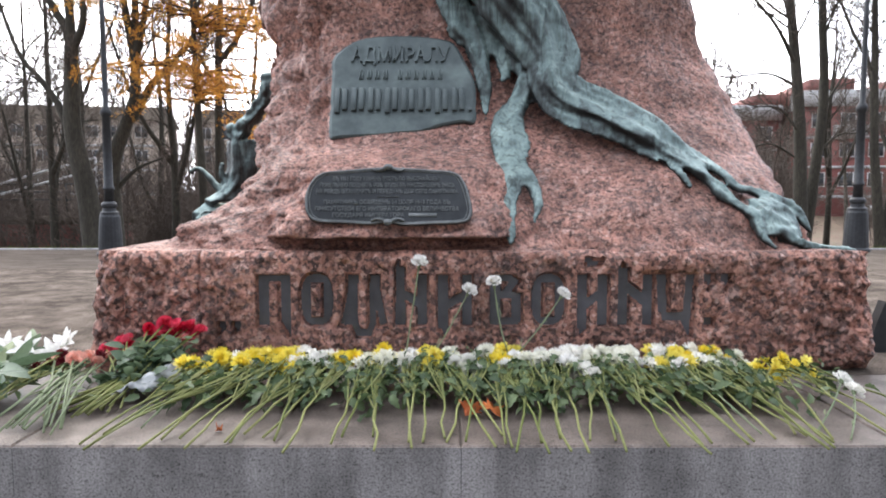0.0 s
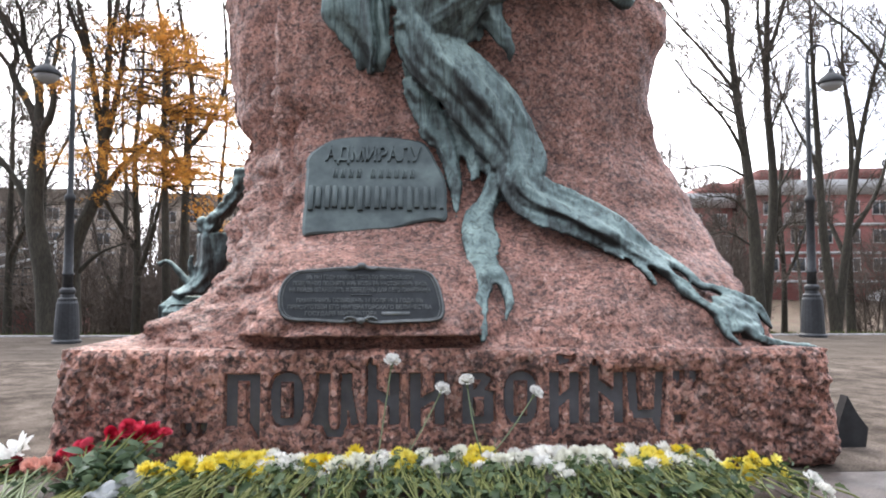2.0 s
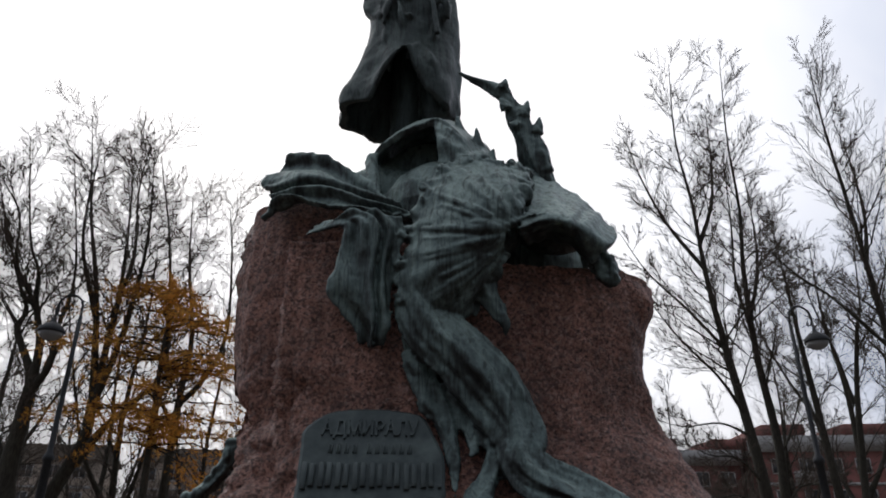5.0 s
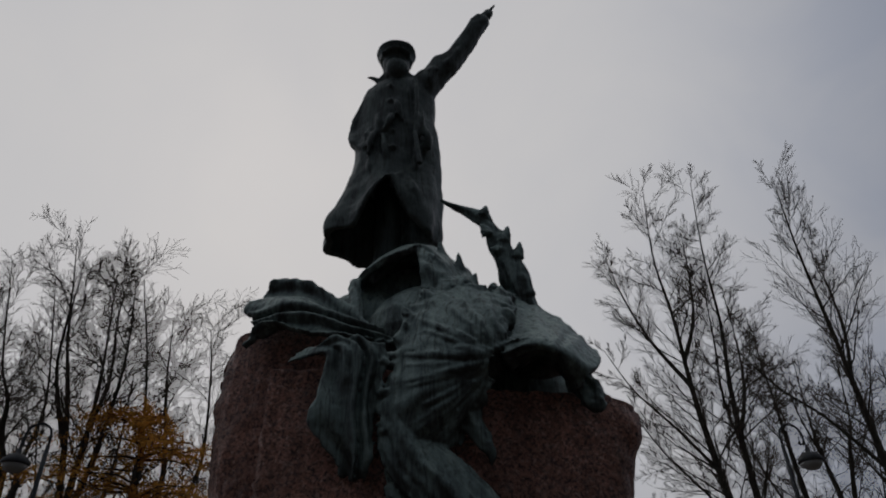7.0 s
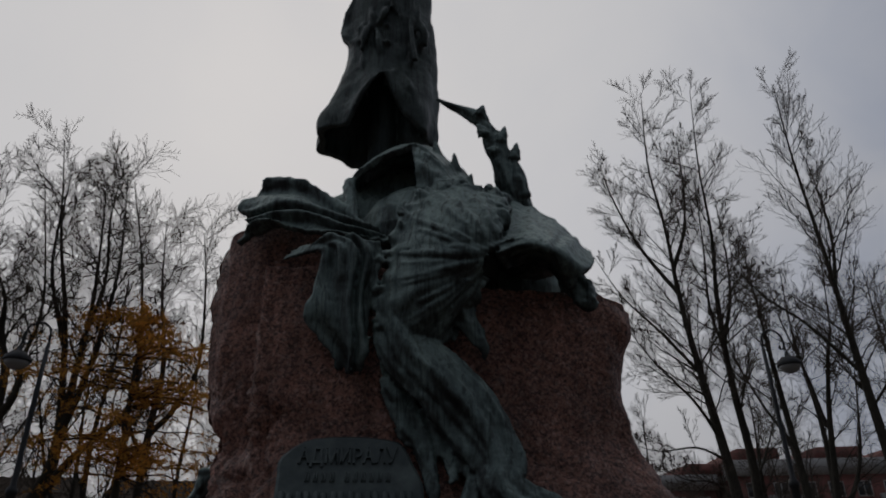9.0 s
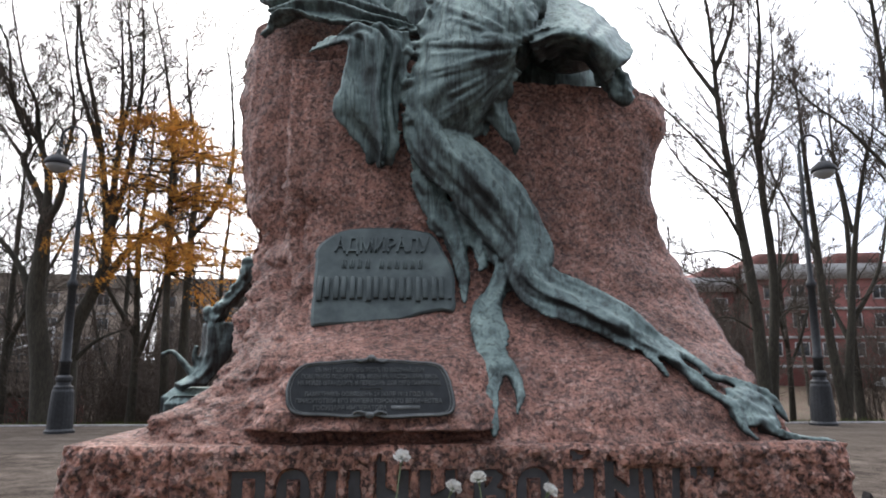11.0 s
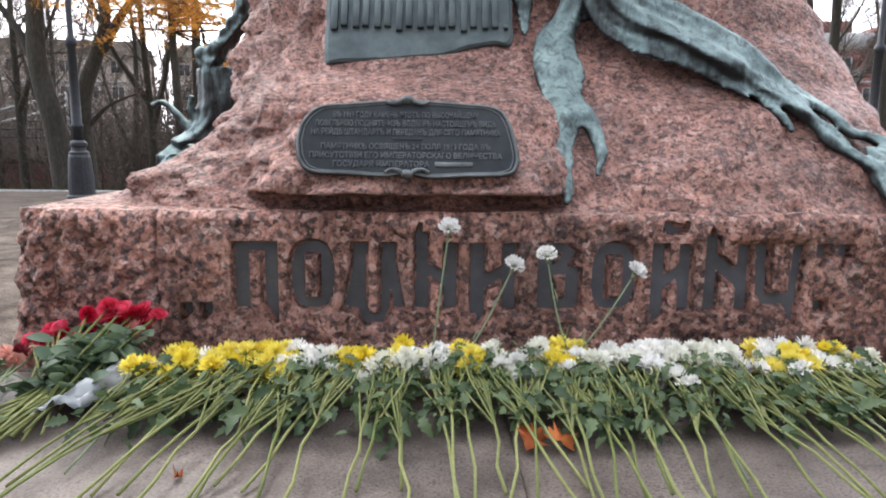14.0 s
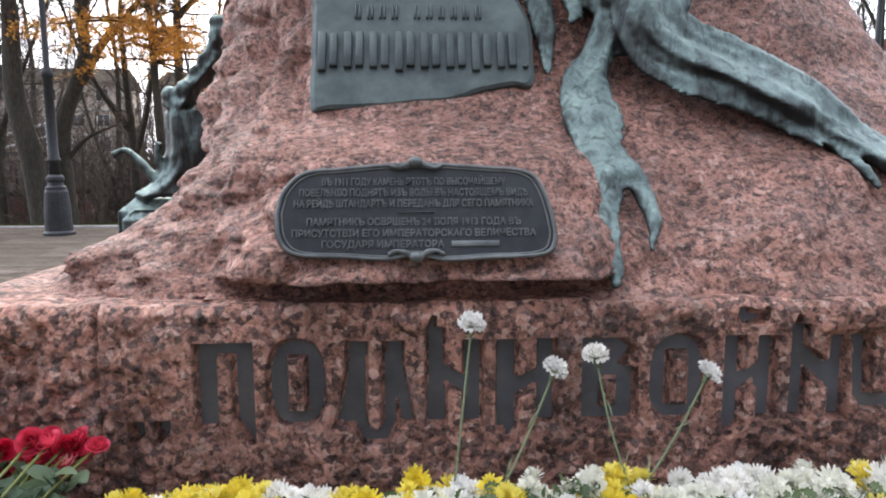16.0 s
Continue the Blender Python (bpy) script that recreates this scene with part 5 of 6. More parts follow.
grown(3, 10.85, 20.5, [
    ([(10.85, -0.2), (10.78, 1.52), (10.66, 3.7), (10.37, 6.15), (10.16, 7.85), (9.96, 9.93), (9.88, 12.61), (9.64, 15.17), (9.85, 18.6)], 0.24, 0.012, 0.34, 46, 3.7),
    ([(10.5, 5.2), (9.6, 6.3), (8.3, 7.4), (7.2, 8.6)], 0.07, 0.01, 0.25, 12, 1.7),
    ([(10.3, 7.2), (9.2, 8.7), (8.1, 10.0), (7.3, 11.6)], 0.07, 0.01, 0.25, 12, 1.8),
    ([(10.55, 4.6), (9.6, 4.95), (8.4, 4.85), (7.4, 5.1)], 0.05, 0.008, 0.3, 12, 1.5),
    ([(10.7, 3.2), (9.9, 3.9), (9.0, 4.0), (8.1, 4.4)], 0.05, 0.008, 0.2, 14, 1.5),
    ([(10.75, 2.4), (9.9, 2.9), (9.1, 2.8), (8.3, 3.2)], 0.04, 0.008, 0.2, 14, 1.5),
    ([(9.93, 11.0), (10.6, 12.6), (10.9, 14.6), (11.0, 16.6)], 0.09, 0.01, 0.2, 16, 2.2),
    ([(10.0, 10.0), (9.1, 12.0), (8.6, 14.2), (8.4, 16.4)], 0.09, 0.01, 0.2, 16, 2.2)], POPLAR, "tall bare poplar with rising branches")
grown(8, 11.2, 21.0, [
    ([(11.2, -0.3), (11.4, 1.5), (11.64, 4.33), (11.48, 7.21), (11.56, 10.16), (11.84, 12.6), (11.89, 15.59), (12.2, 19.3)], 0.21, 0.012, 0.36, 46, 3.5),
    ([(11.5, 8.6), (12.3, 10.4), (12.8, 12.6), (13.2, 15.4)], 0.09, 0.01, 0.2, 15, 2.1),
    ([(11.5, 8.0), (10.9, 9.6), (10.7, 11.6), (10.4, 13.6)], 0.07, 0.01, 0.2, 14, 1.9),
    ([(11.6, 4.0), (12.3, 5.0), (13.0, 6.3), (13.4, 7.8)], 0.05, 0.008, 0.2, 12, 1.5),
    ([(11.5, 2.6), (12.1, 3.2), (12.9, 3.3), (13.7, 3.8)], 0.04, 0.008, 0.2, 14, 1.4)], POPLAR, "tall bare poplar with rising branches")
grown(12, 13.24, 20.4, [
    ([(13.24, -0.3), (12.9, 2.61), (12.75, 5.94), (12.65, 8.21), (12.6, 9.96), (12.5, 12.8)], 0.17, 0.01, 0.35, 24, 2.6),
    ([(13.24, -0.2), (13.58, 2.62), (14.0, 5.73), (14.48, 7.9), (14.79, 8.83), (15.17, 12.2)], 0.15, 0.01, 0.4, 22, 2.4),
    ([(12.75, 5.0), (12.1, 6.6), (11.7, 8.4), (11.6, 10.4)], 0.06, 0.008, 0.2, 14, 1.5),
    ([(14.0, 5.6), (13.9, 7.4), (13.6, 9.4), (13.7, 11.4)], 0.06, 0.008, 0.2, 14, 1.5)], POPLAR, "bare tree with two trunks from one foot")
grown(14, 14.9, 19.0, [
    ([(14.9, -0.2), (14.8, 3.0), (14.66, 5.77), (14.58, 8.35), (14.49, 11.21), (14.32, 14.74), (14.36, 17.9)], 0.22, 0.012, 0.34, 42, 3.9),
    ([(14.6, 7.0), (13.4, 8.6), (12.3, 9.6), (11.2, 11.2)], 0.07, 0.01, 0.25, 14, 1.8),
    ([(14.5, 9.6), (15.2, 11.6), (15.6, 14.0), (15.7, 16.4)], 0.08, 0.01, 0.2, 16, 2.0)], POPLAR, "tall bare poplar with rising branches")
grown(21, -9.63, 18.7, [
    ([(-9.63, -0.2), (-9.79, 1.38), (-10.11, 3.1), (-10.09, 4.33), (-10.06, 5.47)], 0.32, 0.17, 0.75, 4, 2.0),
    ([(-10.1, 2.9), (-10.32, 3.3), (-10.66, 3.91), (-11.14, 4.52), (-12.0, 5.55), (-13.24, 8.5), (-13.6, 10.6)], 0.16, 0.012, 0.3, 18, 2.4),
    ([(-10.06, 5.3), (-10.29, 5.99), (-10.9, 7.03), (-10.84, 7.67), (-11.41, 8.74), (-12.4, 10.8), (-13.3, 12.9)], 0.14, 0.012, 0.25, 20, 2.6),
    ([(-10.05, 5.3), (-10.12, 6.62), (-10.5, 7.79), (-10.66, 8.75), (-11.17, 9.9), (-12.0, 13.3)], 0.14, 0.012, 0.25, 20, 2.6),
    ([(-10.04, 5.3), (-9.69, 6.0), (-9.65, 7.06), (-9.48, 8.67), (-10.2, 12.4)], 0.13, 0.012, 0.2, 20, 2.4),
    ([(-10.5, 7.7), (-11.3, 9.0), (-11.6, 10.6), (-12.8, 12.2)], 0.07, 0.01, 0.15, 14, 1.8)], SPREAD, "bare spreading tree with a forked mossy trunk")
grown(22, -9.38, 19.4, [
    ([(-9.38, -0.3), (-9.41, 2.11), (-8.92, 3.49), (-8.65, 4.45), (-8.78, 5.86), (-9.22, 8.39), (-9.98, 11.3), (-10.1, 13.2)], 0.27, 0.012, 0.45, 22, 2.8),
    ([(-8.67, 4.5), (-8.64, 6.19), (-8.59, 8.4), (-8.73, 10.42), (-9.1, 13.5)], 0.15, 0.012, 0.25, 22, 2.6),
    ([(-8.8, 3.5), (-8.13, 4.46), (-7.43, 5.11), (-6.74, 6.21), (-6.93, 9.32), (-7.5, 12.2)], 0.14, 0.012, 0.3, 22, 2.4),
    ([(-9.35, 1.5), (-8.74, 2.11), (-7.99, 2.43)], 0.08, 0.02, 0.5, 3, 0.7),
    ([(-8.68, 5.0), (-8.15, 6.97), (-7.81, 9.8), (-7.98, 12.7)], 0.12, 0.012, 0.25, 22, 2.5),
    ([(-9.1, 7.6), (-9.6, 9.6), (-9.5, 11.4), (-9.6, 13.3)], 0.08, 0.01, 0.15, 16, 1.9),
    ([(-8.62, 7.6), (-8.3, 9.6), (-8.5, 11.6), (-8.4, 13.4)], 0.08, 0.01, 0.15, 16, 1.9)], SPREAD, "bare spreading tree with a forked trunk")
slim = grown(27, -6.9, 21.0, [
    ([(-6.9, -0.4), (-6.87, 2.18), (-6.84, 5.43), (-6.75, 7.45), (-7.2, 10.0), (-7.45, 12.5)], 0.2, 0.012, 0.4, 24, 2.6),
    ([(-6.85, 5.4), (-6.24, 6.15), (-5.71, 7.59), (-5.9, 10.4), (-6.2, 12.2)], 0.11, 0.012, 0.2, 20, 2.2),
    ([(-6.85, 4.6), (-7.6, 5.9), (-7.9, 7.6), (-7.7, 9.4)], 0.08, 0.01, 0.2, 16, 1.9)], SPREAD, "slender bare tree with a straight trunk")
wild = dict(SPREAD, kids=(16, 9, 5, 0), tip=0.006)
mid = plant("tree", "bare tree behind the front row", shaped_tree(29, [
    ([(0, 0), (0.05, 3.4), (-0.1, 7.0), (0.1, 10.0), (0.0, 12.8)], 0.17, 0.012, 0.3, 18, 2.8),
    ([(0.04, 3.0), (0.7, 4.8), (1.2, 7.2), (1.4, 10.4)], 0.1, 0.01, 0.2, 14, 2.2),
    ([(0.03, 3.9), (-0.8, 5.6), (-1.2, 7.8), (-1.5, 10.2)], 0.1, 0.01, 0.2, 14, 2.2)], wild), foot(-8.9, 22.5))
for x, y, turn, size in ((19.8, 24, 80, 1.1), (22.5, 27, 60, 1.15), (26, 30, 20, 1.1), (13.4, 34, 250, 0.85), (17, 30, 10, 0.95),
                         (-5.2, 25, 40, 0.9), (-13.2, 23, 120, 1.0), (-15.8, 26, 300, 1.0), (-19.5, 28, 150, 1.1), (-11.2, 27, 200, 1.05), (-4.6, 32, 310, 1.2), (-18, 34, 200, 1.2), (-8.2, 30, 15, 1.1), (-16.5, 22.5, 220, 1.15), (17.5, 26, 140, 1.2)):
    copy_thing(mid, foot(x, y, turn, size))

# the thicket and far trees
rng = random.Random(11)
bushes = [tree_mesh(40 + k, [((rng.uniform(-0.5, 0.5), rng.uniform(-0.4, 0.4), 0), (rng.uniform(-0.4, 0.4), rng.uniform(-0.3, 0.3), 1), 0.03, rng.uniform(2.2, 4.2)) for _ in range(9)], SHRUB) for k in range(3)]
shrub = []
for k, bq in enumerate(bushes):
    sh = thing("bare_shrub", "leafless brown shrub on the bank", "shrub", foot(-7 + 9 * k, 23 + k), "shrubs on the bank")
    part("crown", Geo.mesh(bq, "crown", [TWIG, TWIG]), None, sh)
    shrub.append(sh)
for k in range(20):
    side = -1 if k % 2 else 1
    x = side * rng.uniform(3, 24) + (2 if side > 0 else -2)
    y = rng.uniform(23.5, 50)
    copy_thing(shrub[k % 3], foot(x * (y / 24) ** 0.6, y, rng.uniform(0, 360), rng.uniform(0.8, 1.35)))
THIN = dict(SHRUB, kids=(9, 6, 0, 0), tip=0.009)
thins = []
for k in range(2):
    sh = thing("bare_shrub", "leafless brown shrub on the bank", "shrub", foot(9.5 - 20 * k, 24), "shrubs on the bank")
    bq = tree_mesh(60 + k, [((rng.uniform(-0.7, 0.7), rng.uniform(-0.5, 0.5), 0), (rng.uniform(-0.5, 0.5), rng.uniform(-0.3, 0.3), 1), 0.03, rng.uniform(2.2, 4.6)) for _ in range(9)], THIN)
    part("crown", Geo.mesh(bq, "crown", [TWIG, TWIG]), None, sh)
    thins.append(sh)
for k in range(48):
    y = rng.uniform(23.5, 34)
    x = y * (rng.uniform(0.3, 0.5) if k % 3 == 0 else rng.uniform(-0.76, -0.24))
    copy_thing(thins[k % 4 // 2], foot(x, y, rng.uniform(0, 360), rng.uniform(0.8, 1.3)))
far = plant("tree", "bare tree far behind the square", tree_mesh(51, [((0, 0, 0), (0, 0, 1), 0.2, 14)], FAR), foot(-11, 44), "far bare trees")
for k in range(24):
    side = -1 if k % 4 else 1
    x, y = side * rng.uniform(8, 42), rng.uniform(38, 64)
    copy_thing(far, foot(x, y, rng.uniform(0, 360), rng.uniform(0.7, 1.0)))


# the larch that still has its needles
def larch():
    rng = random.Random(33)
    tr = thing("larch_tree", "young larch with golden orange needles", "tree", foot(-6.3, 18.0), "")
    wood, leaf = Geo(), Geo()
    wood.tube([(0, 0, 0), (-0.1, 0, 3), (-0.2, 0, 6), (-0.25, 0, 8.2)], [0.12, 0.1, 0.06, 0.015], 8)
    for k in range(66):
        h = rng.uniform(3.9, 8.1)
        away = rng.uniform(0, 2 * math.pi)
        reach = rng.uniform(0.7, 1.0) * (2.9 if h < 6.8 else 2.9 - (h - 6.8) * 1.2) * (0.7 if h < 4.6 else 1.0)
        side = 1.1
        pts = [Vector((-0.03 * h, 0, h))]
        for i in range(1, 7):
            s = i / 6
            pts.append(Vector((-0.03 * h + math.cos(away) * reach * s * side * 1.2, math.sin(away) * reach * s * 0.8, h + 0.6 * s - 0.75 * s * s + rng.gauss(0, 0.06))))
        wood.tube(pts, [0.03 * (1 - 0.14 * i) for i in range(7)], 4, caps=False)
        spots = []
        for i in range(1, 7):
            for _ in range(5):
                f = rng.random()
                c = pts[i - 1].lerp(pts[i], f)
                c2 = c + Vector((rng.gauss(0, 0.26), rng.gauss(0, 0.26), rng.uniform(-0.3, 0.3)))
                if rng.random() < 0.55:
                    wood.tube([c, c2], [0.008, 0.005], 3, caps=False)
                for s in range(5):
                    spots.append(c.lerp(c2, s / 4))
        for c in spots:
            for _ in range(5):
                d = Vector((rng.gauss(0, 1), rng.gauss(0, 1), rng.gauss(0, 0.8))).normalized() * rng.uniform(0.05, 0.1)
                o = d.orthogonal().normalized() * 0.008
                q = c + Vector((rng.gauss(0, 0.025), rng.gauss(0, 0.025), rng.gauss(0, 0.025)))
                leaf.add([tuple(q - o), tuple(q + o), tuple(q + d)], [(0, 1, 2)])
    for end in ((1.7, -0.4, 2.6), (1.3, 0.3, 3.1), (2.0, 0.2, 3.6)):
        a, c = Vector((-0.12, 0, 4.0)), Vector(end)
        wood.tube([a, a.lerp(c, 0.5) + Vector((0, 0, 0.25)), c], [0.03, 0.02, 0.008], 4, caps=False)
        for k in range(130):
            q = a.lerp(c, rng.uniform(0.45, 1.0)) + Vector((rng.gauss(0, 0.12), rng.gauss(0, 0.12), rng.gauss(0.05, 0.12)))
            for _ in range(5):
                d = Vector((rng.gauss(0, 1), rng.gauss(0, 1), rng.gauss(0, 0.8))).normalized() * rng.uniform(0.05, 0.1)
                o = d.orthogonal().normalized() * 0.008
                leaf.add([tuple(q - o), tuple(q + o), tuple(q + d)], [(0, 1, 2)])
    part("trunk", wood, BARK, tr)
    part("crown", leaf, NEEDLES, tr, "golden orange needles", smooth=False)


m, t, b = material("golden needles", 0.8)
hue = ramp(t, island(t, "g"), [(0.0, (0.6, 0.23, 0.035)), (0.5, (0.8, 0.38, 0.06)), (1.0, (0.9, 0.52, 0.11))])
wire(t, hue, b.inputs["Base Color"])
glassy, both = t.nodes.new("ShaderNodeBsdfTranslucent"), t.nodes.new("ShaderNodeMixShader")
wire(t, hue, glassy.inputs["Color"])
both.inputs["Fac"].default_value = 0.5
wire(t, b.outputs["BSDF"], both.inputs[1])
wire(t, glassy.outputs["BSDF"], both.inputs[2])
wire(t, both.outputs["Shader"], t.nodes["Material Output"].inputs["Surface"])
NEEDLES = m
larch()

# ---- buildings behind the trees ----
BRICK = speckled("red brick facade", [(0.3, (0.19, 0.075, 0.067)), (0.7, (0.26, 0.105, 0.092))], 6, 0.9, 0.1)
PANEL = speckled("pale concrete panel", [(0.3, (0.36, 0.36, 0.36)), (0.7, (0.5, 0.5, 0.49))], 3, 0.9, 0.1)
BEIGE = speckled("beige plaster", [(0.3, (0.32, 0.26, 0.21)), (0.7, (0.42, 0.35, 0.29))], 2, 0.9, 0.1)
WINDOW = speckled("dark window pane", [(0.3, (0.05, 0.055, 0.06)), (0.7, (0.09, 0.1, 0.11))], 2, 0.12, 0)
FRAME = speckled("white window frame", [(0.3, (0.5, 0.5, 0.5)), (0.7, (0.65, 0.65, 0.64))], 5, 0.6, 0)
ROOF = speckled("red roofing sheet", [(0.3, (0.24, 0.1, 0.085)), (0.7, (0.31, 0.13, 0.115))], 4, 0.7, 0.1)


def building(name, label, at, width, depth, storeys, wall_mat, bays, attic=True, low=3.2):
    """A block of flats: walls, belt courses, a row of windows with frames on each storey, balconies, roof."""
    bd = thing(name, label, "building", at)
    h = storeys * 3.0 + low
    g = Geo()
    g.box(0, width, 0, depth, -2, h)
    wall = part("wall", g, wall_mat, bd)
    step_x = width / bays
    for s in range(storeys):
        z = low + s * 3.0
        g = Geo()
        g.box(-0.1, width + 0.1, -0.12, 0.0, z - 0.28, z)
        part("belt_course", g, PANEL, bd)
        for k in range(bays):
            x = step_x * (k + 0.5)
            if attic and k % 4 == 1 and s == storeys - 1:
                bal = Geo()
                bal.box(x - 1.5, x + 1.5, -1.1, -0.12, z, z + 1.05)
                part("balcony", bal, PANEL, bd, "pale concrete balcony")
            win = Geo()
            for a, bb, c, d in ((-0.75, 0.75, 0.85, 0.95), (-0.75, 0.75, 2.25, 2.35), (-0.75, -0.66, 0.95, 2.25), (0.66, 0.75, 0.95, 2.25), (-0.04, 0.04, 0.95, 2.25)):
                win.box(x + a, x + bb, -0.06, 0.02, z + c, z + d)
            w = part("window", win, FRAME, bd)
            pane = Geo()
            pane.box(x - 0.66, x + 0.66, -0.02, 0.02, z + 0.95, z + 2.25)
            part("pane", pane, WINDOW, w)
    g = Geo()
    if attic:
        g.box(-0.3, width + 0.3, -0.3, depth + 0.3, h, h + 1.6)
        part("roof", g, PANEL, bd, "pale panelled attic band")
        for k in range(0, bays, 3):
            x = step_x * k
            g = Geo()
            g.box(x + 0.4, x + step_x * 1.7, 0.2, depth, h + 1.6, h + 2.8)
            part("roof_house", g, ROOF, bd, "red clad roof structure")
    else:
        v = [(-0.4, -0.4, h), (width + 0.4, -0.4, h), (width + 0.4, depth + 0.4, h), (-0.4, depth + 0.4, h), (-0.4, depth / 2, h + 2.4), (width + 0.4, depth / 2, h + 2.4)]
        g.add(v, [(0, 1, 5, 4), (2, 3, 4, 5), (0, 4, 3), (1, 2, 5), (3, 2, 1, 0)])
        part("roof", g, JOINT, bd, smooth=False)


building("apartment_building", "red brick apartment building with pale balconies and attic", pose(37, 70, -1.8, 0, 0, -8), 22, 12, 3, BRICK, 8)
building("apartment_building", "low red brick building behind the trees", pose(25, 74, -1.8, 0, 0, -3), 11, 10, 3, BRICK, 4, low=2.2)
building("apartment_building", "red brick apartment building with pale balconies and attic", pose(60, 72, -1.8, 0, 0, -12), 24, 12, 3, BRICK, 9)
building("house", "beige plastered house behind bare trees", pose(-62, 82, -1.5, 0, 0, 8), 26, 12, 3, BEIGE, 9, False)
building("house", "beige plastered house behind bare trees", pose(-32, 88, -1.5, 0, 0, 4), 20, 12, 3, BEIGE, 7, False)

# the brick-faced footbridge abutment with its rail, down the bank
br = thing("footbridge", "concrete footbridge on brick walls with a metal rail", "bridge")
g = Geo()
g.box(-30, -13.3, 26.3, 29, -3.2, 0.25)
part("brick_wall", g, BRICK, br)
g = Geo()
g.box(-30, -13.0, 26.0, 29.2, 0.25, 0.5)
part("deck", g, JOINT, br)
for z in (1.2, 1.5, 1.8):
    g = Geo()
    g.tube([(-30, 26.15, z), (-13.2, 26.15, z)], 0.03, 6)
    part("rail", g, IRON, br)
for k in range(11):
    g = Geo()
    g.tube([(-29.5 + k * 1.5, 26.15, 0.5), (-29.5 + k * 1.5, 26.15, 1.8)], 0.035, 6)
    part("rail_post", g, IRON, br)
g = Geo()
g.tube([(-17, 26.1, 1.8), (-15.2, 26.1, 2.3), (-13.3, 26.1, 2.8)], 0.05, 6)
g.tube([(-17, 26.1, 1.4), (-13.3, 26.1, 2.35)], 0.05, 6)
g.tube([(-13.3, 26.1, 0.8), (-13.3, 26.1, 2.8)], 0.05, 6)
part("stair_rail", g, FRAME, br)


def car(at, paint):
    c = thing("car", "white car parked before the brick building", "car", at, "parked cars")
    g = Geo()
    prof = [(-2.1, 0.35), (-2.1, 0.8), (-1.4, 0.95), (-0.8, 1.42), (0.7, 1.45), (1.5, 0.98), (2.1, 0.9), (2.15, 0.35)]
    n = len(prof)
    g.add([(x, y, z) for y in (-0.85, 0.85) for x, z in prof], [tuple(range(n)), tuple(range(2 * n - 1, n - 1, -1))] + [(i + n, (i + 1) % n + n, (i + 1) % n, i) for i in range(n)])
    part("body", g, paint, c, smooth=False)
    for x in (-1.3, 1.35):
        for y in (-0.8, 0.8):
            g = Geo()
            g.tube([(x, y - 0.1, 0.32), (x, y + 0.1, 0.32)], 0.32, 14)
            part("wheel", g, IRON, c)


car(pose(42.5, 66.5, ground_z(42.5, 66.5), 0, 0, 4), FRAME)
car(pose(49.0, 66.5, ground_z(49, 66.5), 0, 0, 2), FRAME)

# ---- flowers on the step ----
def petal_mat(name, a, b_, rough=0.6, sss=0.35):
    m, t, b = material(name, rough, 0, 0.3)
    c = ramp(t, island(t), [(0.0, a), (1.0, b_)])
    v = coords(t)
    c = blend(t, 1.0, c, ramp(t, noise_tex(t, v, 60, 3), [(0.3, (0.85,)), (0.7, (1.1,))]), "MULTIPLY")
    wire(t, c, b.inputs["Base Color"])
    lit, both_ = t.nodes.new("ShaderNodeBsdfTranslucent"), t.nodes.new("ShaderNodeMixShader")
    wire(t, c, lit.inputs["Color"])
    both_.inputs["Fac"].default_value = sss
    wire(t, b.outputs["BSDF"], both_.inputs[1])
    wire(t, lit.outputs["BSDF"], both_.inputs[2])
    wire(t, both_.outputs["Shader"], t.nodes["Material Output"].inputs["Surface"])
    return m


YELLOW = petal_mat("yellow petals", (0.86, 0.7, 0.06), (0.9, 0.8, 0.2))
WHITE = petal_mat("white petals", (0.9, 0.89, 0.86), (0.93, 0.91, 0.85))
CREAM = petal_mat("cream petals", (0.87, 0.86, 0.75), (0.9, 0.89, 0.8))
ROSE = petal_mat("red rose petals", (0.62, 0.02, 0.06), (0.84, 0.12, 0.2), 0.4)
PINK = petal_mat("pink rose petals", (0.82, 0.36, 0.36), (0.88, 0.5, 0.46), 0.5)
PEACH = petal_mat("peach petals", (0.92, 0.5, 0.4), (0.95, 0.66, 0.56))
WINE = petal_mat("wine red petals", (0.12, 0.008, 0.014), (0.2, 0.016, 0.025))
LEAF = petal_mat("dull green leaves", (0.04, 0.07, 0.03), (0.135, 0.185, 0.085), 0.45)
ROSE_LEAF = petal_mat("rose leaves", (0.075, 0.12, 0.07), (0.19, 0.25, 0.15), 0.35)
STEM = petal_mat("green stems", (0.17, 0.2, 0.06), (0.34, 0.35, 0.14), 0.5)
PALE_STEM = petal_mat("pale green stems", (0.2, 0.26, 0.15), (0.3, 0.34, 0.2), 0.5)
ORANGE_LEAF = petal_mat("fallen orange leaf", (0.42, 0.1, 0.025), (0.5, 0.15, 0.04), 0.6)
BROWN_LEAF = petal_mat("fallen brown leaf", (0.14, 0.07, 0.045), (0.2, 0.1, 0.06), 0.6)


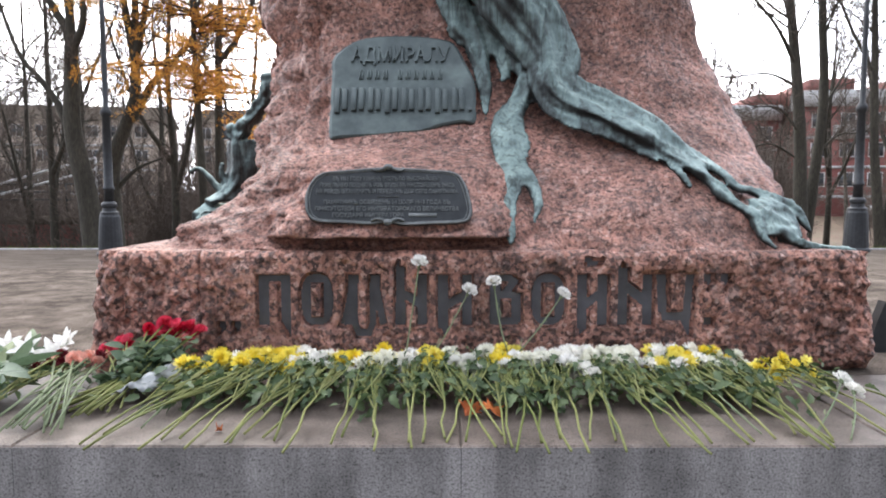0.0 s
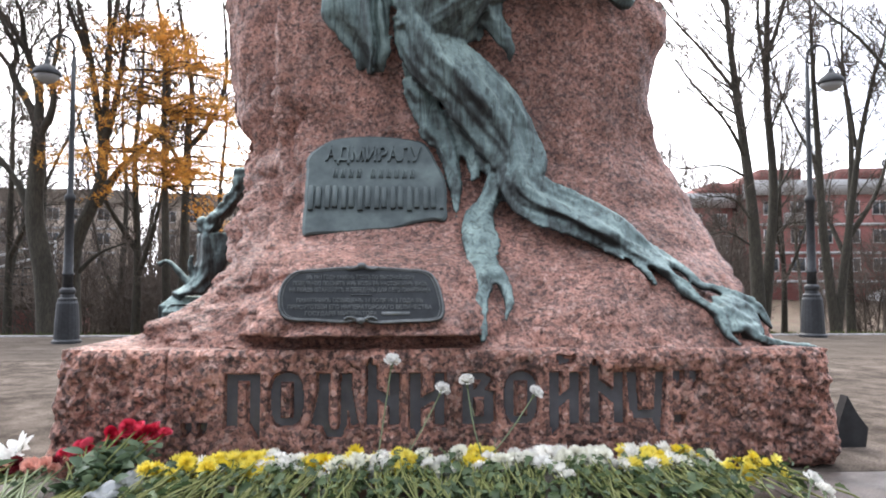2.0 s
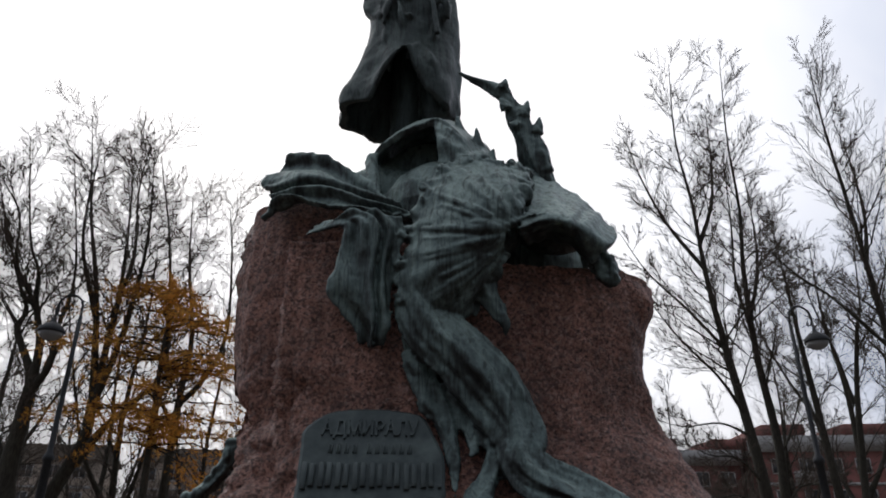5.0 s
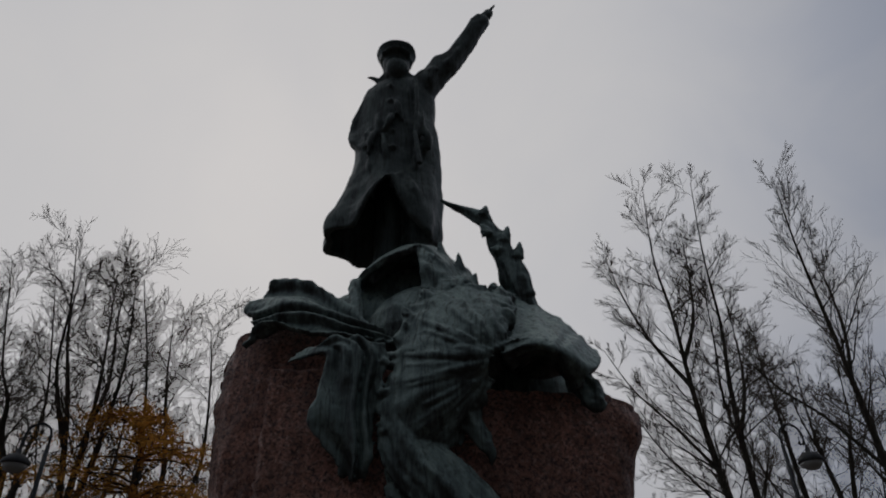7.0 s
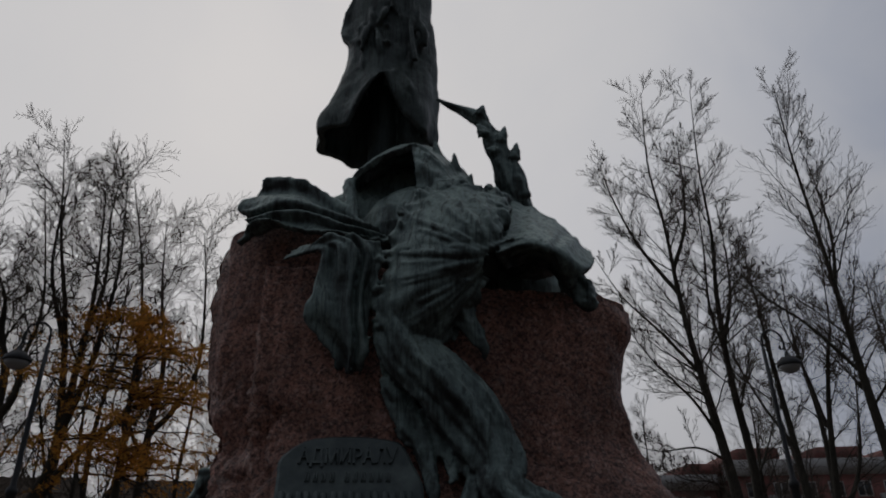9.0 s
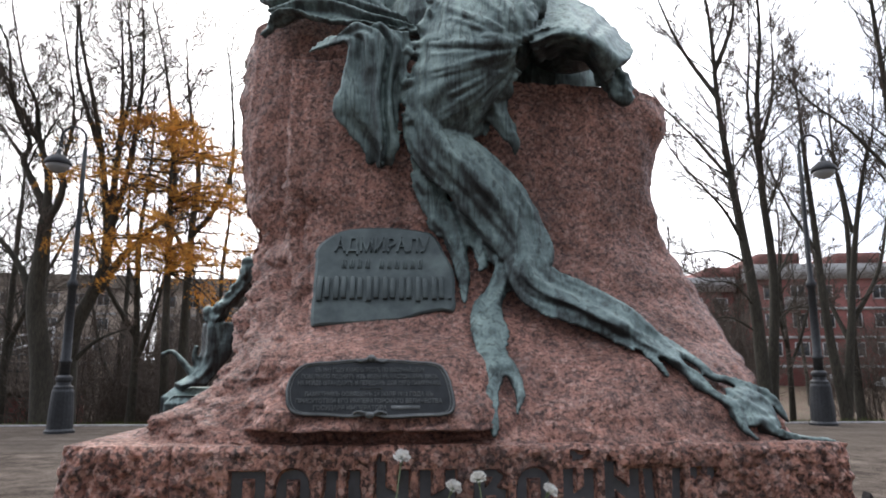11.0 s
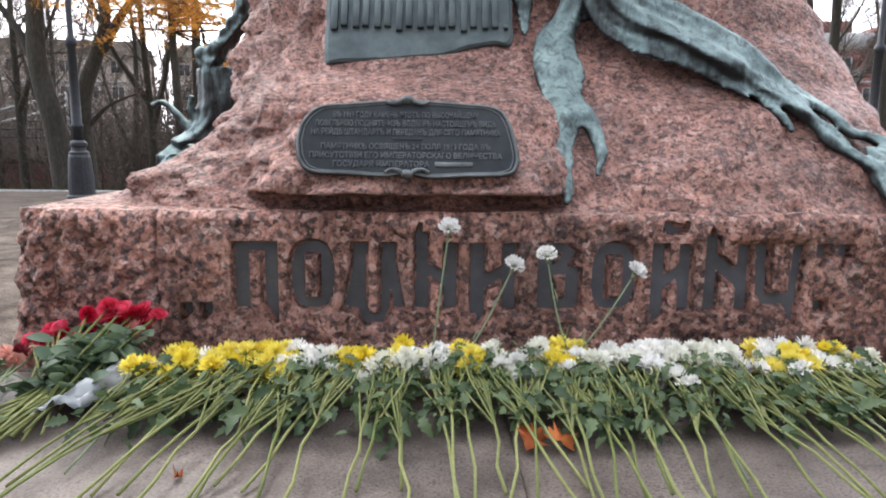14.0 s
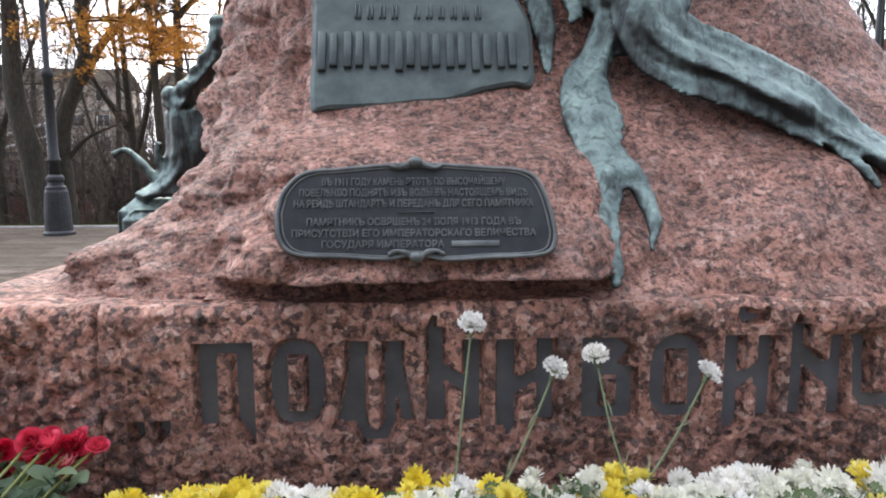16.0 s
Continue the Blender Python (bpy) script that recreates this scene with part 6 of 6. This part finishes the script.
def daisy(seed, radius=0.036, rings=((30, 0.0, 1.0), (28, 0.4, 0.95), (22, 0.8, 0.8), (14, 1.2, 0.6), (8, 1.45, 0.4)), curl=0.3, width=0.0042):
    """A double flower head: rings of narrow petals, opening from its heart (z up)."""
    rng = random.Random(seed)
    g = Geo()
    for count, tilt, reach in rings:
        for k in range(count):
            a = 2 * math.pi * (k + rng.random() * 0.8) / count
            t_ = tilt + rng.gauss(0, 0.14)
            ln = radius * reach * rng.uniform(0.85, 1.12)
            o, d, s = Vector((0, 0, -0.004 + 0.006 * tilt)), Vector((math.cos(a), math.sin(a), 0)), Vector((-math.sin(a), math.cos(a), 0))
            w = width * rng.uniform(0.8, 1.2)
            p1 = o + d * (ln * 0.6 * math.cos(t_)) + Vector((0, 0, ln * 0.6 * math.sin(t_)))
            t2 = t_ + curl + rng.gauss(0, 0.2)
            p2 = p1 + d * (ln * 0.45 * math.cos(t2)) + Vector((0, 0, ln * 0.45 * math.sin(t2)))
            g.add([tuple(o - s * w * 0.4), tuple(o + s * w * 0.4), tuple(p1 + s * w), tuple(p1 - s * w), tuple(p2 + s * w * 0.5), tuple(p2 - s * w * 0.5)], [(0, 1, 2, 3), (3, 2, 4, 5)])
    g.ellipsoid((0, 0, 0.004), (0.012, 0.012, 0.008), 4, 8)
    return g


def carnation(seed, radius=0.038):
    rng = random.Random(seed)
    g = Geo()
    for count, tilt, reach in ((11, 0.15, 1.0), (11, 0.6, 0.95), (9, 1.0, 0.85), (7, 1.3, 0.7)):
        for k in range(count):
            a = 2 * math.pi * (k + rng.random()) / count
            ln = radius * reach * rng.uniform(0.85, 1.1)
            d, s = Vector((math.cos(a), math.sin(a), 0)), Vector((-math.sin(a), math.cos(a), 0))
            up_ = Vector((0, 0, 1))
            root = Vector((0, 0, -0.012))
            t_ = tilt + rng.gauss(0, 0.12)
            mid = root + d * ln * 0.6 * math.cos(t_) + up_ * (ln * 0.6 * math.sin(t_) + 0.008)
            w = radius * 0.42
            rim = []
            for q in range(6):
                f = q / 5 - 0.5
                rim.append(mid + s * (f * 2 * w) + d * (ln * 0.42 * math.cos(t_ + 0.1) * (1 - f * f)) + up_ * (ln * 0.4 * math.sin(t_ + 0.1) + 0.005 * (-1) ** q))
            vs = [tuple(root), tuple(mid - s * w * 0.5), tuple(mid + s * w * 0.5)] + [tuple(v) for v in rim]
            g.add(vs, [(0, 2, 1), (1, 4, 3), (1, 5, 4), (1, 2, 5), (2, 6, 5), (2, 7, 6), (2, 8, 7)])
    return g


def rose(seed, radius=0.036):
    """A rose bloom: wrapped petals round a bud."""
    rng = random.Random(seed)
    g = Geo()
    for ring_, (count, r0, h, lean) in enumerate(((3, 0.3, 1.35, 0.02), (4, 0.55, 1.3, 0.15), (5, 0.82, 1.15, 0.4), (5, 1.0, 0.9, 0.75))):
        for k in range(count):
            a0 = 2 * math.pi * (k + 0.5 * ring_ + rng.random() * 0.3) / count
            span = 2 * math.pi / count * 0.72
            vs = []
            for j in range(5):
                v = j / 4
                for i in range(6):
                    u = i / 5 * 2 - 1
                    a = a0 + u * span
                    bulge = math.sin(v * math.pi * 0.6) ** 0.7
                    r = radius * (0.18 + (r0 - 0.18 + lean * v * v * 0.5) * bulge)
                    z = radius * (h * v * (1 - 0.18 * u * u * v) - 0.35) - radius * lean * 0.35 * v ** 3
                    vs.append((r * math.cos(a), r * math.sin(a), z))
            g.add(vs, [(j * 6 + i, j * 6 + i + 1, (j + 1) * 6 + i + 1, (j + 1) * 6 + i) for j in range(4) for i in range(5)])
    return g


def leaf_geo(length=0.06, width=0.032, lobes=True, fold=0.25, droop=0.3):
    """A leaf along +x with a folded midrib; lobed edge or plain."""
    g = Geo()
    n = 8
    vs = []
    for i in range(n + 1):
        f = i / n
        w = width * 0.5 * math.sin(math.pi * min(1, f * 0.93 + 0.07)) ** 0.8
        if lobes:
            w *= 1.25 if i % 2 else 0.7
        z = -droop * length * f * f
        vs += [(length * f, -w, z + w * fold), (length * f, 0, z), (length * f, w, z + w * fold)]
    g.add(vs, [(3 * i + k, 3 * i + k + 1, 3 * i + 4 + k, 3 * i + 3 + k) for i in range(n) for k in (0, 1)])
    return g


HEADS = {"yellow": [daisy(k).mesh("flower_head", YELLOW) for k in range(3)], "white": [daisy(10 + k).mesh("flower_head", WHITE) for k in range(3)], "cream": [daisy(20 + k).mesh("flower_head", CREAM) for k in range(3)],
         "wine": [daisy(30, 0.03).mesh("flower_head", WINE)], "button": [daisy(31, 0.034, ((12, 0.3, 1.0), (9, 0.9, 0.6)), 0.1, 0.008).mesh("flower_head", YELLOW)]}
LEAVES = [leaf_geo(0.036 + 0.007 * k, 0.021 + 0.004 * k, True, 0.2 + 0.1 * k, 0.2 + 0.15 * k).mesh("leaf", LEAF) for k in range(4)]
ROSE_LEAVES = [leaf_geo(0.07 + 0.01 * k, 0.045, False, 0.2, 0.25 + 0.1 * k).mesh("leaf", ROSE_LEAF) for k in range(3)]
CARN = [carnation(k).mesh("flower_head", WHITE) for k in range(3)]
PEACH_CARN = [carnation(7 + k, 0.03).mesh("flower_head", PEACH) for k in range(2)]


def piece(name, me, parent, m):
    ob = new(name, me)
    ob.parent = parent
    ob.matrix_basis = m
    return ob


def facing(p, d, roll=0.0, size=1.0):
    """Pose with its z axis along d."""
    q = Vector(d).normalized().to_track_quat("Z", "Y").to_matrix().to_4x4()
    return Matrix.Translation(p) @ q @ pose(0, 0, 0, 0, 0, roll) @ Matrix.Scale(size, 4)


def leafwise(p, d, rng, size=1.0):
    """Pose of a leaf that leaves its stem along d."""
    q = Vector(d).normalized().to_track_quat("X", "Z").to_matrix().to_4x4()
    return Matrix.Translation(p) @ q @ pose(0, 0, 0, rng.uniform(-60, 60), 0, 0) @ Matrix.Scale(size, 4)


def spray(hx, hy, ex, ey, colour, rng, lift=0.0, heads=6, size=1.0, leaves=52):
    """A spray chrysanthemum lying on the step: heads at (hx, hy), cut end at (ex, ey)."""
    words_ = {"yellow": "yellow", "white": "white", "cream": "cream white", "button": "small yellow"}[colour]
    top = Vector((hx, hy, SLAB + 0.115 + lift))
    end = Vector((ex, ey, SLAB + 0.009 + lift * 0.25))
    sp = thing("chrysanthemum_spray", f"cut {words_} chrysanthemum spray lying on the granite step", "flower", None, "chrysanthemums along the plinth")
    knee = end.lerp(top, rng.uniform(0.4, 0.54)) + Vector((rng.gauss(0, 0.012), 0, 0.0))
    if ey < 2.17:
        end.z += 0.004
    g = Geo()
    g.tube([end, end.lerp(knee, 0.35) + Vector((rng.gauss(0, 0.006), 0, 0.004)), end.lerp(knee, 0.7) + Vector((rng.gauss(0, 0.006), 0, 0.006)), knee, knee.lerp(top, 0.6)], [0.0046, 0.0043, 0.0042, 0.004, 0.0035], 6)
    tips = []
    for k in range(heads):
        tip = top + Vector((rng.gauss(0, 0.036) * size, rng.gauss(0, 0.034), rng.uniform(-0.055, 0.022)))
        root = knee.lerp(top, rng.choice((0.0, 0.05, 0.2, 0.4, 0.6)) * rng.uniform(0.6, 1.0))
        mid = root.lerp(tip, 0.5) + Vector(((tip.x - root.x) * 0.3 + rng.gauss(0, 0.012), 0, 0.016))
        q = Geo()
        q.tube([root, mid, tip], [0.0035, 0.003, 0.0026], 5)
        part("side_stem", q, STEM, sp)
        tips.append((tip, tip - mid))
    part("stem", g, STEM, sp)
    shape = HEADS[colour]
    for tip, d in tips:
        d = Vector((d.x * 0.5 + rng.gauss(0, 0.2), -0.12 + rng.gauss(0, 0.25), 0.32)).normalized()
        piece("flower_head", shape[rng.randrange(len(shape))], sp, facing(tip, d, rng.uniform(0, 360), size * rng.uniform(0.85, 1.2)))
    for k in range(leaves):
        f = 1 - 0.5 * rng.random() ** 1.4
        p = end.lerp(top, f) + Vector((rng.gauss(0, 0.03), rng.gauss(0, 0.015), rng.uniform(-0.045, 0.012) + 0.03 * (rng.random() < 0.3)))
        p.z = max(p.z, SLAB + 0.012)
        a = rng.uniform(0, 2 * math.pi)
        piece("leaf", LEAVES[rng.randrange(4)], sp, leafwise(p, Vector((math.cos(a), math.sin(a) - 0.2, rng.uniform(-0.35, 0.3))), rng, rng.uniform(0.6, 1.15)))


rng = random.Random(77)
# colours in their order along the plinth
ROW = "y w y y y w y c y w y y w y w c w w c c w y w y c".split()
NAMES = {"y": "yellow", "w": "white", "c": "cream"}
for k, c in enumerate(ROW):
    hx = -1.0 + k * (2.21 / (len(ROW) - 1)) + rng.gauss(0, 0.012)
    fan = -0.2 + 0.2 * max(0.0, (hx + 1.0) / 0.75) if hx < -0.25 else (0.04 if hx < 0.4 else (-0.02 if hx < 0.75 else 0.06))
    if 0.0 < hx < 0.4:
        fan = rng.choice((-0.02, 0.1))
    for j in range(2):
        spray(hx + 0.05 * j + rng.gauss(0, 0.015), 2.8 + rng.uniform(-0.03, 0.05) + 0.04 * j, hx + fan + rng.gauss(0, 0.05) + 0.03 * j, 2.13 + rng.uniform(-0.07, 0.12), NAMES[c] if j == 0 or rng.random() < 0.75 else rng.choice(("white", "cream")), rng, 0.0 + 0.018 * j, 10)
for hx, hy, ex, ey, c in ((1.36, 2.74, 1.3, 2.2, "yellow"), (1.44, 2.72, 1.52, 2.24, "yellow"), (1.42, 2.8, 1.62, 2.35, "yellow"), (1.5, 2.76, 1.78, 2.42, "button"), (1.3, 2.76, 1.2, 2.25, "button")):
    spray(hx, hy, ex, ey, c, rng, 0.01, 4, 0.9, 14)


def single_carnation(head, end, bend, rng, standing):
    """A single white carnation on its long pale stem."""
    where = "standing against the plinth" if standing else "lying on the granite step"
    fl = thing("white_carnation", f"white carnation on a pale stem {where}", "flower", None, "white carnations")
    head, end = Vector(head), Vector(end)
    mid = head.lerp(end, 0.5) + Vector((bend, 0, 0))
    g = Geo()
    g.tube(spline([tuple(end), tuple(mid), tuple(head)], 10), 0.0032, 6)
    for f in (0.25, 0.5, 0.72):
        g.ellipsoid(tuple(head.lerp(mid, f * 2) if f < 0.5 else mid.lerp(end, f * 2 - 1)), (0.005, 0.005, 0.007), 4, 6)
    d = (head - mid).normalized()
    g.tube([head - d * 0.03, head - d * 0.015, head], [0.004, 0.008, 0.01], 8)
    part("stem", g, PALE_STEM, fl)
    piece("flower_head", CARN[rng.randrange(3)], fl, facing(head + d * 0.008, d + Vector((0, -0.8, 0.3)), rng.uniform(0, 360)))
    for f in (0.3, 0.6):
        p = end.lerp(head, f)
        piece("leaf", SLIM_LEAF, fl, leafwise(p, d + Vector((rng.gauss(0, 0.3), -0.2, 0)), rng))


SLIM_LEAF = leaf_geo(0.05, 0.006, False, 0.1, 0.2).mesh("leaf", PALE_STEM)
for head, end, bend in (((-0.107, 3.04, 1.045), (-0.17, 2.88, 0.6), 0.0), ((0.117, 3.04, 0.917), (-0.09, 2.84, 0.6), 0.008), ((0.23, 3.04, 0.955), (0.3, 2.85, 0.6), -0.012), ((0.54, 3.04, 0.9), (0.25, 2.84, 0.6), 0.012)):
    single_carnation(head, end, bend, rng, True)
for head, end in (((0.6, 2.66, 0.635), (0.6, 2.27, 0.54)), ((0.97, 2.72, 0.66), (1.08, 2.24, 0.545)), ((1.56, 2.6, 0.63), (1.28, 2.26, 0.545)), ((1.56, 2.52, 0.61), (1.36, 2.2, 0.54)), ((-1.02, 2.76, 0.64), (-1.05, 2.3, 0.545))):
    single_carnation(head, end, 0.01, rng, False)


# the bouquets at the end of the row
def bunch(name, label, heads, stems_to, shapes, leaf_shapes, count_leaves, rng, spread, mat=STEM, size=1.0, facing_up=0.5):
    bq = thing(name, label, "bouquet")
    centre = Vector(heads)
    tail = Vector(stems_to)
    g = Geo()
    n = len(shapes)
    for k, me in enumerate(shapes):
        off = Vector((rng.gauss(0, 1) * spread[0], rng.gauss(0, 1) * spread[1], abs(rng.gauss(0, 1)) * spread[2]))
        p = centre + off
        e = tail + Vector((rng.gauss(0, 0.05), rng.gauss(0, 0.04), rng.uniform(0, 0.03)))
        mid = p.lerp(e, 0.5) + Vector((0, 0, 0.015))
        g.tube([p, mid, e], 0.0042, 6)
        piece("flower_head", me, bq, facing(p, Vector((rng.gauss(0, 0.3), -0.45 + rng.gauss(0, 0.3), facing_up)), rng.uniform(0, 360), size * rng.uniform(0.85, 1.15)))
    part("stem", g, mat, bq)
    for k in range(count_leaves):
        f = rng.uniform(0.06, 0.62)
        p = centre.lerp(tail, f) + Vector((rng.gauss(0, spread[0] * 0.8), rng.gauss(0, spread[1] * 0.7), rng.uniform(0.01, 0.045)))
        p.z = max(p.z, SLAB + 0.015)
        a = rng.uniform(0, 2 * math.pi)
        piece("leaf", leaf_shapes[rng.randrange(len(leaf_shapes))], bq, leafwise(p, Vector((math.cos(a), math.sin(a) - 0.4, rng.uniform(-0.2, 0.35))), rng, rng.uniform(0.8, 1.2)))
    return bq


ROSES = [rose(k).mesh("flower_head", ROSE) for k in range(3)]
PINK_ROSE = rose(9).mesh("flower_head", PINK)
bunch("rose_bouquet", "bouquet of red roses with dark leaves lying against the plinth", (-1.19, 2.98, SLAB + 0.18), (-1.27, 2.7, SLAB + 0.03), [ROSES[k % 3] for k in range(34)] + [PINK_ROSE] * 2, ROSE_LEAVES, 30, rng, (0.085, 0.025, 0.04), STEM, 0.68)
roses = bunch("rose_bouquet", "bouquet of red roses with dark leaves lying against the plinth", (-1.37, 2.97, SLAB + 0.125), (-1.3, 2.7, SLAB + 0.02), [ROSES[k % 3] for k in range(18)], ROSE_LEAVES, 20, rng, (0.06, 0.03, 0.035), STEM, 0.66)
for k in range(170):
    f = rng.random()
    p = Vector((-1.2 - 0.13 * f + rng.gauss(0, 0.05), 2.9 - 0.2 * f + rng.gauss(0, 0.02), SLAB + 0.17 - 0.1 * f + rng.gauss(0, 0.015)))
    a = rng.uniform(0, 2 * math.pi)
    piece("leaf", ROSE_LEAVES[rng.randrange(3)], roses, leafwise(p, Vector((math.cos(a), -0.35, math.sin(a) * 0.8)), rng, rng.uniform(0.7, 1.1)))
for k in range(26):
    q = Geo()
    a = Vector((-1.26 + rng.gauss(0, 0.03), 2.76, SLAB + 0.06 + rng.uniform(0, 0.03)))
    e = Vector((-1.38 + rng.gauss(0, 0.08), 2.48 + rng.gauss(0, 0.035), SLAB + 0.008 + rng.uniform(0, 0.03)))
    q.tube([a, a.lerp(e, 0.5) + Vector((0, 0, 0.006)), e], 0.0045, 6)
    part("stem", q, STEM, roses)
bunch("carnation_bouquet", "bunch of peach carnations on the granite step", (-1.51, 2.84, SLAB + 0.1), (-1.42, 2.25, SLAB + 0.02), [PEACH_CARN[k % 2] for k in range(17)], [SLIM_LEAF] + LEAVES[:1], 50, rng, (0.045, 0.03, 0.03), PALE_STEM)
bunch("chrysanthemum_bouquet", "bunch of dark wine red chrysanthemums", (-1.65, 2.84, SLAB + 0.1), (-1.72, 2.4, SLAB + 0.02), [HEADS["wine"][0]] * 16, LEAVES, 34, rng, (0.05, 0.035, 0.03), STEM)
LILY = Geo()
for k in range(6):
    a = k * math.pi / 3
    q = leaf_geo(0.1, 0.04, False, 0.35, 0.35)
    m4 = pose(0, 0, 0, 0, 0, math.degrees(a)) @ pose(0, 0, 0, 0, -48, 0)
    LILY.add([tuple(m4 @ Vector(v)) for v in q.v], q.f)
LILY = LILY.mesh("flower_head", WHITE)
LONG_LEAVES = [leaf_geo(0.26, 0.05, False, 0.3, 0.2).mesh("leaf", ROSE_LEAF), leaf_geo(0.2, 0.04, False, 0.3, 0.1).mesh("leaf", PALE_STEM)]
bunch("lily_bouquet", "bunch of white lilies with long pale leaves", (-1.76, 2.95, SLAB + 0.12), (-1.84, 2.45, SLAB + 0.03), [LILY] * 7, LONG_LEAVES, 18, rng, (0.07, 0.04, 0.025), PALE_STEM, 0.8, 0.8)
bunch("tulip_bouquet", "bundle of long green stems and leaves", (-1.92, 2.85, SLAB + 0.1), (-1.75, 2.3, SLAB + 0.02), [HEADS["cream"][0]] * 3, LONG_LEAVES, 30, rng, (0.07, 0.05, 0.04), PALE_STEM, 0.7)

# crumpled cellophane round the roses' stems
m, t, b = material("clouded cellophane", 0.25)
b.inputs["Base Color"].default_value = (0.42, 0.44, 0.44, 1)
b.inputs["Transmission Weight"].default_value = 0.35
CELLO = m
g = Geo()
n = 16
vs = []
for j in range(n + 1):
    for i in range(n + 1):
        u, v = i / n, j / n
        x, y = -1.12 - 0.11 * v + 0.11 * (u - 0.5), 2.83 - 0.24 * v + 0.05 * (u - 0.5)
        z = SLAB + 0.05 + (0.02 + 0.06 * (1 - v)) * math.sin(math.pi * u) + 0.02 * noise.noise((u * 5, v * 6, 2)) + 0.012 * noise.noise((u * 13, v * 13, 4))
        vs.append((x + 0.02 * noise.noise((u * 4, v * 4, 9)), y, max(z, SLAB + 0.004)))
g.add(vs, [(j * (n + 1) + i, j * (n + 1) + i + 1, (j + 1) * (n + 1) + i + 1, (j + 1) * (n + 1) + i) for j in range(n) for i in range(n)])
ob = tagged(part("cellophane_wrap", g, CELLO), "crumpled cloudy cellophane under the bouquets", "wrapper")
ob.modifiers.new("thickness", "SOLIDIFY").thickness = 0.002


def fallen_leaf(at, mat, label, size):
    """A dry lobed leaf, curled."""
    g = Geo()
    n = 22
    vs = [(0, 0, 0.002)]
    for k in range(n):
        a = 2 * math.pi * k / n
        r = size * (0.55 + 0.45 * abs(math.cos(2.5 * a)) ** 0.6) * (1.1 if k % 2 else 0.85)
        vs.append((r * math.cos(a), r * math.sin(a), 0.012 * (r / size) ** 2 * (1 + math.sin(3 * a))))
    g.add(vs, [(0, 1 + k, 1 + (k + 1) % n) for k in range(n)])
    ob = tagged(part("fallen_leaf", g, mat), label, "leaf", "fallen leaves")
    ob.matrix_basis = at
    ob.modifiers.new("thickness", "SOLIDIFY").thickness = 0.0015


fallen_leaf(pose(0.1, 2.46, SLAB + 0.03, 25, 5, 40), ORANGE_LEAF, "fallen orange leaf among the stems", 0.05)
fallen_leaf(pose(0.18, 2.46, SLAB + 0.028, 15, -15, 100), ORANGE_LEAF, "fallen orange leaf among the stems", 0.045)
fallen_leaf(pose(0.42, 2.52, SLAB + 0.045, 50, 5, 10), BROWN_LEAF, "fallen brown leaf caught on the stems", 0.03)
fallen_leaf(pose(-0.78, 2.3, SLAB + 0.006, 4, 3, 10), ORANGE_LEAF, "small fallen orange leaf", 0.012)
fallen_leaf(pose(-1.55, 2.22, SLAB + 0.006, 4, 3, 70), ORANGE_LEAF, "small fallen orange leaf", 0.012)

# ---- paving of the square, stone by stone ----
rng = random.Random(9)
SIZES = [(0.9, 0.6), (0.6, 0.6), (1.2, 0.6)]
STONES = []
for w, d in SIZES:
    g = Geo()
    g.chamfer_box(-w / 2 + 0.006, w / 2 - 0.006, -d / 2 + 0.006, d / 2 - 0.006, -0.03, 0.0, 0.006)
    STONES.append(g.mesh("paving_stone", PAVING, False))
near_count = 0
rest = Geo()
for j in range(47):
    y = -11.0 + j * 0.6
    x = -23.0 - (j % 2) * 0.4
    while x < 29:
        k = rng.randrange(3)
        w = SIZES[k][0]
        cx = x + w / 2
        x += w
        if -6.2 < cx < 6.2 and 1.9 < y < 7.9:
            continue
        z = rng.uniform(-0.002, 0.002)
        if near_count < 290 and 6.5 < y < 16.6 and (-9.5 < cx < -5.2 or 5.4 < cx < 8.6):
            piece("paving_stone", STONES[k], pavement, pose(cx, y, z))
            near_count += 1
        else:
            rest.chamfer_box(cx - w / 2 + 0.006, cx + w / 2 - 0.006, y - 0.294, y + 0.294, -0.03 + z, z, 0.006)
tagged(part("paving_stones", rest, PAVING, pavement, smooth=False), kind="stuff")
